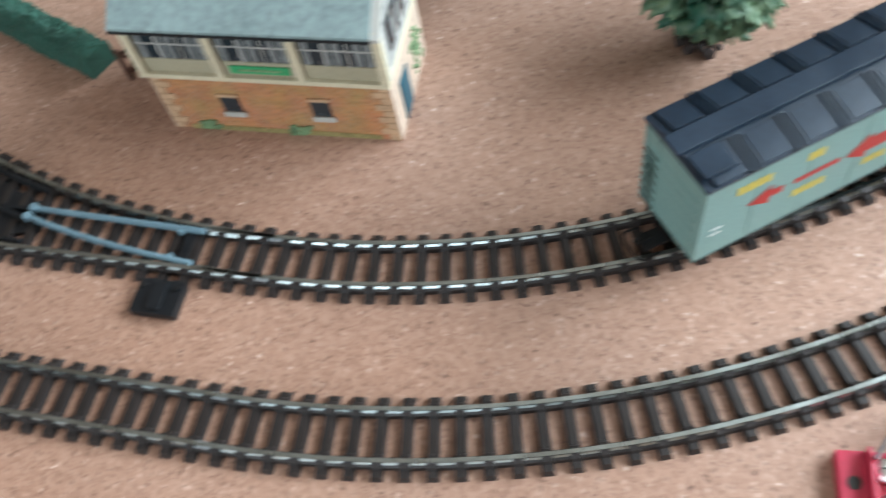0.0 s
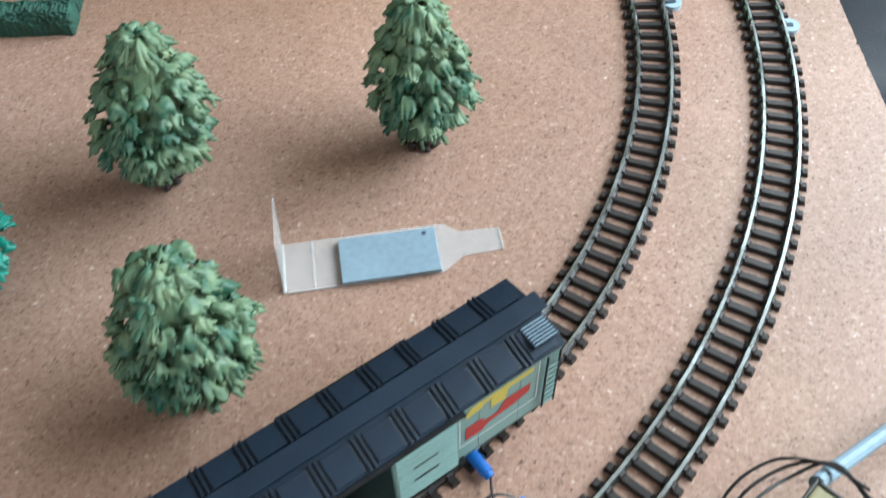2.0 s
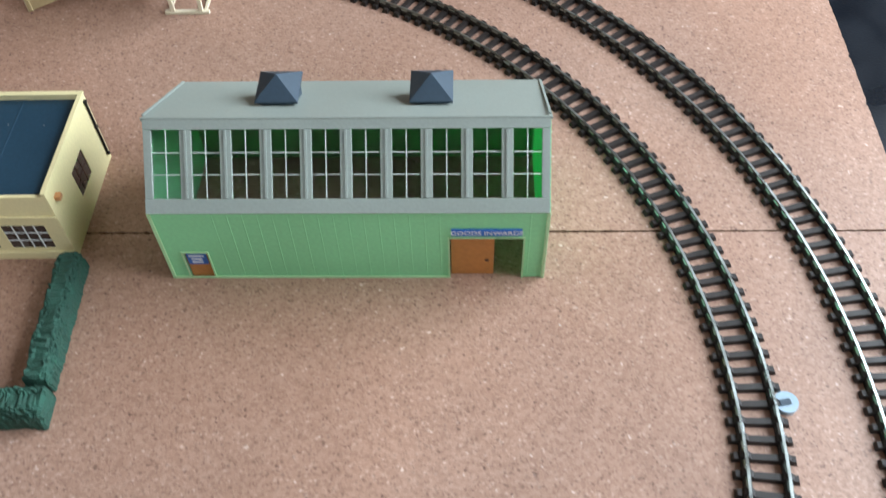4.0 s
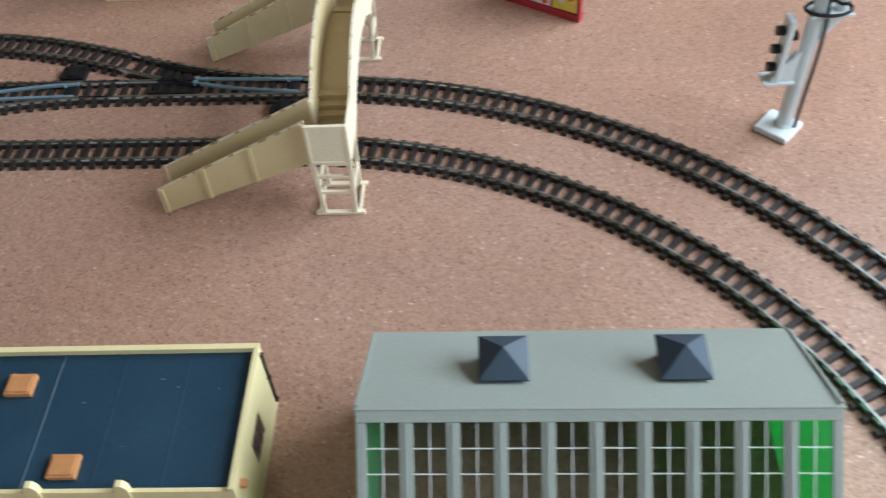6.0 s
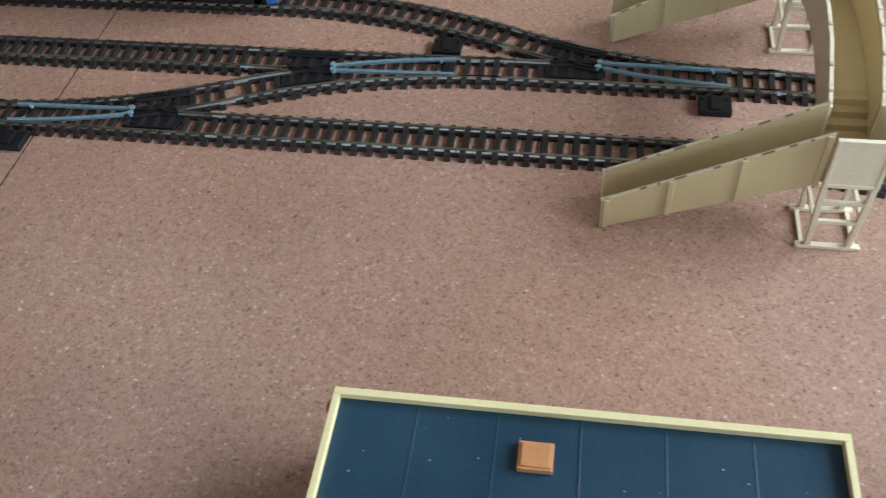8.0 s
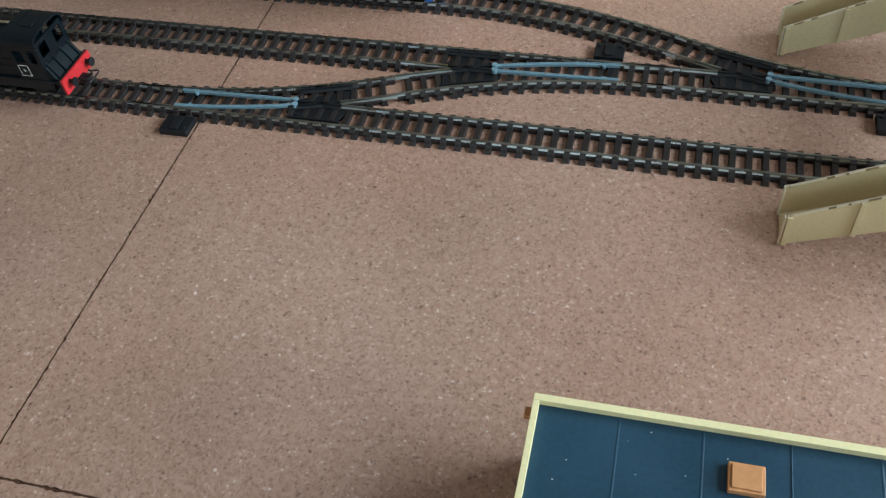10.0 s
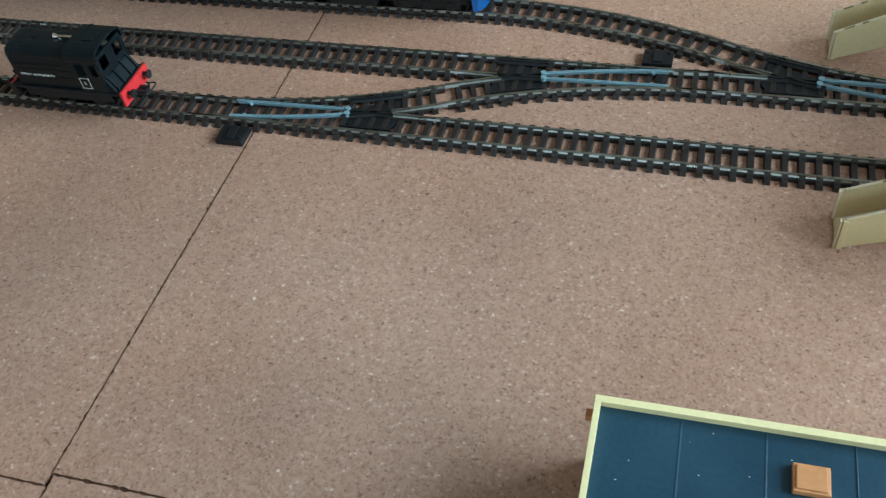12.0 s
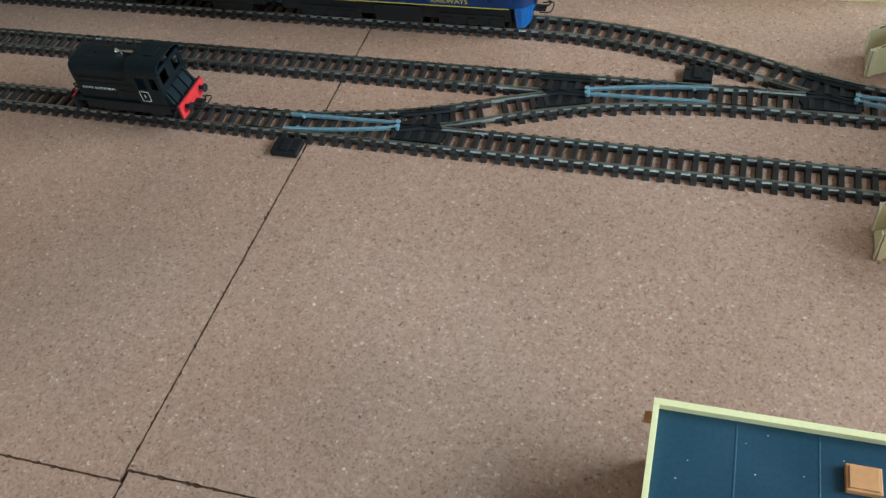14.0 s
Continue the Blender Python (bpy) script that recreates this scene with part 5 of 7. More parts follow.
# ---- rolling stock ----
def wheelset(parent, x, r, half, material, rail=0.0055):
    for y in (-half, half):
        s = 1 if y > 0 else -1
        w = part("wheel", rod((x, y - 0.0012, r), (x, y + 0.0012, r), r, sides=24), material, parent, at=(0, 0, rail))
        part("flange", rod((x, y - s * 0.0018, r), (x, y - s * 0.0012, r), r + 0.0009, sides=24), M_UNDER, w)
        part("hub", rod((x, y + s * 0.0012, r), (x, y + s * 0.0020, r), r * 0.35, sides=12), material, w)


def coupling(parent, x, d, z=0.0135):
    """A wide bent-wire loop on a tongue, with a little hook."""
    c = part("coupling", box(min(x, x + d * 0.009), max(x, x + d * 0.009), -0.0035, 0.0035, z - 0.001, z + 0.0004, 0.0003), M_UNDER, parent, "black tension-lock coupling")
    part("loop", tube(((x + d * 0.005, -0.0062, z), (x + d * 0.0125, -0.0064, z + 0.0006), (x + d * 0.0140, 0.0, z + 0.0010), (x + d * 0.0125, 0.0064, z + 0.0006), (x + d * 0.005, 0.0062, z)), 0.0005, sides=6), M_UNDER, c)
    part("hook", tube(((x + d * 0.004, 0, z + 0.0006), (x + d * 0.010, 0, z + 0.0018), (x + d * 0.0125, 0, z + 0.0050), (x + d * 0.0105, 0, z + 0.0058)), 0.0006, sides=6), M_UNDER, c)


def rounded_body(half, side_top, top, crown, n=12):
    """Half-round roofed cross-section (y, z) without its foot."""
    pts = []
    for i in range(n + 1):
        a = PI * i / n
        y = half * math.copysign(abs(math.cos(a)) ** crown, math.cos(a))
        z = side_top + (top - side_top) * abs(math.sin(a)) ** (crown * 0.9)
        pts.append((y, z))
    return pts


def shunter():
    s = thing("diesel_shunter", "black toy diesel shunter with red buffer beams on the track", "model locomotive", at=(-0.5638, 0.371, 0.0050), turn=0.0)
    s.scale = (0.89, 1, 1)
    part("running_plate", box(-0.0470, 0.0470, -0.0165, 0.0165, 0.0150, 0.0172, 0.0004), M_BLACK, s)
    for y in (-0.0155, 0.0142):
        part("valance", box(-0.0380, 0.0380, y, y + 0.0013, 0.0085, 0.0149, 0.0003), M_UNDER, s)
    part("chassis_block", box(-0.0370, 0.0370, -0.0070, 0.0070, 0.0065, 0.0149, 0.0004), M_UNDER, s)
    # hood with rounded nose
    prof = [(0.0148, 0.0173)] + rounded_body(0.0148, 0.0375, 0.0468, 0.62) + [(-0.0148, 0.0173)]
    t = prism(prof, "x", -0.0425, 0.0140)
    front = [e for e in t.edges if all(v.co.x < -0.0424 for v in e.verts) and max(v.co.z for v in e.verts) > 0.018]
    bmesh.ops.bevel(t, geom=front, offset=0.0042, segments=4, profile=0.6, affect="EDGES")
    hood = part("hood", t, M_BLACK, s, "glossy black rounded engine hood", smooth=False)
    for x in (-0.0330, -0.0300):
        part("hood_rib", prism([(y * 1.012, z * 1.004) for y, z in prof[2:-2]] + [(y * 0.97, z * 0.985) for y, z in prof[2:-2][::-1]], "x", x, x + 0.0006), M_BLACK, hood)
    part("filler_cap", rod((-0.0220, 0, 0.0465), (-0.0220, 0, 0.0476), 0.0022, sides=16), M_BLACK, hood)
    for z in (0.0255, 0.0310):
        part("hood_door_line", box(-0.0370, 0.0120, -0.0152, -0.0148, z - 0.0002, z + 0.0002), M_UNDER, hood)
    for i in range(5):
        x = -0.0350 + i * 0.0095
        part("handrail_post", rod((x, -0.0148, 0.0345), (x, -0.0160, 0.0345), 0.0004, sides=6), M_UNDER, hood)
    part("handrail", rod((-0.0370, -0.0160, 0.0345), (0.0060, -0.0160, 0.0345), 0.0004, sides=6), M_UNDER, hood)
    part("nose_lamp", rod((-0.0425, 0, 0.0400), (-0.0440, 0, 0.0400), 0.0016, sides=12), M_UNDER, hood)
    # horn on the hood beside the cab
    horn = part("horn", rod((-0.0005, 0.0, 0.0482), (0.0122, 0.0, 0.0482), 0.0009, sides=10, r2=0.0013), M_CHROME, s, "silver air horn")
    part("horn_bell", rod((-0.0035, 0, 0.0482), (-0.0005, 0, 0.0482), 0.0021, sides=12, r2=0.0009), M_CHROME, horn)
    part("horn_base", rod((0.0005, 0, 0.0464), (0.0005, 0, 0.0480), 0.0012, sides=10), M_CHROME, horn)
    # cab: two side sheets with windows, end sheets, curved roof
    for y in (-0.0160, 0.0148):
        m = bmesh.new()
        for x0, x1, z0, z1 in ((0.0142, 0.0385, 0.0173, 0.0300), (0.0142, 0.0175, 0.0300, 0.0390), (0.0255, 0.0300, 0.0300, 0.0390), (0.0355, 0.0385, 0.0300, 0.0390), (0.0142, 0.0385, 0.0390, 0.0425)):
            box(x0, x1, y, y + 0.0012, z0, z1, bm=m)
        part("cab_side", m, M_BLACK, s)
    for x in (0.0142, 0.0373):
        m = bmesh.new()
        for y0, y1, z0, z1 in ((-0.0147, 0.0147, 0.0173, 0.0320), (-0.0147, -0.0125, 0.0320, 0.0410), (0.0125, 0.0147, 0.0320, 0.0410), (-0.0042, 0.0042, 0.0320, 0.0410), (-0.0147, 0.0147, 0.0410, 0.0440)):
            box(x, x + 0.0012, y0, y1, z0, z1, bm=m)
        part("cab_end", m, M_BLACK, s)
    rp = rounded_body(0.0168, 0.0418, 0.0500, 0.55)
    roof = part("cab_roof", prism(rp + [(y * 0.93, z - 0.0012) for y, z in rp[::-1]], "x", 0.0128, 0.0402, edge=0.0002), M_BLACK, s, "black curved cab roof with pale ribs")
    part("roof_rib", prism([(y * 1.01, z + 0.0004) for y, z in rp[2:-2]] + [(y * 0.97, z - 0.0003) for y, z in rp[2:-2][::-1]], "x", 0.0188, 0.0196), M_BLACK, roof)
    part("roof_vent", box(0.0240, 0.0330, -0.0050, 0.0050, 0.0496, 0.0506, 0.0003), M_BLACK, roof)
    # rear deck with raking ribs
    for y in (-0.0125, -0.0045, 0.0045, 0.0125):
        part("deck_rib", prism(((0.0386, 0.0173), (0.0462, 0.0173), (0.0386, 0.0290)), "y", y - 0.0005, y + 0.0005), M_BLACK, s)
    part("deck_plate", prism(((0.0386, 0.0173), (0.0440, 0.0173), (0.0386, 0.0265)), "y", -0.0150, 0.0150), M_BLACK, s)
    for x, d in ((-0.0472, -1), (0.0472, 1)):
        b = part("buffer_beam", box(x, x + d * 0.0020, -0.0168, 0.0168, 0.0072, 0.0182, 0.0004) if d > 0 else box(x + d * 0.0020, x, -0.0168, 0.0168, 0.0072, 0.0182, 0.0004), M_RED, s, "bright red buffer beam")
        part("beam_back", box(x - d * 0.0012, x - d * 0.0001, -0.0172, 0.0172, 0.0070, 0.0184) if d > 0 else box(x + 0.0001, x + 0.0012, -0.0172, 0.0172, 0.0070, 0.0184), M_UNDER, b)
        if d < 0:
            for y in (-0.0171, 0.0171):
                part("beam_end", box(x - 0.0022, x + 0.0001, y - 0.00025, y + 0.00025, 0.0070, 0.0184), M_UNDER, b)
        for y in (-0.0105, 0.0105):
            part("buffer", rod((x + d * 0.002, y, 0.0140), (x + d * 0.0062, y, 0.0140), 0.0014, rod((x + d * 0.0062, y, 0.0140), (x + d * 0.0072, y, 0.0140), 0.0030, sides=16), sides=10), M_UNDER, b)
        coupling(s, x + d * 0.001, d, 0.0098)
    for x in (-0.0230, 0.0200):
        wheelset(s, x, 0.0078, 0.0093, M_UNDER, 0.0005)
    part("coupling_rod", box(-0.0230, 0.0200, -0.0128, -0.0119, 0.0074, 0.0090, 0.0002), M_CHROME, s)
    part("coupling_rod", box(-0.0230, 0.0200, 0.0119, 0.0128, 0.0074, 0.0090, 0.0002), M_CHROME, s)
    for x in (-0.0400, -0.0040, 0.0310):
        part("step", box(x, x + 0.0075, -0.0168, -0.0135, 0.0070, 0.0078, 0.0002), M_UNDER, s)
    # lettering and numbered square on both sides
    for y, turn in ((-0.0150, (radians(90), 0, 0)), (0.0150, (radians(90), 0, PI))):
        lettering("letters", "DOCK AUTHORITY", 0.0031, M_WHITE_INK, s, (-0.0199, y * 1.003, 0.0262), turn, 1.12)
        d = -1 if y < 0 else 1
        ym = 0.01605 * d
        q = bmesh.new()
        for x0, x1, z0, z1 in ((0.0172, 0.0252, 0.0196, 0.0199), (0.0172, 0.0252, 0.0276, 0.0279), (0.0172, 0.0175, 0.0199, 0.0276), (0.0249, 0.0252, 0.0199, 0.0276)):
            box(x0, x1, ym - 0.0001, ym + 0.0001, z0, z1, bm=q)
        part("number_square", q, M_WHITE_INK, s, "thin white outlined square")
        lettering("numeral", "5", 0.0034, M_WHITE_INK, s, (0.0212, ym * 1.004, 0.0238), turn)


def boxcar():
    s = thing("boxcar", "grey-green toy boxcar with dark ribbed roof, door ajar", "model wagon", at=(0.2087, -0.2972, 0), turn=35.2)
    H, W, z0, z1 = 0.0925, 0.0172, 0.0150, 0.0560
    t = 0.0011
    part("floor", box(-H, H, -W, W, z0 - 0.0015, z0, 0.0002), M_CAR_DARK, s)
    for x0, x1 in ((-H, -H + t), (H - t, H)):
        e = part("end_wall", box(x0, x1, -W + t, W - t, z0, z1 + 0.0006), M_CAR_GREEN, s, "grey-green corrugated end")
        d = -1 if x0 < 0 else 1
        xo = x0 if d < 0 else x1
        for i in range(6):
            z = z0 + 0.004 + i * 0.0055
            part("corrugation", rod((xo, -W + 0.003, z), (xo, W - 0.003, z), 0.0008, sides=8), M_CAR_GREEN, e)
        lad = part("end_ladder", box(xo + d * 0.0010 - 0.0004, xo + d * 0.0010 + 0.0004, W - 0.0100, W - 0.0094, z0 + 0.001, z1, 0.0001), M_CAR_GREEN, s)
        part("stile", box(xo + d * 0.0010 - 0.0004, xo + d * 0.0010 + 0.0004, W - 0.0030, W - 0.0024, z0 + 0.001, z1, 0.0001), M_CAR_GREEN, lad)
        for i in range(7):
            z = z0 + 0.003 + i * 0.0046
            part("rung", rod((xo + d * 0.0013, W - 0.0100, z), (xo + d * 0.0013, W - 0.0024, z), 0.0004, sides=6), M_UNDER, lad)
    for y, d in ((-W, -1), (W, 1)):
        ya, yb = (y, y + t) if d < 0 else (y - t, y)
        for x0, x1 in ((-H + 0.0001, -0.0085), (0.0155, H - 0.0001)):
            p = part("side_panel", box(x0, x1, ya, yb, z0, z1), M_CAR_GREEN, s, "matt grey-green side panel")
            for i in range(1, 4):
                x = x0 + (x1 - x0) * i / 4
                part("side_seam", box(x - 0.0002, x + 0.0002, y + d * 0.0001 - 0.0001, y + d * 0.0001 + 0.0001, z0 + 0.001, z1 - 0.001), M_CAR_GREEN, p)
        part("door_lintel", box(-0.0085, 0.0155, ya, yb, z1 - 0.0030, z1), M_CAR_GREEN, s)
        yd = y + d * 0.0012
        xd = 0.0150 if d < 0 else -0.0100
        dr = part("sliding_door", box(xd, xd + 0.0280, yd - 0.0006, yd + 0.0006, z0 + 0.001, z1 - 0.0012, 0.0002), M_CAR_GREEN, s, "ribbed grey-green sliding door")
        for i in range(11):
            z = z0 + 0.0035 + i * 0.0034
            part("door_rib", rod((xd + 0.001, yd + d * 0.0006, z), (xd + 0.027, yd + d * 0.0006, z), 0.0010, sides=6), M_CAR_GREEN, dr)
        for zz in (0.0280, 0.0400):
            part("stencil_bar", box(xd + 0.0075, xd + 0.0185, yd + d * 0.0010, yd + d * 0.0013, zz, zz + 0.0020), M_UNDER, dr, "illegible black stencil")
        part("door_rail", box(-0.0100, 0.0460, y + d * 0.0002, y + d * 0.0022, z0 - 0.0006, z0 + 0.0006, 0.0002), M_UNDER, s)
        part("door_rail", box(-0.0100, 0.0460, y + d * 0.0002, y + d * 0.0022, z1 - 0.0010, z1, 0.0002), M_UNDER, s)
        # side ladder near one end
        xs = H - 0.0080 if d < 0 else -H + 0.0015
        lad = part("side_ladder", box(xs, xs + 0.0006, y + d * 0.0012 - 0.0004, y + d * 0.0012 + 0.0004, z0, z1 - 0.001, 0.0001), M_UNDER, s, "dark moulded ladder")
        part("stile", box(xs + 0.0060, xs + 0.0066, y + d * 0.0012 - 0.0004, y + d * 0.0012 + 0.0004, z0, z1 - 0.001, 0.0001), M_UNDER, lad)
        for i in range(8):
            z = z0 + 0.002 + i * 0.0042
            part("rung", rod((xs, y + d * 0.0012, z), (xs + 0.0066, y + d * 0.0012, z), 0.0004, sides=6), M_CAR_GREEN, lad)
        # painted arrows and illegible lettering as bars
        yy = y + d * 0.00025
        f = 1 if d < 0 else -1

        def flat(outline, material, name):
            pts = [(f * u, 0.0225 + (v - 0.0145) * 1.05) for u, v in outline]
            return part(name, prism(pts, "y", yy - 0.00006, yy + 0.00006), material, s)
        flat(((-0.0745, 0.0275), (-0.0655, 0.0330), (-0.0655, 0.0297), (-0.0605, 0.0297), (-0.0605, 0.0262), (-0.0655, 0.0262), (-0.0655, 0.0232)), M_RED_INK, "arrow_head")
        flat(((-0.0560, 0.0292), (-0.0380, 0.0292), (-0.0380, 0.0268), (-0.0560, 0.0268)), M_RED_INK, "arrow_shaft")
        flat(((-0.0350, 0.0270), (-0.0265, 0.0348), (-0.0265, 0.0318), (-0.0135, 0.0318), (-0.0135, 0.0250), (-0.0265, 0.0250), (-0.0265, 0.0222)), M_RED_INK, "arrow_flight")
        for x, w, zc, hh in ((-0.0800, 0.0028, 0.0385, 0.0040), (-0.0765, 0.0030, 0.0385, 0.0040), (-0.0728, 0.0026, 0.0385, 0.0040), (-0.0695, 0.0022, 0.0385, 0.0040), (-0.0530, 0.0026, 0.0385, 0.0040), (-0.0498, 0.0030, 0.0385, 0.0040),
                             (-0.0550, 0.0028, 0.0205, 0.0036), (-0.0515, 0.0026, 0.0205, 0.0036), (-0.0482, 0.0028, 0.0205, 0.0036), (-0.0446, 0.0024, 0.0205, 0.0036), (-0.0255, 0.0028, 0.0185, 0.0036), (-0.0220, 0.0024, 0.0185, 0.0036), (-0.0188, 0.0026, 0.0185, 0.0036)):
            flat(((x, zc - hh / 2), (x + w, zc - hh / 2), (x + w, zc + hh / 2), (x, zc + hh / 2)), M_YELLOW_INK, "letter_bar")
        if d < 0:
            flat(((0.0475, 0.0400), (0.0500, 0.0435), (0.0790, 0.0435), (0.0790, 0.0405), (0.0670, 0.0405), (0.0660, 0.0340), (0.0590, 0.0340), (0.0590, 0.0405), (0.0560, 0.0405), (0.0545, 0.0385), (0.0475, 0.0375)), M_YELLOW_INK, "emblem_top")
            flat(((0.0475, 0.0205), (0.0475, 0.0300), (0.0550, 0.0300), (0.0565, 0.0270), (0.0625, 0.0270), (0.0660, 0.0325), (0.0780, 0.0325), (0.0780, 0.0270), (0.0700, 0.0245), (0.0580, 0.0235), (0.0550, 0.0205)), M_RED_INK, "emblem_base")
            for u0, u1, v0, v1 in ((0.0445, 0.0449, 0.0170, 0.0460), (0.0815, 0.0819, 0.0170, 0.0460), (0.0449, 0.0815, 0.0170, 0.0173)):
                flat(((u0, v0), (u1, v0), (u1, v1), (u0, v1)), M_WHITE_INK, "emblem_border")
        for z in (0.0225, 0.0195):
            flat(((-0.0880, z), (-0.0835, z), (-0.0835, z + 0.0007), (-0.0880, z + 0.0007)), M_WHITE_INK, "data_line")
    # roof: two slopes, raised panels between double ribs, running board
    zr = 0.0615
    prof = ((-W - 0.0008, z1), (-W - 0.0008, z1 + 0.0012), (0, zr), (W + 0.0008, z1 + 0.0012), (W + 0.0008, z1))
    part("roof", prism(prof, "x", -H - 0.0006, H + 0.0006, edge=0.0002), M_ROOF_NAVY, s, "matt blue-black roof")
    sl = math.atan2(zr - z1 - 0.0012, W + 0.0008)
    n = 11
    for d in (-1, 1):
        for i in range(n):
            x = -H + 0.0085 + i * (2 * H - 0.017) / (n - 1)
            ln = 0.0118
            p = part("roof_panel", box(-0.0058, 0.0058, -ln / 2, ln / 2, 0.0, 0.0009, 0.0003), M_ROOF_NAVY, s, at=(x, d * 0.0115, zr - 0.0115 * math.tan(sl) + 0.0001), turn=(-d * sl, 0, 0))
            if i < n - 1:
                xr = (2 * H - 0.017) / (n - 1) / 2
                for o in (-0.0011, 0.0011):
                    part("roof_rib", box(xr + o - 0.0005, xr + o + 0.0005, -ln / 2 - 0.0010, ln / 2 + 0.0006, 0.0, 0.0015, 0.0002), M_ROOF_NAVY, p)
    part("running_board", box(-H - 0.0030, H + 0.0030, -0.0042, 0.0042, zr + 0.0004, zr + 0.0016, 0.0003), M_ROOF_NAVY, s, "dark raised roof walk")
    for d in (-1, 1):
        part("corner_grating", box(d * (H - 0.0060) - 0.0060, d * (H - 0.0060) + 0.0060, -0.0150, -0.0050, z1 + 0.0040, z1 + 0.0052, 0.0003), M_ROOF_NAVY, s, "dark ribbed corner walk", at=(0, 0.0, 0))
    for i in range(7):
        y = -0.0143 + i * 0.0014
        part("grating_bar", box(H - 0.0112, H - 0.0008, y - 0.00025, y + 0.00025, z1 + 0.0053, z1 + 0.0057), M_SLATE, s, "pale grating bar")
    # underframe and bogies
    part("centre_sill", box(-0.0860, 0.0860, -0.0045, 0.0045, 0.0095, z0 - 0.0016, 0.0003), M_UNDER, s)
    for y in (-0.0160, 0.0150):
        part("side_sill", box(-0.0880, 0.0880, y, y + 0.0010, z0 - 0.0040, z0 - 0.0016, 0.0002), M_UNDER, s)
    for xb in (-0.0610, 0.0610):
        b = part("bogie", box(xb - 0.0040, xb + 0.0040, -0.0120, 0.0120, 0.0090, 0.0125, 0.0004), M_UNDER, s, "black two-axle bogie")
        for y in (-0.0135, 0.0120):
            part("bogie_frame", prism(((xb - 0.0165, 0.0105), (xb - 0.0140, 0.0135), (xb + 0.0140, 0.0135), (xb + 0.0165, 0.0105), (xb + 0.0120, 0.0085), (xb - 0.0120, 0.0085)), "y", y, y + 0.0015, edge=0.0003), M_UNDER, b)
        for x in (xb - 0.0120, xb + 0.0120):
            for y in (-0.0093, 0.0093):
                part("wheel", rod((x, y - 0.0012, 0.0108), (x, y + 0.0012, 0.0108), 0.0053, sides=20), M_UNDER, b)
    coupling(s, -H - 0.0006, -1, 0.0105)
    coupling(s, H + 0.0006, 1, 0.0105)


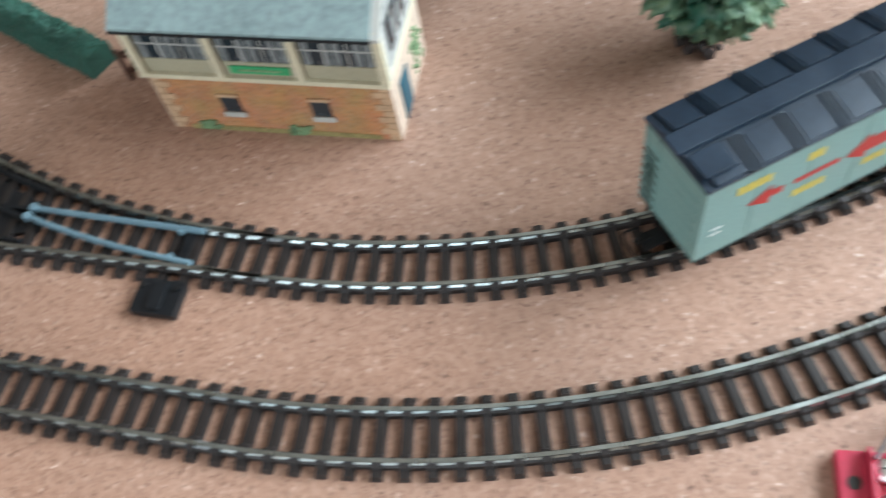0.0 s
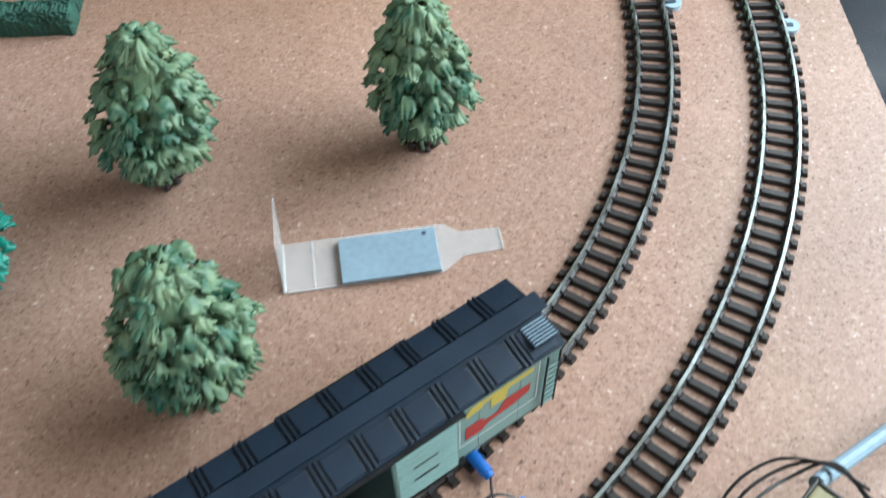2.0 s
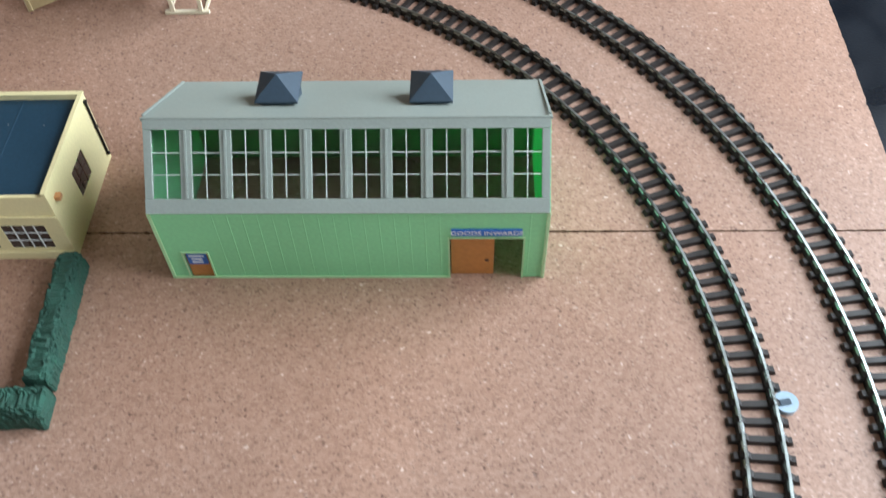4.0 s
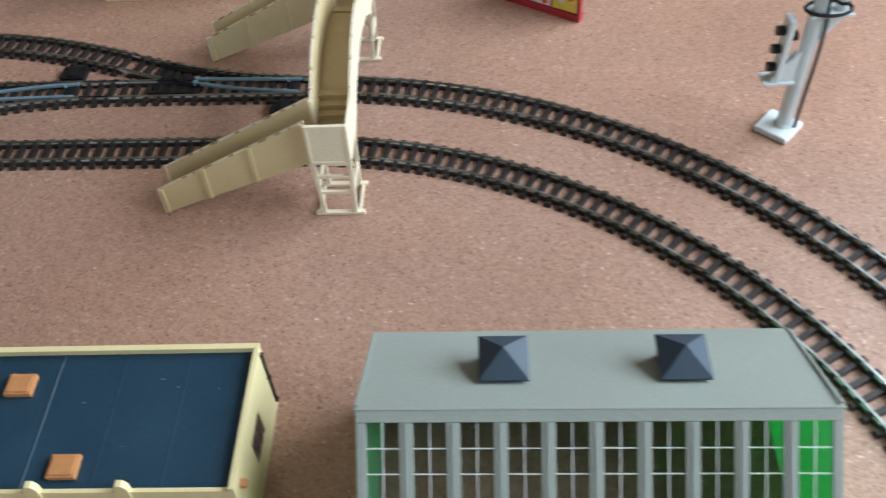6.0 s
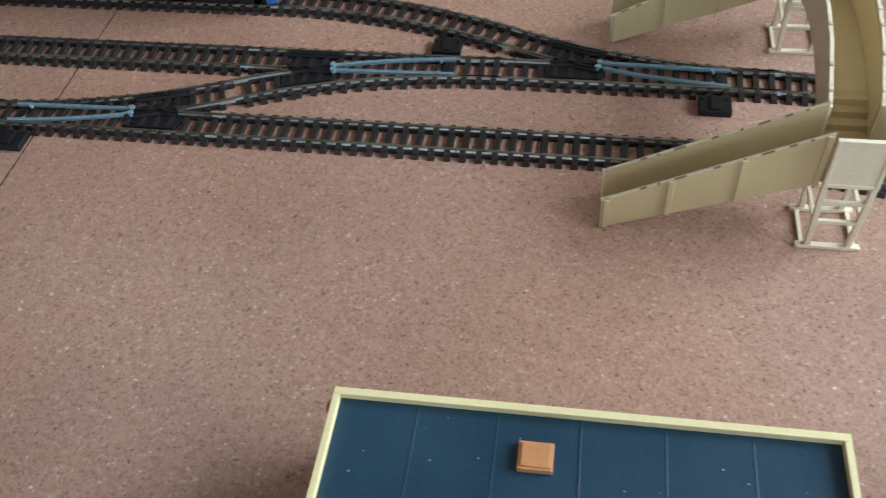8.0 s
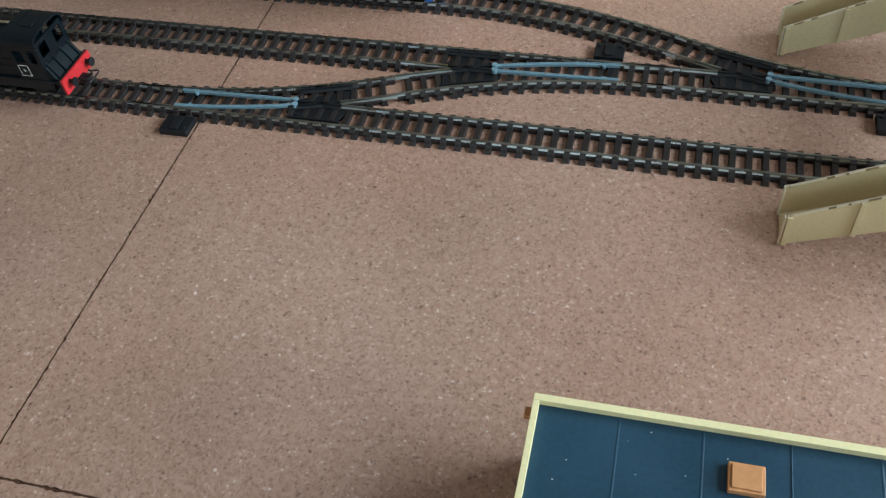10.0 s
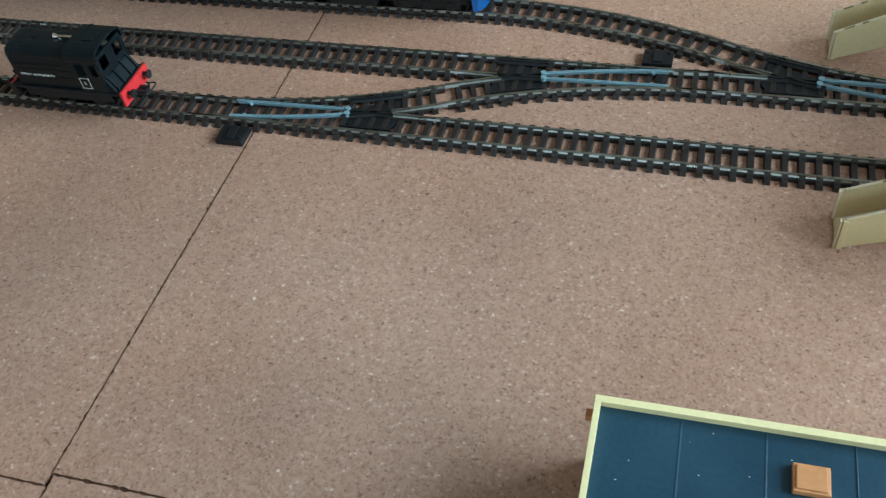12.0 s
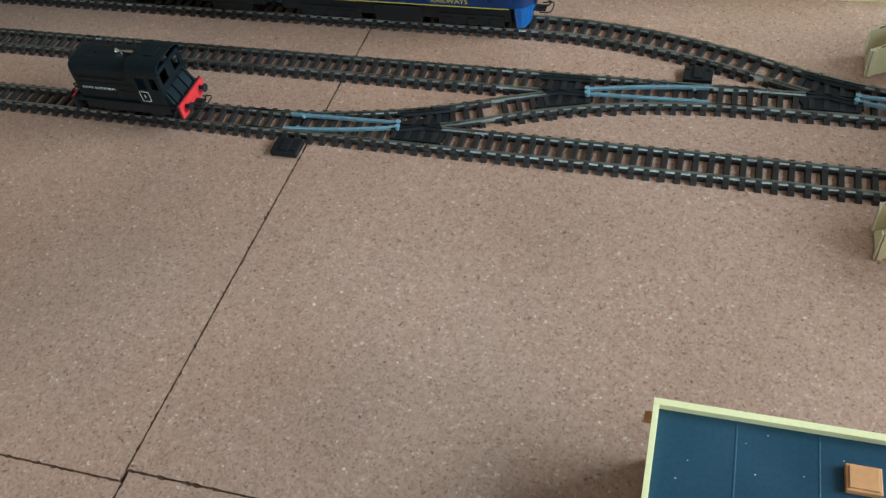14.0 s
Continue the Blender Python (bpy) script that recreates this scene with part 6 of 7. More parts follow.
def streamliner():
    s = thing("streamlined_locomotive", "blue streamlined toy diesel with yellow nose stripes in the siding", "model locomotive", at=(-0.3030, 0.5048, 0))
    L, W, zb, top = 0.205, 0.0165, 0.0255, 0.0590
    prof = [(W, zb)] + rounded_body(W, 0.0470, top, 0.55) + [(-W, zb)]
    # body drawn in towards the nose
    bm = bmesh.new()
    rings = []
    for i in range(15):
        u = i / 14
        x = -0.034 * (1 - u)
        k = math.sqrt(max(0.0, 1 - u ** 2.6))
        kz = max(0.16, math.sqrt(max(0.0, 1 - u ** 3.0)))
        rings.append([bm.verts.new((x, y * max(0.42, k), zb + (z - zb) * kz)) for y, z in prof])
    back = [bm.verts.new((-L, y, z)) for y, z in prof]
    rings.insert(0, back)
    for a, b in zip(rings, rings[1:]):
        for j in range(len(prof)):
            bm.faces.new((a[j], a[(j + 1) % len(prof)], b[(j + 1) % len(prof)], b[j]))
    bm.faces.new(rings[0][::-1])
    bm.faces.new(rings[-1])
    cap = bmesh.new()
    for f in bm.faces:
        m = f.calc_center_median()
        if m.z > 0.0385 and m.x > -0.034:
            ring = [cap.verts.new((v.co.x + 0.0003, v.co.y * 1.02, v.co.z + 0.0004)) for v in f.verts]
            cap.faces.new(ring)
    bmesh.ops.remove_doubles(cap, verts=cap.verts, dist=1e-6)
    part("body", bm, M_BLUE, s, "glossy navy-blue body shell", smooth=False)
    for y in (-W - 0.0002, W + 0.0002):
        part("lining", box(-L, -0.0180, y - 0.0001, y + 0.0001, zb + 0.0001, zb + 0.0008), M_YELLOW_INK, s, "thin pale yellow lining")
        part("band", box(-L, -0.0300, y - 0.0001, y + 0.0001, 0.0400, 0.0450), M_YELLOW, s, "yellow waist band")
    # yellow whiskers and top of the nose
    for i, z in enumerate((0.0345, 0.0372, 0.0398)):
        for d in (-1, 1):
            part("whisker", tube(((-0.0250 + i * 0.003, d * (W * 0.93), z + 0.0026), (-0.0120, d * W * 0.86, z + 0.0012), (-0.0040, d * W * 0.64, z - 0.0004), (0.0002, d * W * 0.42, z - 0.0010)), 0.0008, sides=6), M_YELLOW, s, "yellow nose stripe")
    part("nose_cap", cap, M_YELLOW, s, "bright yellow upper nose")
    # blue skirt under the nose
    sk = bmesh.new()
    rows = []
    for i in range(9):
        a = -0.5 * PI + PI * i / 8
        rows.append([(-0.0145 + 0.0130 * math.cos(a), 0.0155 * math.sin(a), zb), (-0.0140 + 0.0085 * math.cos(a), 0.0135 * math.sin(a), 0.0082)])
    va = [[sk.verts.new(p) for p in r] for r in rows]
    for a, b in zip(va, va[1:]):
        sk.faces.new((a[0], b[0], b[1], a[1]))
    sk.faces.new([r[0] for r in va][::-1])
    sk.faces.new([r[1] for r in va])
    sk.faces.new((va[0][0], va[0][1], va[-1][1], va[-1][0]))
    part("skirt", sk, M_BLUE_SKIRT, s, "bright blue plough skirt")
    part("underframe", box(-L + 0.004, -0.0180, -0.0125, 0.0125, 0.0125, zb - 0.0002, 0.0005), M_UNDER, s)
    part("fuel_tank", box(-0.1230, -0.0860, -0.0150, 0.0150, 0.0085, 0.0225, 0.0012), M_UNDER, s)
    for xb in (-0.0480, -0.1600):
        b = part("bogie", box(xb - 0.0250, xb + 0.0250, -0.0138, -0.0122, 0.0090, 0.0175, 0.0006), M_UNDER, s, "black bogie side frame")
        part("bogie_frame", box(xb - 0.0250, xb + 0.0250, 0.0122, 0.0138, 0.0090, 0.0175, 0.0006), M_UNDER, b)
        for x in (xb - 0.0170, xb, xb + 0.0170):
            for y in (-0.0093, 0.0093):
                part("wheel", rod((x, y - 0.0012, 0.0118), (x, y + 0.0012, 0.0118), 0.0063, sides=20), M_UNDER, b)
            part("axle_box", box(x - 0.0026, x + 0.0026, -0.0150, -0.0138, 0.0095, 0.0150, 0.0005), M_UNDER, b)
    lettering("letters", "RAILWAYS", 0.0047, M_YELLOW_INK, s, (-0.0625, -W - 0.0002, 0.0300), (radians(90), 0, 0), 1.25)
    part("roundel", rod((-0.0460, -W - 0.0003, 0.0340), (-0.0460, -W, 0.0340), 0.0014, sides=12), M_WHITE_INK, s)
    for x in (-0.080, -0.110, -0.140):
        part("porthole", rod((x, -W - 0.0004, 0.0425), (x, -W, 0.0425), 0.0028, sides=16), M_WINDOW_DARK, s)
    coupling(s, -0.0035, 1, 0.0185)


def flat_wagon(x, label):
    """A dark vehicle behind the streamlined engine, seen by its wheels and sole bar."""
    s = thing("siding_wagon", label, "model wagon", at=(x, 0.5048, 0), group="wagons in the siding")
    part("body", box(-0.0850, 0.0850, -0.0155, 0.0155, 0.0215, 0.0500, 0.0010), M_UNDER, s)
    part("sole_bar", box(-0.0850, 0.0850, -0.0140, 0.0140, 0.0150, 0.0214, 0.0005), M_UNDER, s)
    for xb in (-0.0540, 0.0540):
        b = part("bogie", box(xb - 0.0170, xb + 0.0170, -0.0136, -0.0122, 0.0090, 0.0148, 0.0005), M_UNDER, s)
        part("bogie_frame", box(xb - 0.0170, xb + 0.0170, 0.0122, 0.0136, 0.0090, 0.0148, 0.0005), M_UNDER, b)
        for xx in (xb - 0.0115, xb + 0.0115):
            for y in (-0.0093, 0.0093):
                part("wheel", rod((xx, y - 0.0012, 0.0110), (xx, y + 0.0012, 0.0110), 0.0055, sides=20), M_UNDER, b)
    coupling(s, 0.0850, 1, 0.0150)
    return s


# ---- lineside things ----
def light_signal():
    s = thing("colour_light_signal", "white and grey toy colour-light signal with black cable", "railway signal", at=(0.3255, 0.3865, 0), turn=4)
    t = box(-0.0120, 0.0120, -0.0120, 0.0120, 0, 0.0045, 0.0012)
    bmesh.ops.rotate(t, cent=(0, 0, 0), matrix=Matrix.Rotation(radians(45), 3, "Z"), verts=t.verts)
    part("base", t, M_SIGNAL, s, "square white base plate")
    part("collar", rod((0.0030, 0, 0.0044), (0.0030, 0, 0.0068), 0.0064, sides=20, r2=0.0054), M_SIGNAL, s)
    part("mast", rod((0.0030, 0, 0.0066), (0.0030, 0, 0.0900), 0.0050, sides=20, r2=0.0046), M_SIGNAL, s, "grey-white round mast", smooth=False)
    part("cable", tube(((0.0092, -0.0040, 0.0), (0.0090, -0.0042, 0.03), (0.0092, -0.0044, 0.06), (0.0080, -0.0046, 0.085), (0.0060, -0.0046, 0.10), (0.0056, -0.0040, 0.13)), 0.0012, sides=8), M_WIRE, s, "black cable up the mast")
    # lower bracket with its three-lamp head
    zb = 0.0430
    b = part("bracket", prism(((-0.0016, zb + 0.0240), (-0.0016, zb + 0.0010), (-0.0165, zb + 0.0010), (-0.0150, zb + 0.0050)), "y", -0.0044, -0.0026, edge=0.0003), M_SIGNAL, s, "white triangular bracket")
    part("web", prism(((-0.0016, zb + 0.0200), (-0.0016, zb + 0.0010), (-0.0140, zb + 0.0010)), "y", 0.0026, 0.0044, edge=0.0003), M_SIGNAL, b)
    part("foot_plate", box(-0.0205, -0.0012, -0.0066, 0.0066, zb - 0.0006, zb + 0.0009, 0.0003), M_SIGNAL, b)
    part("bolt", rod((-0.0125, -0.003, zb - 0.0026), (-0.0125, -0.003, zb - 0.0005), 0.0013, sides=10), M_SIGNAL, b)
    h = part("signal_head", box(-0.0140, -0.0100, -0.0052, 0.0052, zb + 0.0010, 0.0895, 0.0010), M_SIGNAL, s, "white signal head case")
    for i in range(3):
        z = zb + 0.0100 + 0.0135 * i
        part("lamp_hood", rod((-0.0140, 0, z), (-0.0192, 0, z + 0.0004), 0.0031, sides=14), M_UNDER, h, "black lamp hood")
        part("lens", rod((-0.0192, 0, z + 0.0004), (-0.0194, 0, z + 0.0004), 0.0024, sides=14), M_WINDOW_DARK, h)
    part("back_box", rod((-0.0100, 0, 0.0760), (-0.0058, 0, 0.0760), 0.0034, sides=14), M_UNDER, h, "black terminal knob")
    # gallery with black hoop rail, two thinner posts on it
    part("upper_bracket", prism(((0.0078, 0.0710), (0.0220, 0.0915), (0.0078, 0.0915)), "y", -0.0016, 0.0016, edge=0.0003), M_SIGNAL, s, "white triangular bracket")
    part("gallery", box(-0.0040, 0.0225, -0.0070, 0.0070, 0.0916, 0.0932, 0.0004), M_SIGNAL, s)
    hoop = [(0.0090 + 0.0140 * math.cos(k * PI / 6), 0.0082 * math.sin(k * PI / 6), 0.0942) for k in range(13)]
    part("gallery_rail", tube(hoop, 0.0011, sides=6, steps=3), M_UNDER, s, "black wire hoop rail")
    part("main_post", rod((0.0030, 0, 0.0933), (0.0030, 0, 0.1380), 0.0036, sides=16), M_SIGNAL, s)
    part("side_post", rod((0.0162, 0, 0.0933), (0.0162, 0, 0.1300), 0.0036, sides=16), M_SIGNAL, s)
    part("clamp", rod((0.0162, 0, 0.0980), (0.0162, 0, 0.1000), 0.0042, sides=16), M_UNDER, s)


def picture_hoarding():
    s = thing("picture_hoarding", "red-framed toy hoarding with bright picture panels", "model hoarding", at=(0.2010, 0.5150, 0), turn=-31)
    W, D = 0.0720, 0.0050
    part("plinth", box(-W, 0, 0, D + 0.0020, 0, 0.0062, 0.0005), M_KIOSK_RED, s, "dark red plinth")
    part("backing", box(-W + 0.0004, -0.0004, 0.0012, D, 0.0063, 0.0440, 0.0003), M_KIOSK_RED, s)
    for x in (-W, -0.0022):
        part("frame_post", box(x, x + 0.0022, -0.0004, 0.0011, 0.0063, 0.0450, 0.0003), M_KIOSK_RED, s)
    part("frame_rail", box(-W, 0, -0.0004, 0.0014, 0.0451, 0.0475, 0.0003), M_KIOSK_RED, s)
    for i, (a, b, m) in enumerate(((-0.0690, -0.0500, 0), (-0.0480, -0.0260, 0), (-0.0240, -0.0030, 1))):
        p = part("picture_panel", box(a, b, 0.0004, 0.0011, 0.0072, 0.0430, 0.0002), M_POSTER[m], s, "bright printed picture panel")
        rnd = random.Random(31 + i)
        for j in range(9):
            u, v, r = rnd.uniform(0.2, 0.8), rnd.uniform(0.011, 0.039), rnd.uniform(0.0024, 0.0046)
            x = a + (b - a) * u
            k = rnd.choice((4, 5, 6, 7))
            out = [(min(b - 0.0004, max(a + 0.0004, x + r * rnd.uniform(0.5, 1.2) * math.cos(2 * PI * q / k + j))), v + r * rnd.uniform(0.5, 1.2) * math.sin(2 * PI * q / k + j)) for q in range(k)]
            part("picture_patch", prism(out, "y", 0.0001 - 0.00003 * j, 0.0005), M_POSTER[(j + i) % 5], p)


def station_block():
    s = thing("station_building", "long cream plastic building at the back of the layout", "model building", at=(-0.1900, 0.5635, 0), turn=0.3)
    part("base_course", box(-0.0010, 0.1460, -0.0010, 0.0600, 0, 0.0050, 0.0005), M_CREAM, s)
    part("walls", box(0, 0.1450, 0, 0.0590, 0.0051, 0.0480, 0.0005), M_CREAM, s)
    part("roof", box(-0.0040, 0.1490, -0.0030, 0.0640, 0.0481, 0.0510, 0.0008), M_ROOF_GREY, s)


def wicket_gate():
    s = thing("wicket_gate", "small dark brown wooden gate between hedge and signal box", "gate", at=(-0.1085, -0.2800, 0), turn=62)
    for x in (0.0, 0.0120):
        part("post", box(x - 0.0010, x + 0.0010, -0.0010, 0.0010, 0, 0.0185, 0.0002), M_GATE, s)
    for z in (0.0040, 0.0150):
        part("bar", box(0.0010, 0.0110, -0.0006, 0.0006, z - 0.0008, z + 0.0008, 0.0002), M_GATE, s)
    part("brace", prism(((0.0010, 0.0048), (0.0028, 0.0048), (0.0110, 0.0142), (0.0092, 0.0142)), "y", -0.0005, 0.0005), M_GATE, s)
    part("brace", prism(((0.0110, 0.0048), (0.0092, 0.0048), (0.0010, 0.0142), (0.0028, 0.0142)), "y", -0.0012, -0.0006), M_GATE, s)


def plastic_carrier():
    """A clear plastic strip with an upturned end, carrying a blue-grey plate."""
    s = thing("clear_plastic_strip", "clear plastic strip with upturned end holding a blue-grey plate", "plastic strip", at=(0.1745, -0.1970, 0), turn=8.6)
    out = ((0.0, 0.0), (0.0760, 0.0), (0.0860, 0.0075), (0.1060, 0.0085), (0.1060, 0.0215), (0.0860, 0.0225), (0.0790, 0.0285), (0.0, 0.0285))
    st = part("strip", prism(out, "z", 0.0004, 0.0011), M_CLEAR, s, "clear flexible plastic")
    part("fold_edge", box(0.0, 0.0014, 0.0, 0.0285, 0.0012, 0.0019, 0.0003), M_CLEAR_EDGE, st)
    part("crease", box(0.0145, 0.0155, 0.0002, 0.0283, 0.0012, 0.0015, 0.0001), M_CLEAR, st)
    part("rim", box(0.0022, 0.0755, -0.0003, 0.0002, 0.0003, 0.0013), M_CLEAR_EDGE, st)
    part("rim", box(0.1056, 0.1061, 0.0085, 0.0215, 0.0003, 0.0013), M_CLEAR_EDGE, st)
    part("upright_flap", prism(((0.0016, 0.0360), (0.0, 0.0018), (0.0, 0.0), (0.0006, 0.0), (0.0006, 0.0018), (0.0022, 0.0360)), "y", 0.0004, 0.0282), M_CLEAR, st)
    part("flap_edge", prism(((0.0015, 0.0360), (-0.0001, 0.0018), (0.0007, 0.0018), (0.0023, 0.0360)), "y", 0.0282, 0.0286), M_CLEAR_EDGE, st)
    pl = part("plate", box(0.0275, 0.0745, -0.0006, 0.0252, 0.0014, 0.0036, 0.0004), M_SLATE, s, "matt blue-grey plate with dark smudges")
    part("smudge", rod((0.0690, 0.0222, 0.0036), (0.0690, 0.0222, 0.00365), 0.0012, sides=10), M_VENT, pl)


def power_wiring():
    strip = thing("terminal_strip", "dark red screw terminal strip with silver screws", "terminal strip", at=(0.1888, -0.4232, 0), turn=2.4)
    part("base", box(0, 0.1300, -0.0240, 0, 0, 0.0052, 0.0006), M_TERMINAL_RED, strip)
    part("mounting_hole", rod((0.0045, -0.0105, 0.0052), (0.0045, -0.0105, 0.0056), 0.0022, sides=14), M_CTRL_DARK, strip)
    for i in range(14):
        x = 0.0090 + i * 0.0094
        if x < 0.129:
            part("rib", box(x - 0.0006, x + 0.0006, -0.0240, 0, 0.0052, 0.0100, 0.0004), M_TERMINAL_RED, strip)
        if x + 0.0047 < 0.127:
            for y in (-0.0066, -0.0176):
                dome = rod((x + 0.0047, y, 0.0052), (x + 0.0047, y, 0.0078), 0.0038, sides=16)
                rod((x + 0.0047, y, 0.0078), (x + 0.0047, y, 0.0090), 0.0038, dome, 16, 0.0028)
                rod((x + 0.0047, y, 0.0090), (x + 0.0047, y, 0.0096), 0.0028, dome, 16, 0.0012)
                sc = part("terminal_screw", dome, M_SCREW, strip, "silver domed screw")
                part("slot", box(x + 0.0022, x + 0.0072, y - 0.0003, y + 0.0003, 0.0086, 0.00965), M_CTRL_DARK, sc)
    ctrl = thing("train_controller", "beige-topped train controller box with dark edges", "controller box", at=(0.3794, -0.3078, 0), turn=46.1)
    part("case", box(-0.0560, 0.0, -0.1400, 0.0, 0.0010, 0.0420, 0.0030), M_CTRL, ctrl, "beige pressed case")
    part("top_plate", box(-0.0552, -0.0008, -0.1392, -0.0008, 0.0421, 0.0446, 0.0010), M_CTRL, ctrl)
    edge = bmesh.new()
    box(-0.0540, 0.0004, -0.0006, 0.0006, 0.0405, 0.0452, 0.0004, bm=edge)
    part("edge_trim", edge, M_CTRL_DARK, ctrl, "thin dark edge trim")
    part("edge_trim", box(-0.0006, 0.0006, -0.1390, -0.0012, 0.0405, 0.0452, 0.0004), M_CTRL_DARK, ctrl)
    for x, y in ((-0.048, -0.13), (-0.008, -0.13), (-0.048, -0.01), (-0.008, -0.01)):
        part("foot", rod((x, y, 0), (x, y, 0.0012), 0.004), M_CTRL_DARK, ctrl)
    # loom of black wires from the strip to the controller
    rnd = random.Random(8)
    trunk_line = ((0.2250, -0.4040), (0.2480, -0.4005), (0.2780, -0.4010), (0.3070, -0.3950), (0.3250, -0.3750), (0.3345, -0.3480), (0.3395, -0.3375))
    for k in range(6):
        o = (k - 2.5) * 0.0013
        pts = [(0.1960 + 0.0094 * (k + 0.3), -0.4270, 0.0110), (0.2060 + 0.0060 * k, -0.4165, 0.0090 + 0.002 * rnd.random())]
        for j, (x, y) in enumerate(trunk_line[1 if k > 2 else 0:]):
            pts.append((x + o * 0.7 + rnd.uniform(-0.0008, 0.0008), y - o * 0.7 + rnd.uniform(-0.0008, 0.0008), 0.0016 + 0.0013 * (k % 3)))
        if k < 3:
            pts += [(0.3520 + k * 0.002, -0.3060 - k * 0.004, 0.022 + 0.004 * k), (0.3700 + k * 0.003, -0.2950 - k * 0.003, 0.032), (0.3860 + 0.002 * k, -0.3000, 0.040), (0.3960, -0.3120 - k * 0.004, 0.0462)]
        else:
            pts += [(0.3460, -0.3290 - (k - 3) * 0.002, 0.012), (0.3555, -0.3235 - (k - 3) * 0.002, 0.020), (0.3610, -0.3290 - (k - 3) * 0.002, 0.0230)]
        w = tagged(part("wire", tube(pts, 0.00066, sides=7), M_WIRE), "thin black insulated wire from terminal strip to controller", "wire", "loom of black wires")
    tagged(part("tape_wrap", tube(((0.3375, -0.3425, 0.0045), (0.3395, -0.3385, 0.0050), (0.3420, -0.3345, 0.0058)), 0.0048, sides=10), M_WHITE), "pale blue tape wrapped round the wire loom", "tape")
    # track feeds: crimped connectors on the rails and their loose wires
    for a, b, at in (((0.2591, -0.2778), (0.2674, -0.2887), 0), ((0.2866, -0.3067), (0.2785, -0.2984), 1), ((0.3076, -0.3314), (0.3136, -0.3393), 2)):
        c = thing("crimp_connector", "bright blue crimp connector on a track feed wire", "connector", at=(*a, 0.0), group="blue crimp connectors")
        v = Vector((b[0] - a[0], b[1] - a[1], 0))
        part("sleeve", rod((0, 0, 0.0046), (v.x * 0.85, v.y * 0.85, 0.0040), 0.0027, sides=14), M_CRIMP, c)
        part("collar", rod((v.x * 0.85, v.y * 0.85, 0.0040), (v.x, v.y, 0.0038), 0.0022, sides=12), M_CRIMP, c)
        part("spade", box(-0.0025, 0.0025, -0.0070, 0.0, 0.0046, 0.0052, 0.0001), M_CHROME, c, "bright metal spade clip", turn=(0, 0, math.atan2(v.y, v.x) + PI / 2 + PI))
    for x, y in ((0.2910, -0.3118), (0.3030, -0.3262)):
        tagged(part("rail_clip", rod((x, y, 0.0030), (x, y, 0.0060), 0.0030, sides=14), M_CHROME), "shiny metal power clip on the rail", "rail clip", "power clips on the rails")
    loose = (
        ((0.2674, -0.2887, 0.0038), (0.2675, -0.2950, 0.0070), (0.2682, -0.3044, 0.0070), (0.2648, -0.3180, 0.0040), (0.2610, -0.3300, 0.0010)),
        ((0.2780, -0.2979, 0.0038), (0.2707, -0.2969, 0.0070), (0.2634, -0.3000, 0.0070), (0.2583, -0.3095, 0.0060), (0.2600, -0.3210, 0.0010)),
        ((0.2384, -0.2985, 0.0010), (0.2475, -0.3138, 0.0010), (0.2547, -0.3259, 0.0010), (0.2596, -0.3353, 0.0010)),
        ((0.3138, -0.3396, 0.0038), (0.3230, -0.3480, 0.0040), (0.3330, -0.3560, 0.0090), (0.3440, -0.3680, 0.0040), (0.3480, -0.3860, 0.0016), (0.3440, -0.4150, 0.0014)),
        ((0.2660, -0.3580, 0.0010), (0.2630, -0.3700, 0.0020), (0.2540, -0.3840, 0.0030), (0.2420, -0.3940, 0.0040), (0.2300, -0.4050, 0.0050)),
        ((0.2690, -0.3570, 0.0010), (0.2680, -0.3690, 0.0040), (0.2640, -0.3790, 0.0060), (0.2560, -0.3880, 0.0060), (0.2400, -0.3990, 0.0050)),
        ((0.2810, -0.3480, 0.0010), (0.2890, -0.3600, 0.0012), (0.2900, -0.3760, 0.0012), (0.2820, -0.3920, 0.0030), (0.2700, -0.4000, 0.0050)),
    )
    for pts in loose:
        tagged(part("wire", tube(pts, 0.00058, sides=7), M_WIRE), "thin loose black wire lying on the board", "wire", "loose feed wires")
    tagged(part("white_rod", rod((0.3548, -0.3515, 0.0017), (0.3335, -0.4130, 0.0017), 0.0016, sides=12), M_SIGNAL), "thin white plastic rod beside the controller", "rod")
    cab = tagged(part("grey_cable", tube(((0.3810, -0.3070, 0.0400), (0.3960, -0.2960, 0.0300), (0.4350, -0.2700, 0.0160), (0.4750, -0.2450, 0.0080), (0.5000, -0.2300, 0.0040)), 0.0030, sides=10), M_SLATE), "thick grey-blue cable from the controller over the board's edge", "cable")


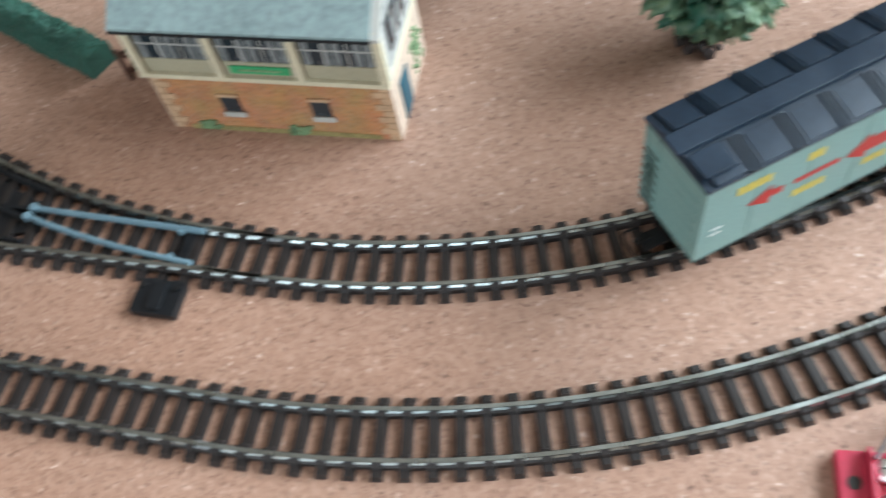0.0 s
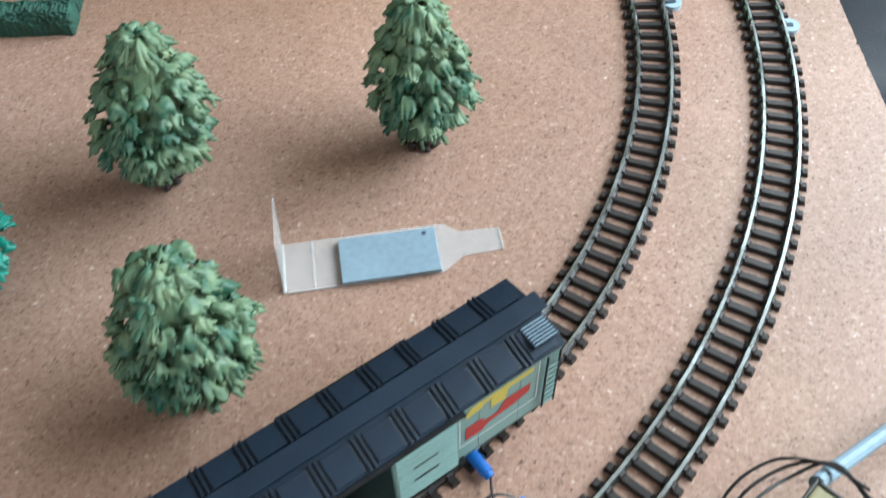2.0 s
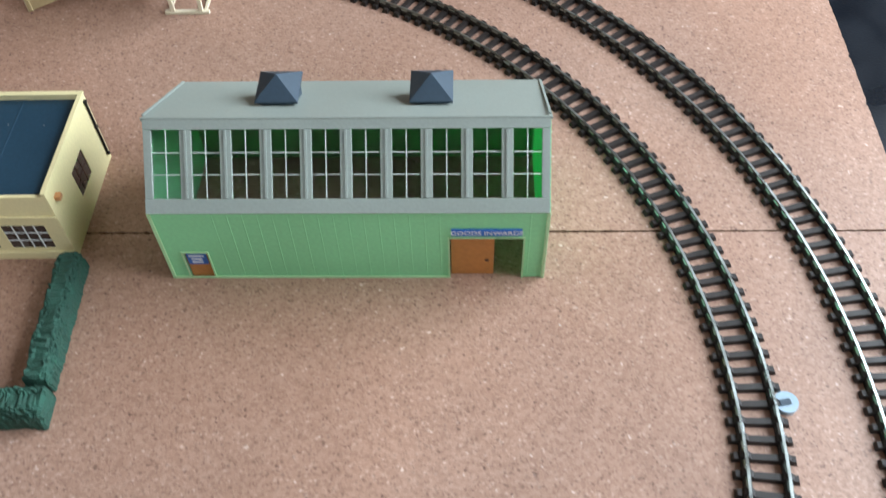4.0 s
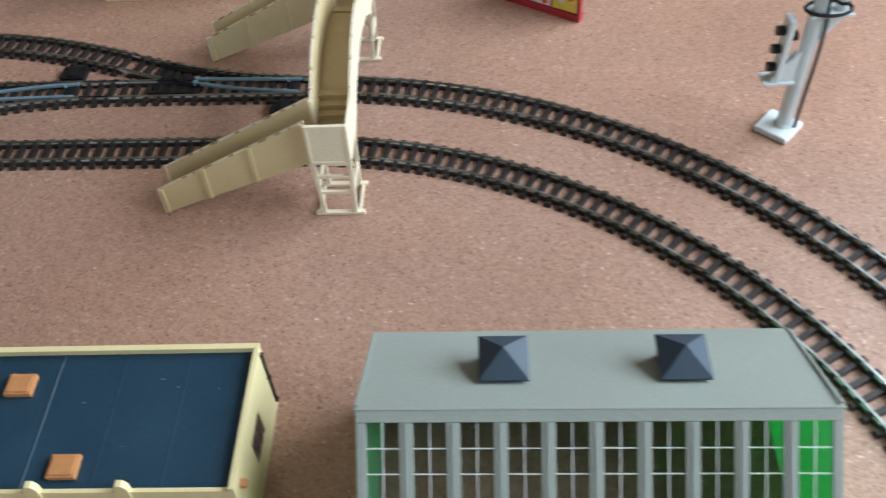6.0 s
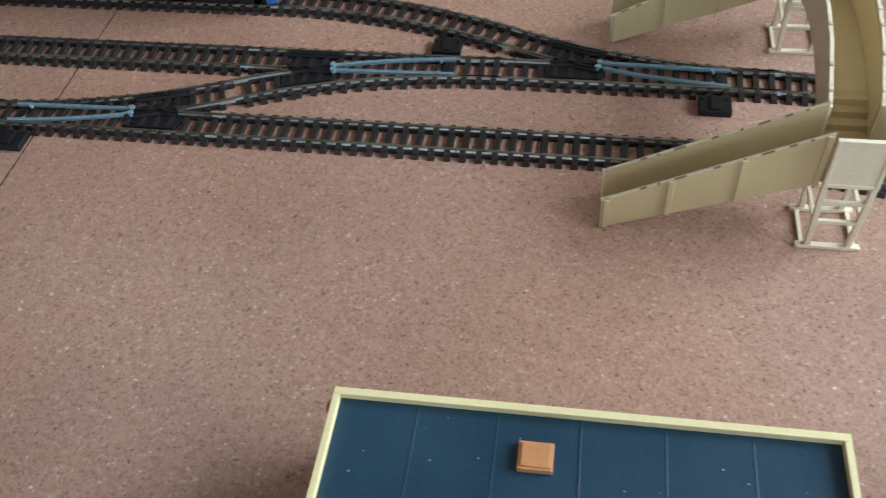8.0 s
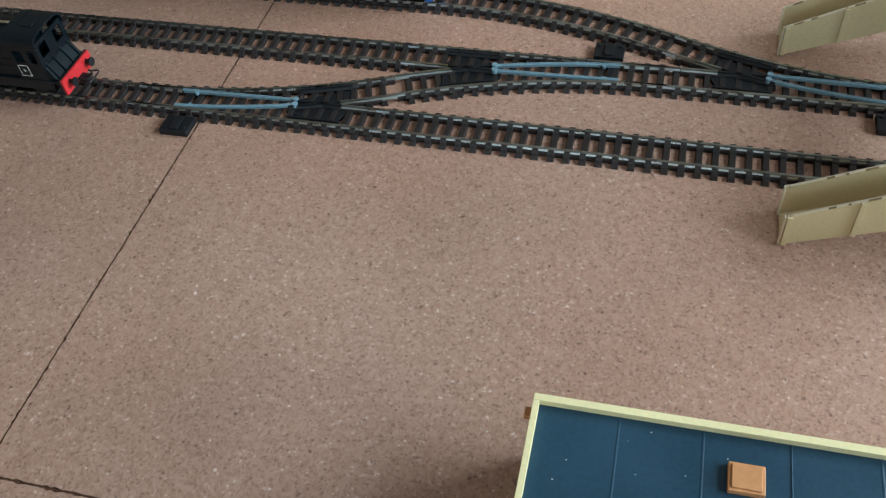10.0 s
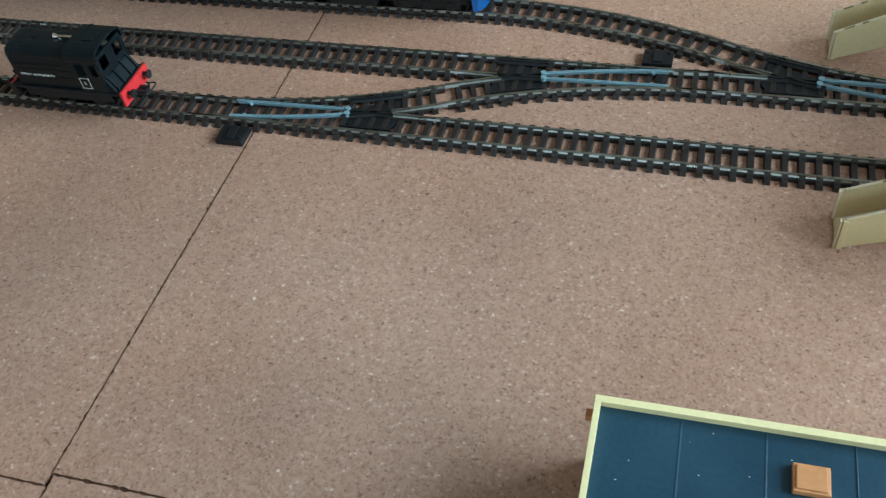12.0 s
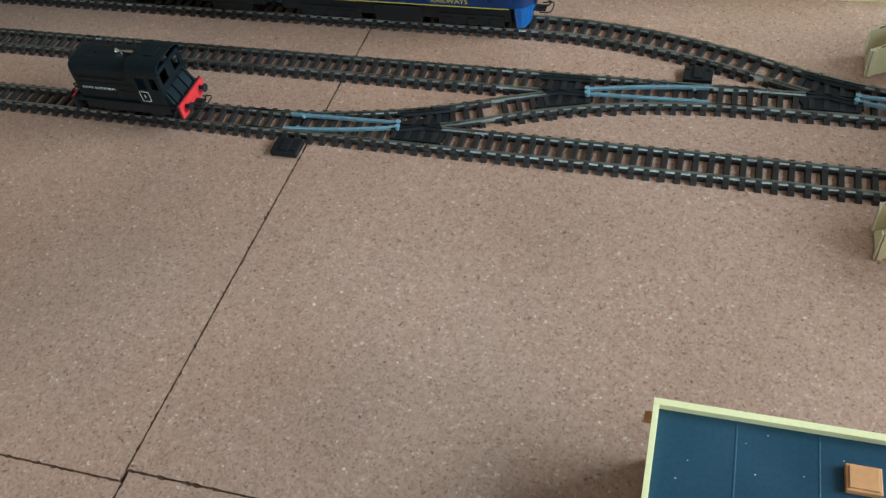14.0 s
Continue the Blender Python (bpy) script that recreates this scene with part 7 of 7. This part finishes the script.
def track_pads():
    for x, y, a in ((0.3862, 0.0072, 0.2), (0.4505, -0.0160, -0.1)):
        p = thing("white_pad", "round white pad with a dark inset beside the track", "pad", at=(x, y, 0), turn=math.degrees(a), group="white pads beside the track")
        part("disc", rod((0, 0, 0), (0, 0, 0.0032), 0.0058, sides=24), M_PAD, p, smooth=False)
        part("inset", box(-0.0036, 0.0020, -0.0018, 0.0014, 0.0032, 0.0038, 0.0003), M_VENT, p)


def crumbs():
    rnd = random.Random(21)
    bm = bmesh.new()
    for x, y, r, n in ((0.270, -0.371, 0.004, 7), (0.150, -0.236, 0.006, 4), (0.30, -0.40, 0.05, 8), (0.0, 0.24, 0.16, 9), (-0.3, 0.2, 0.16, 8), (0.3, 0.05, 0.1, 5)):
        for _ in range(n):
            a, q = rnd.uniform(0, 2 * PI), r * math.sqrt(rnd.random())
            cx, cy, k = x + q * math.cos(a), y + q * math.sin(a), rnd.uniform(0.0003, 0.0008)
            turn, sides = rnd.uniform(0, PI), rnd.randint(4, 6)
            prism([(cx + k * rnd.uniform(0.6, 1.1) * math.cos(turn + 2 * PI * i / sides), cy + k * rnd.uniform(0.5, 0.9) * math.sin(turn + 2 * PI * i / sides)) for i in range(sides)], "z", 0, k * 0.5, bm=bm)
    dust = bmesh.new()
    for _ in range(20):
        x, y, k = rnd.uniform(-0.174, 0.012), rnd.uniform(0.098, 0.165), rnd.uniform(0.00012, 0.00034)
        box(x - k, x + k, y - k * 0.6, y + k * 0.6, 0.0480, 0.0480 + k * 0.5, bm=dust)
    tagged(part("dust_specks", dust, M_CRUMB), "white dust specks on the navy flat roof", "dust", kind="stuff")
    tagged(part("crumbs", bm, M_CRUMB), "scattered pale flakes and crumbs on the chipboard", "crumbs", kind="stuff")


shunter()
boxcar()
streamliner()
flat_wagon(-0.6030, "dark toy wagon in the siding behind the blue engine")
flat_wagon(-0.7860, "dark toy wagon at the far end of the siding")
light_signal()
picture_hoarding()
station_block()
wicket_gate()
plastic_carrier()
power_wiring()
track_pads()
crumbs()
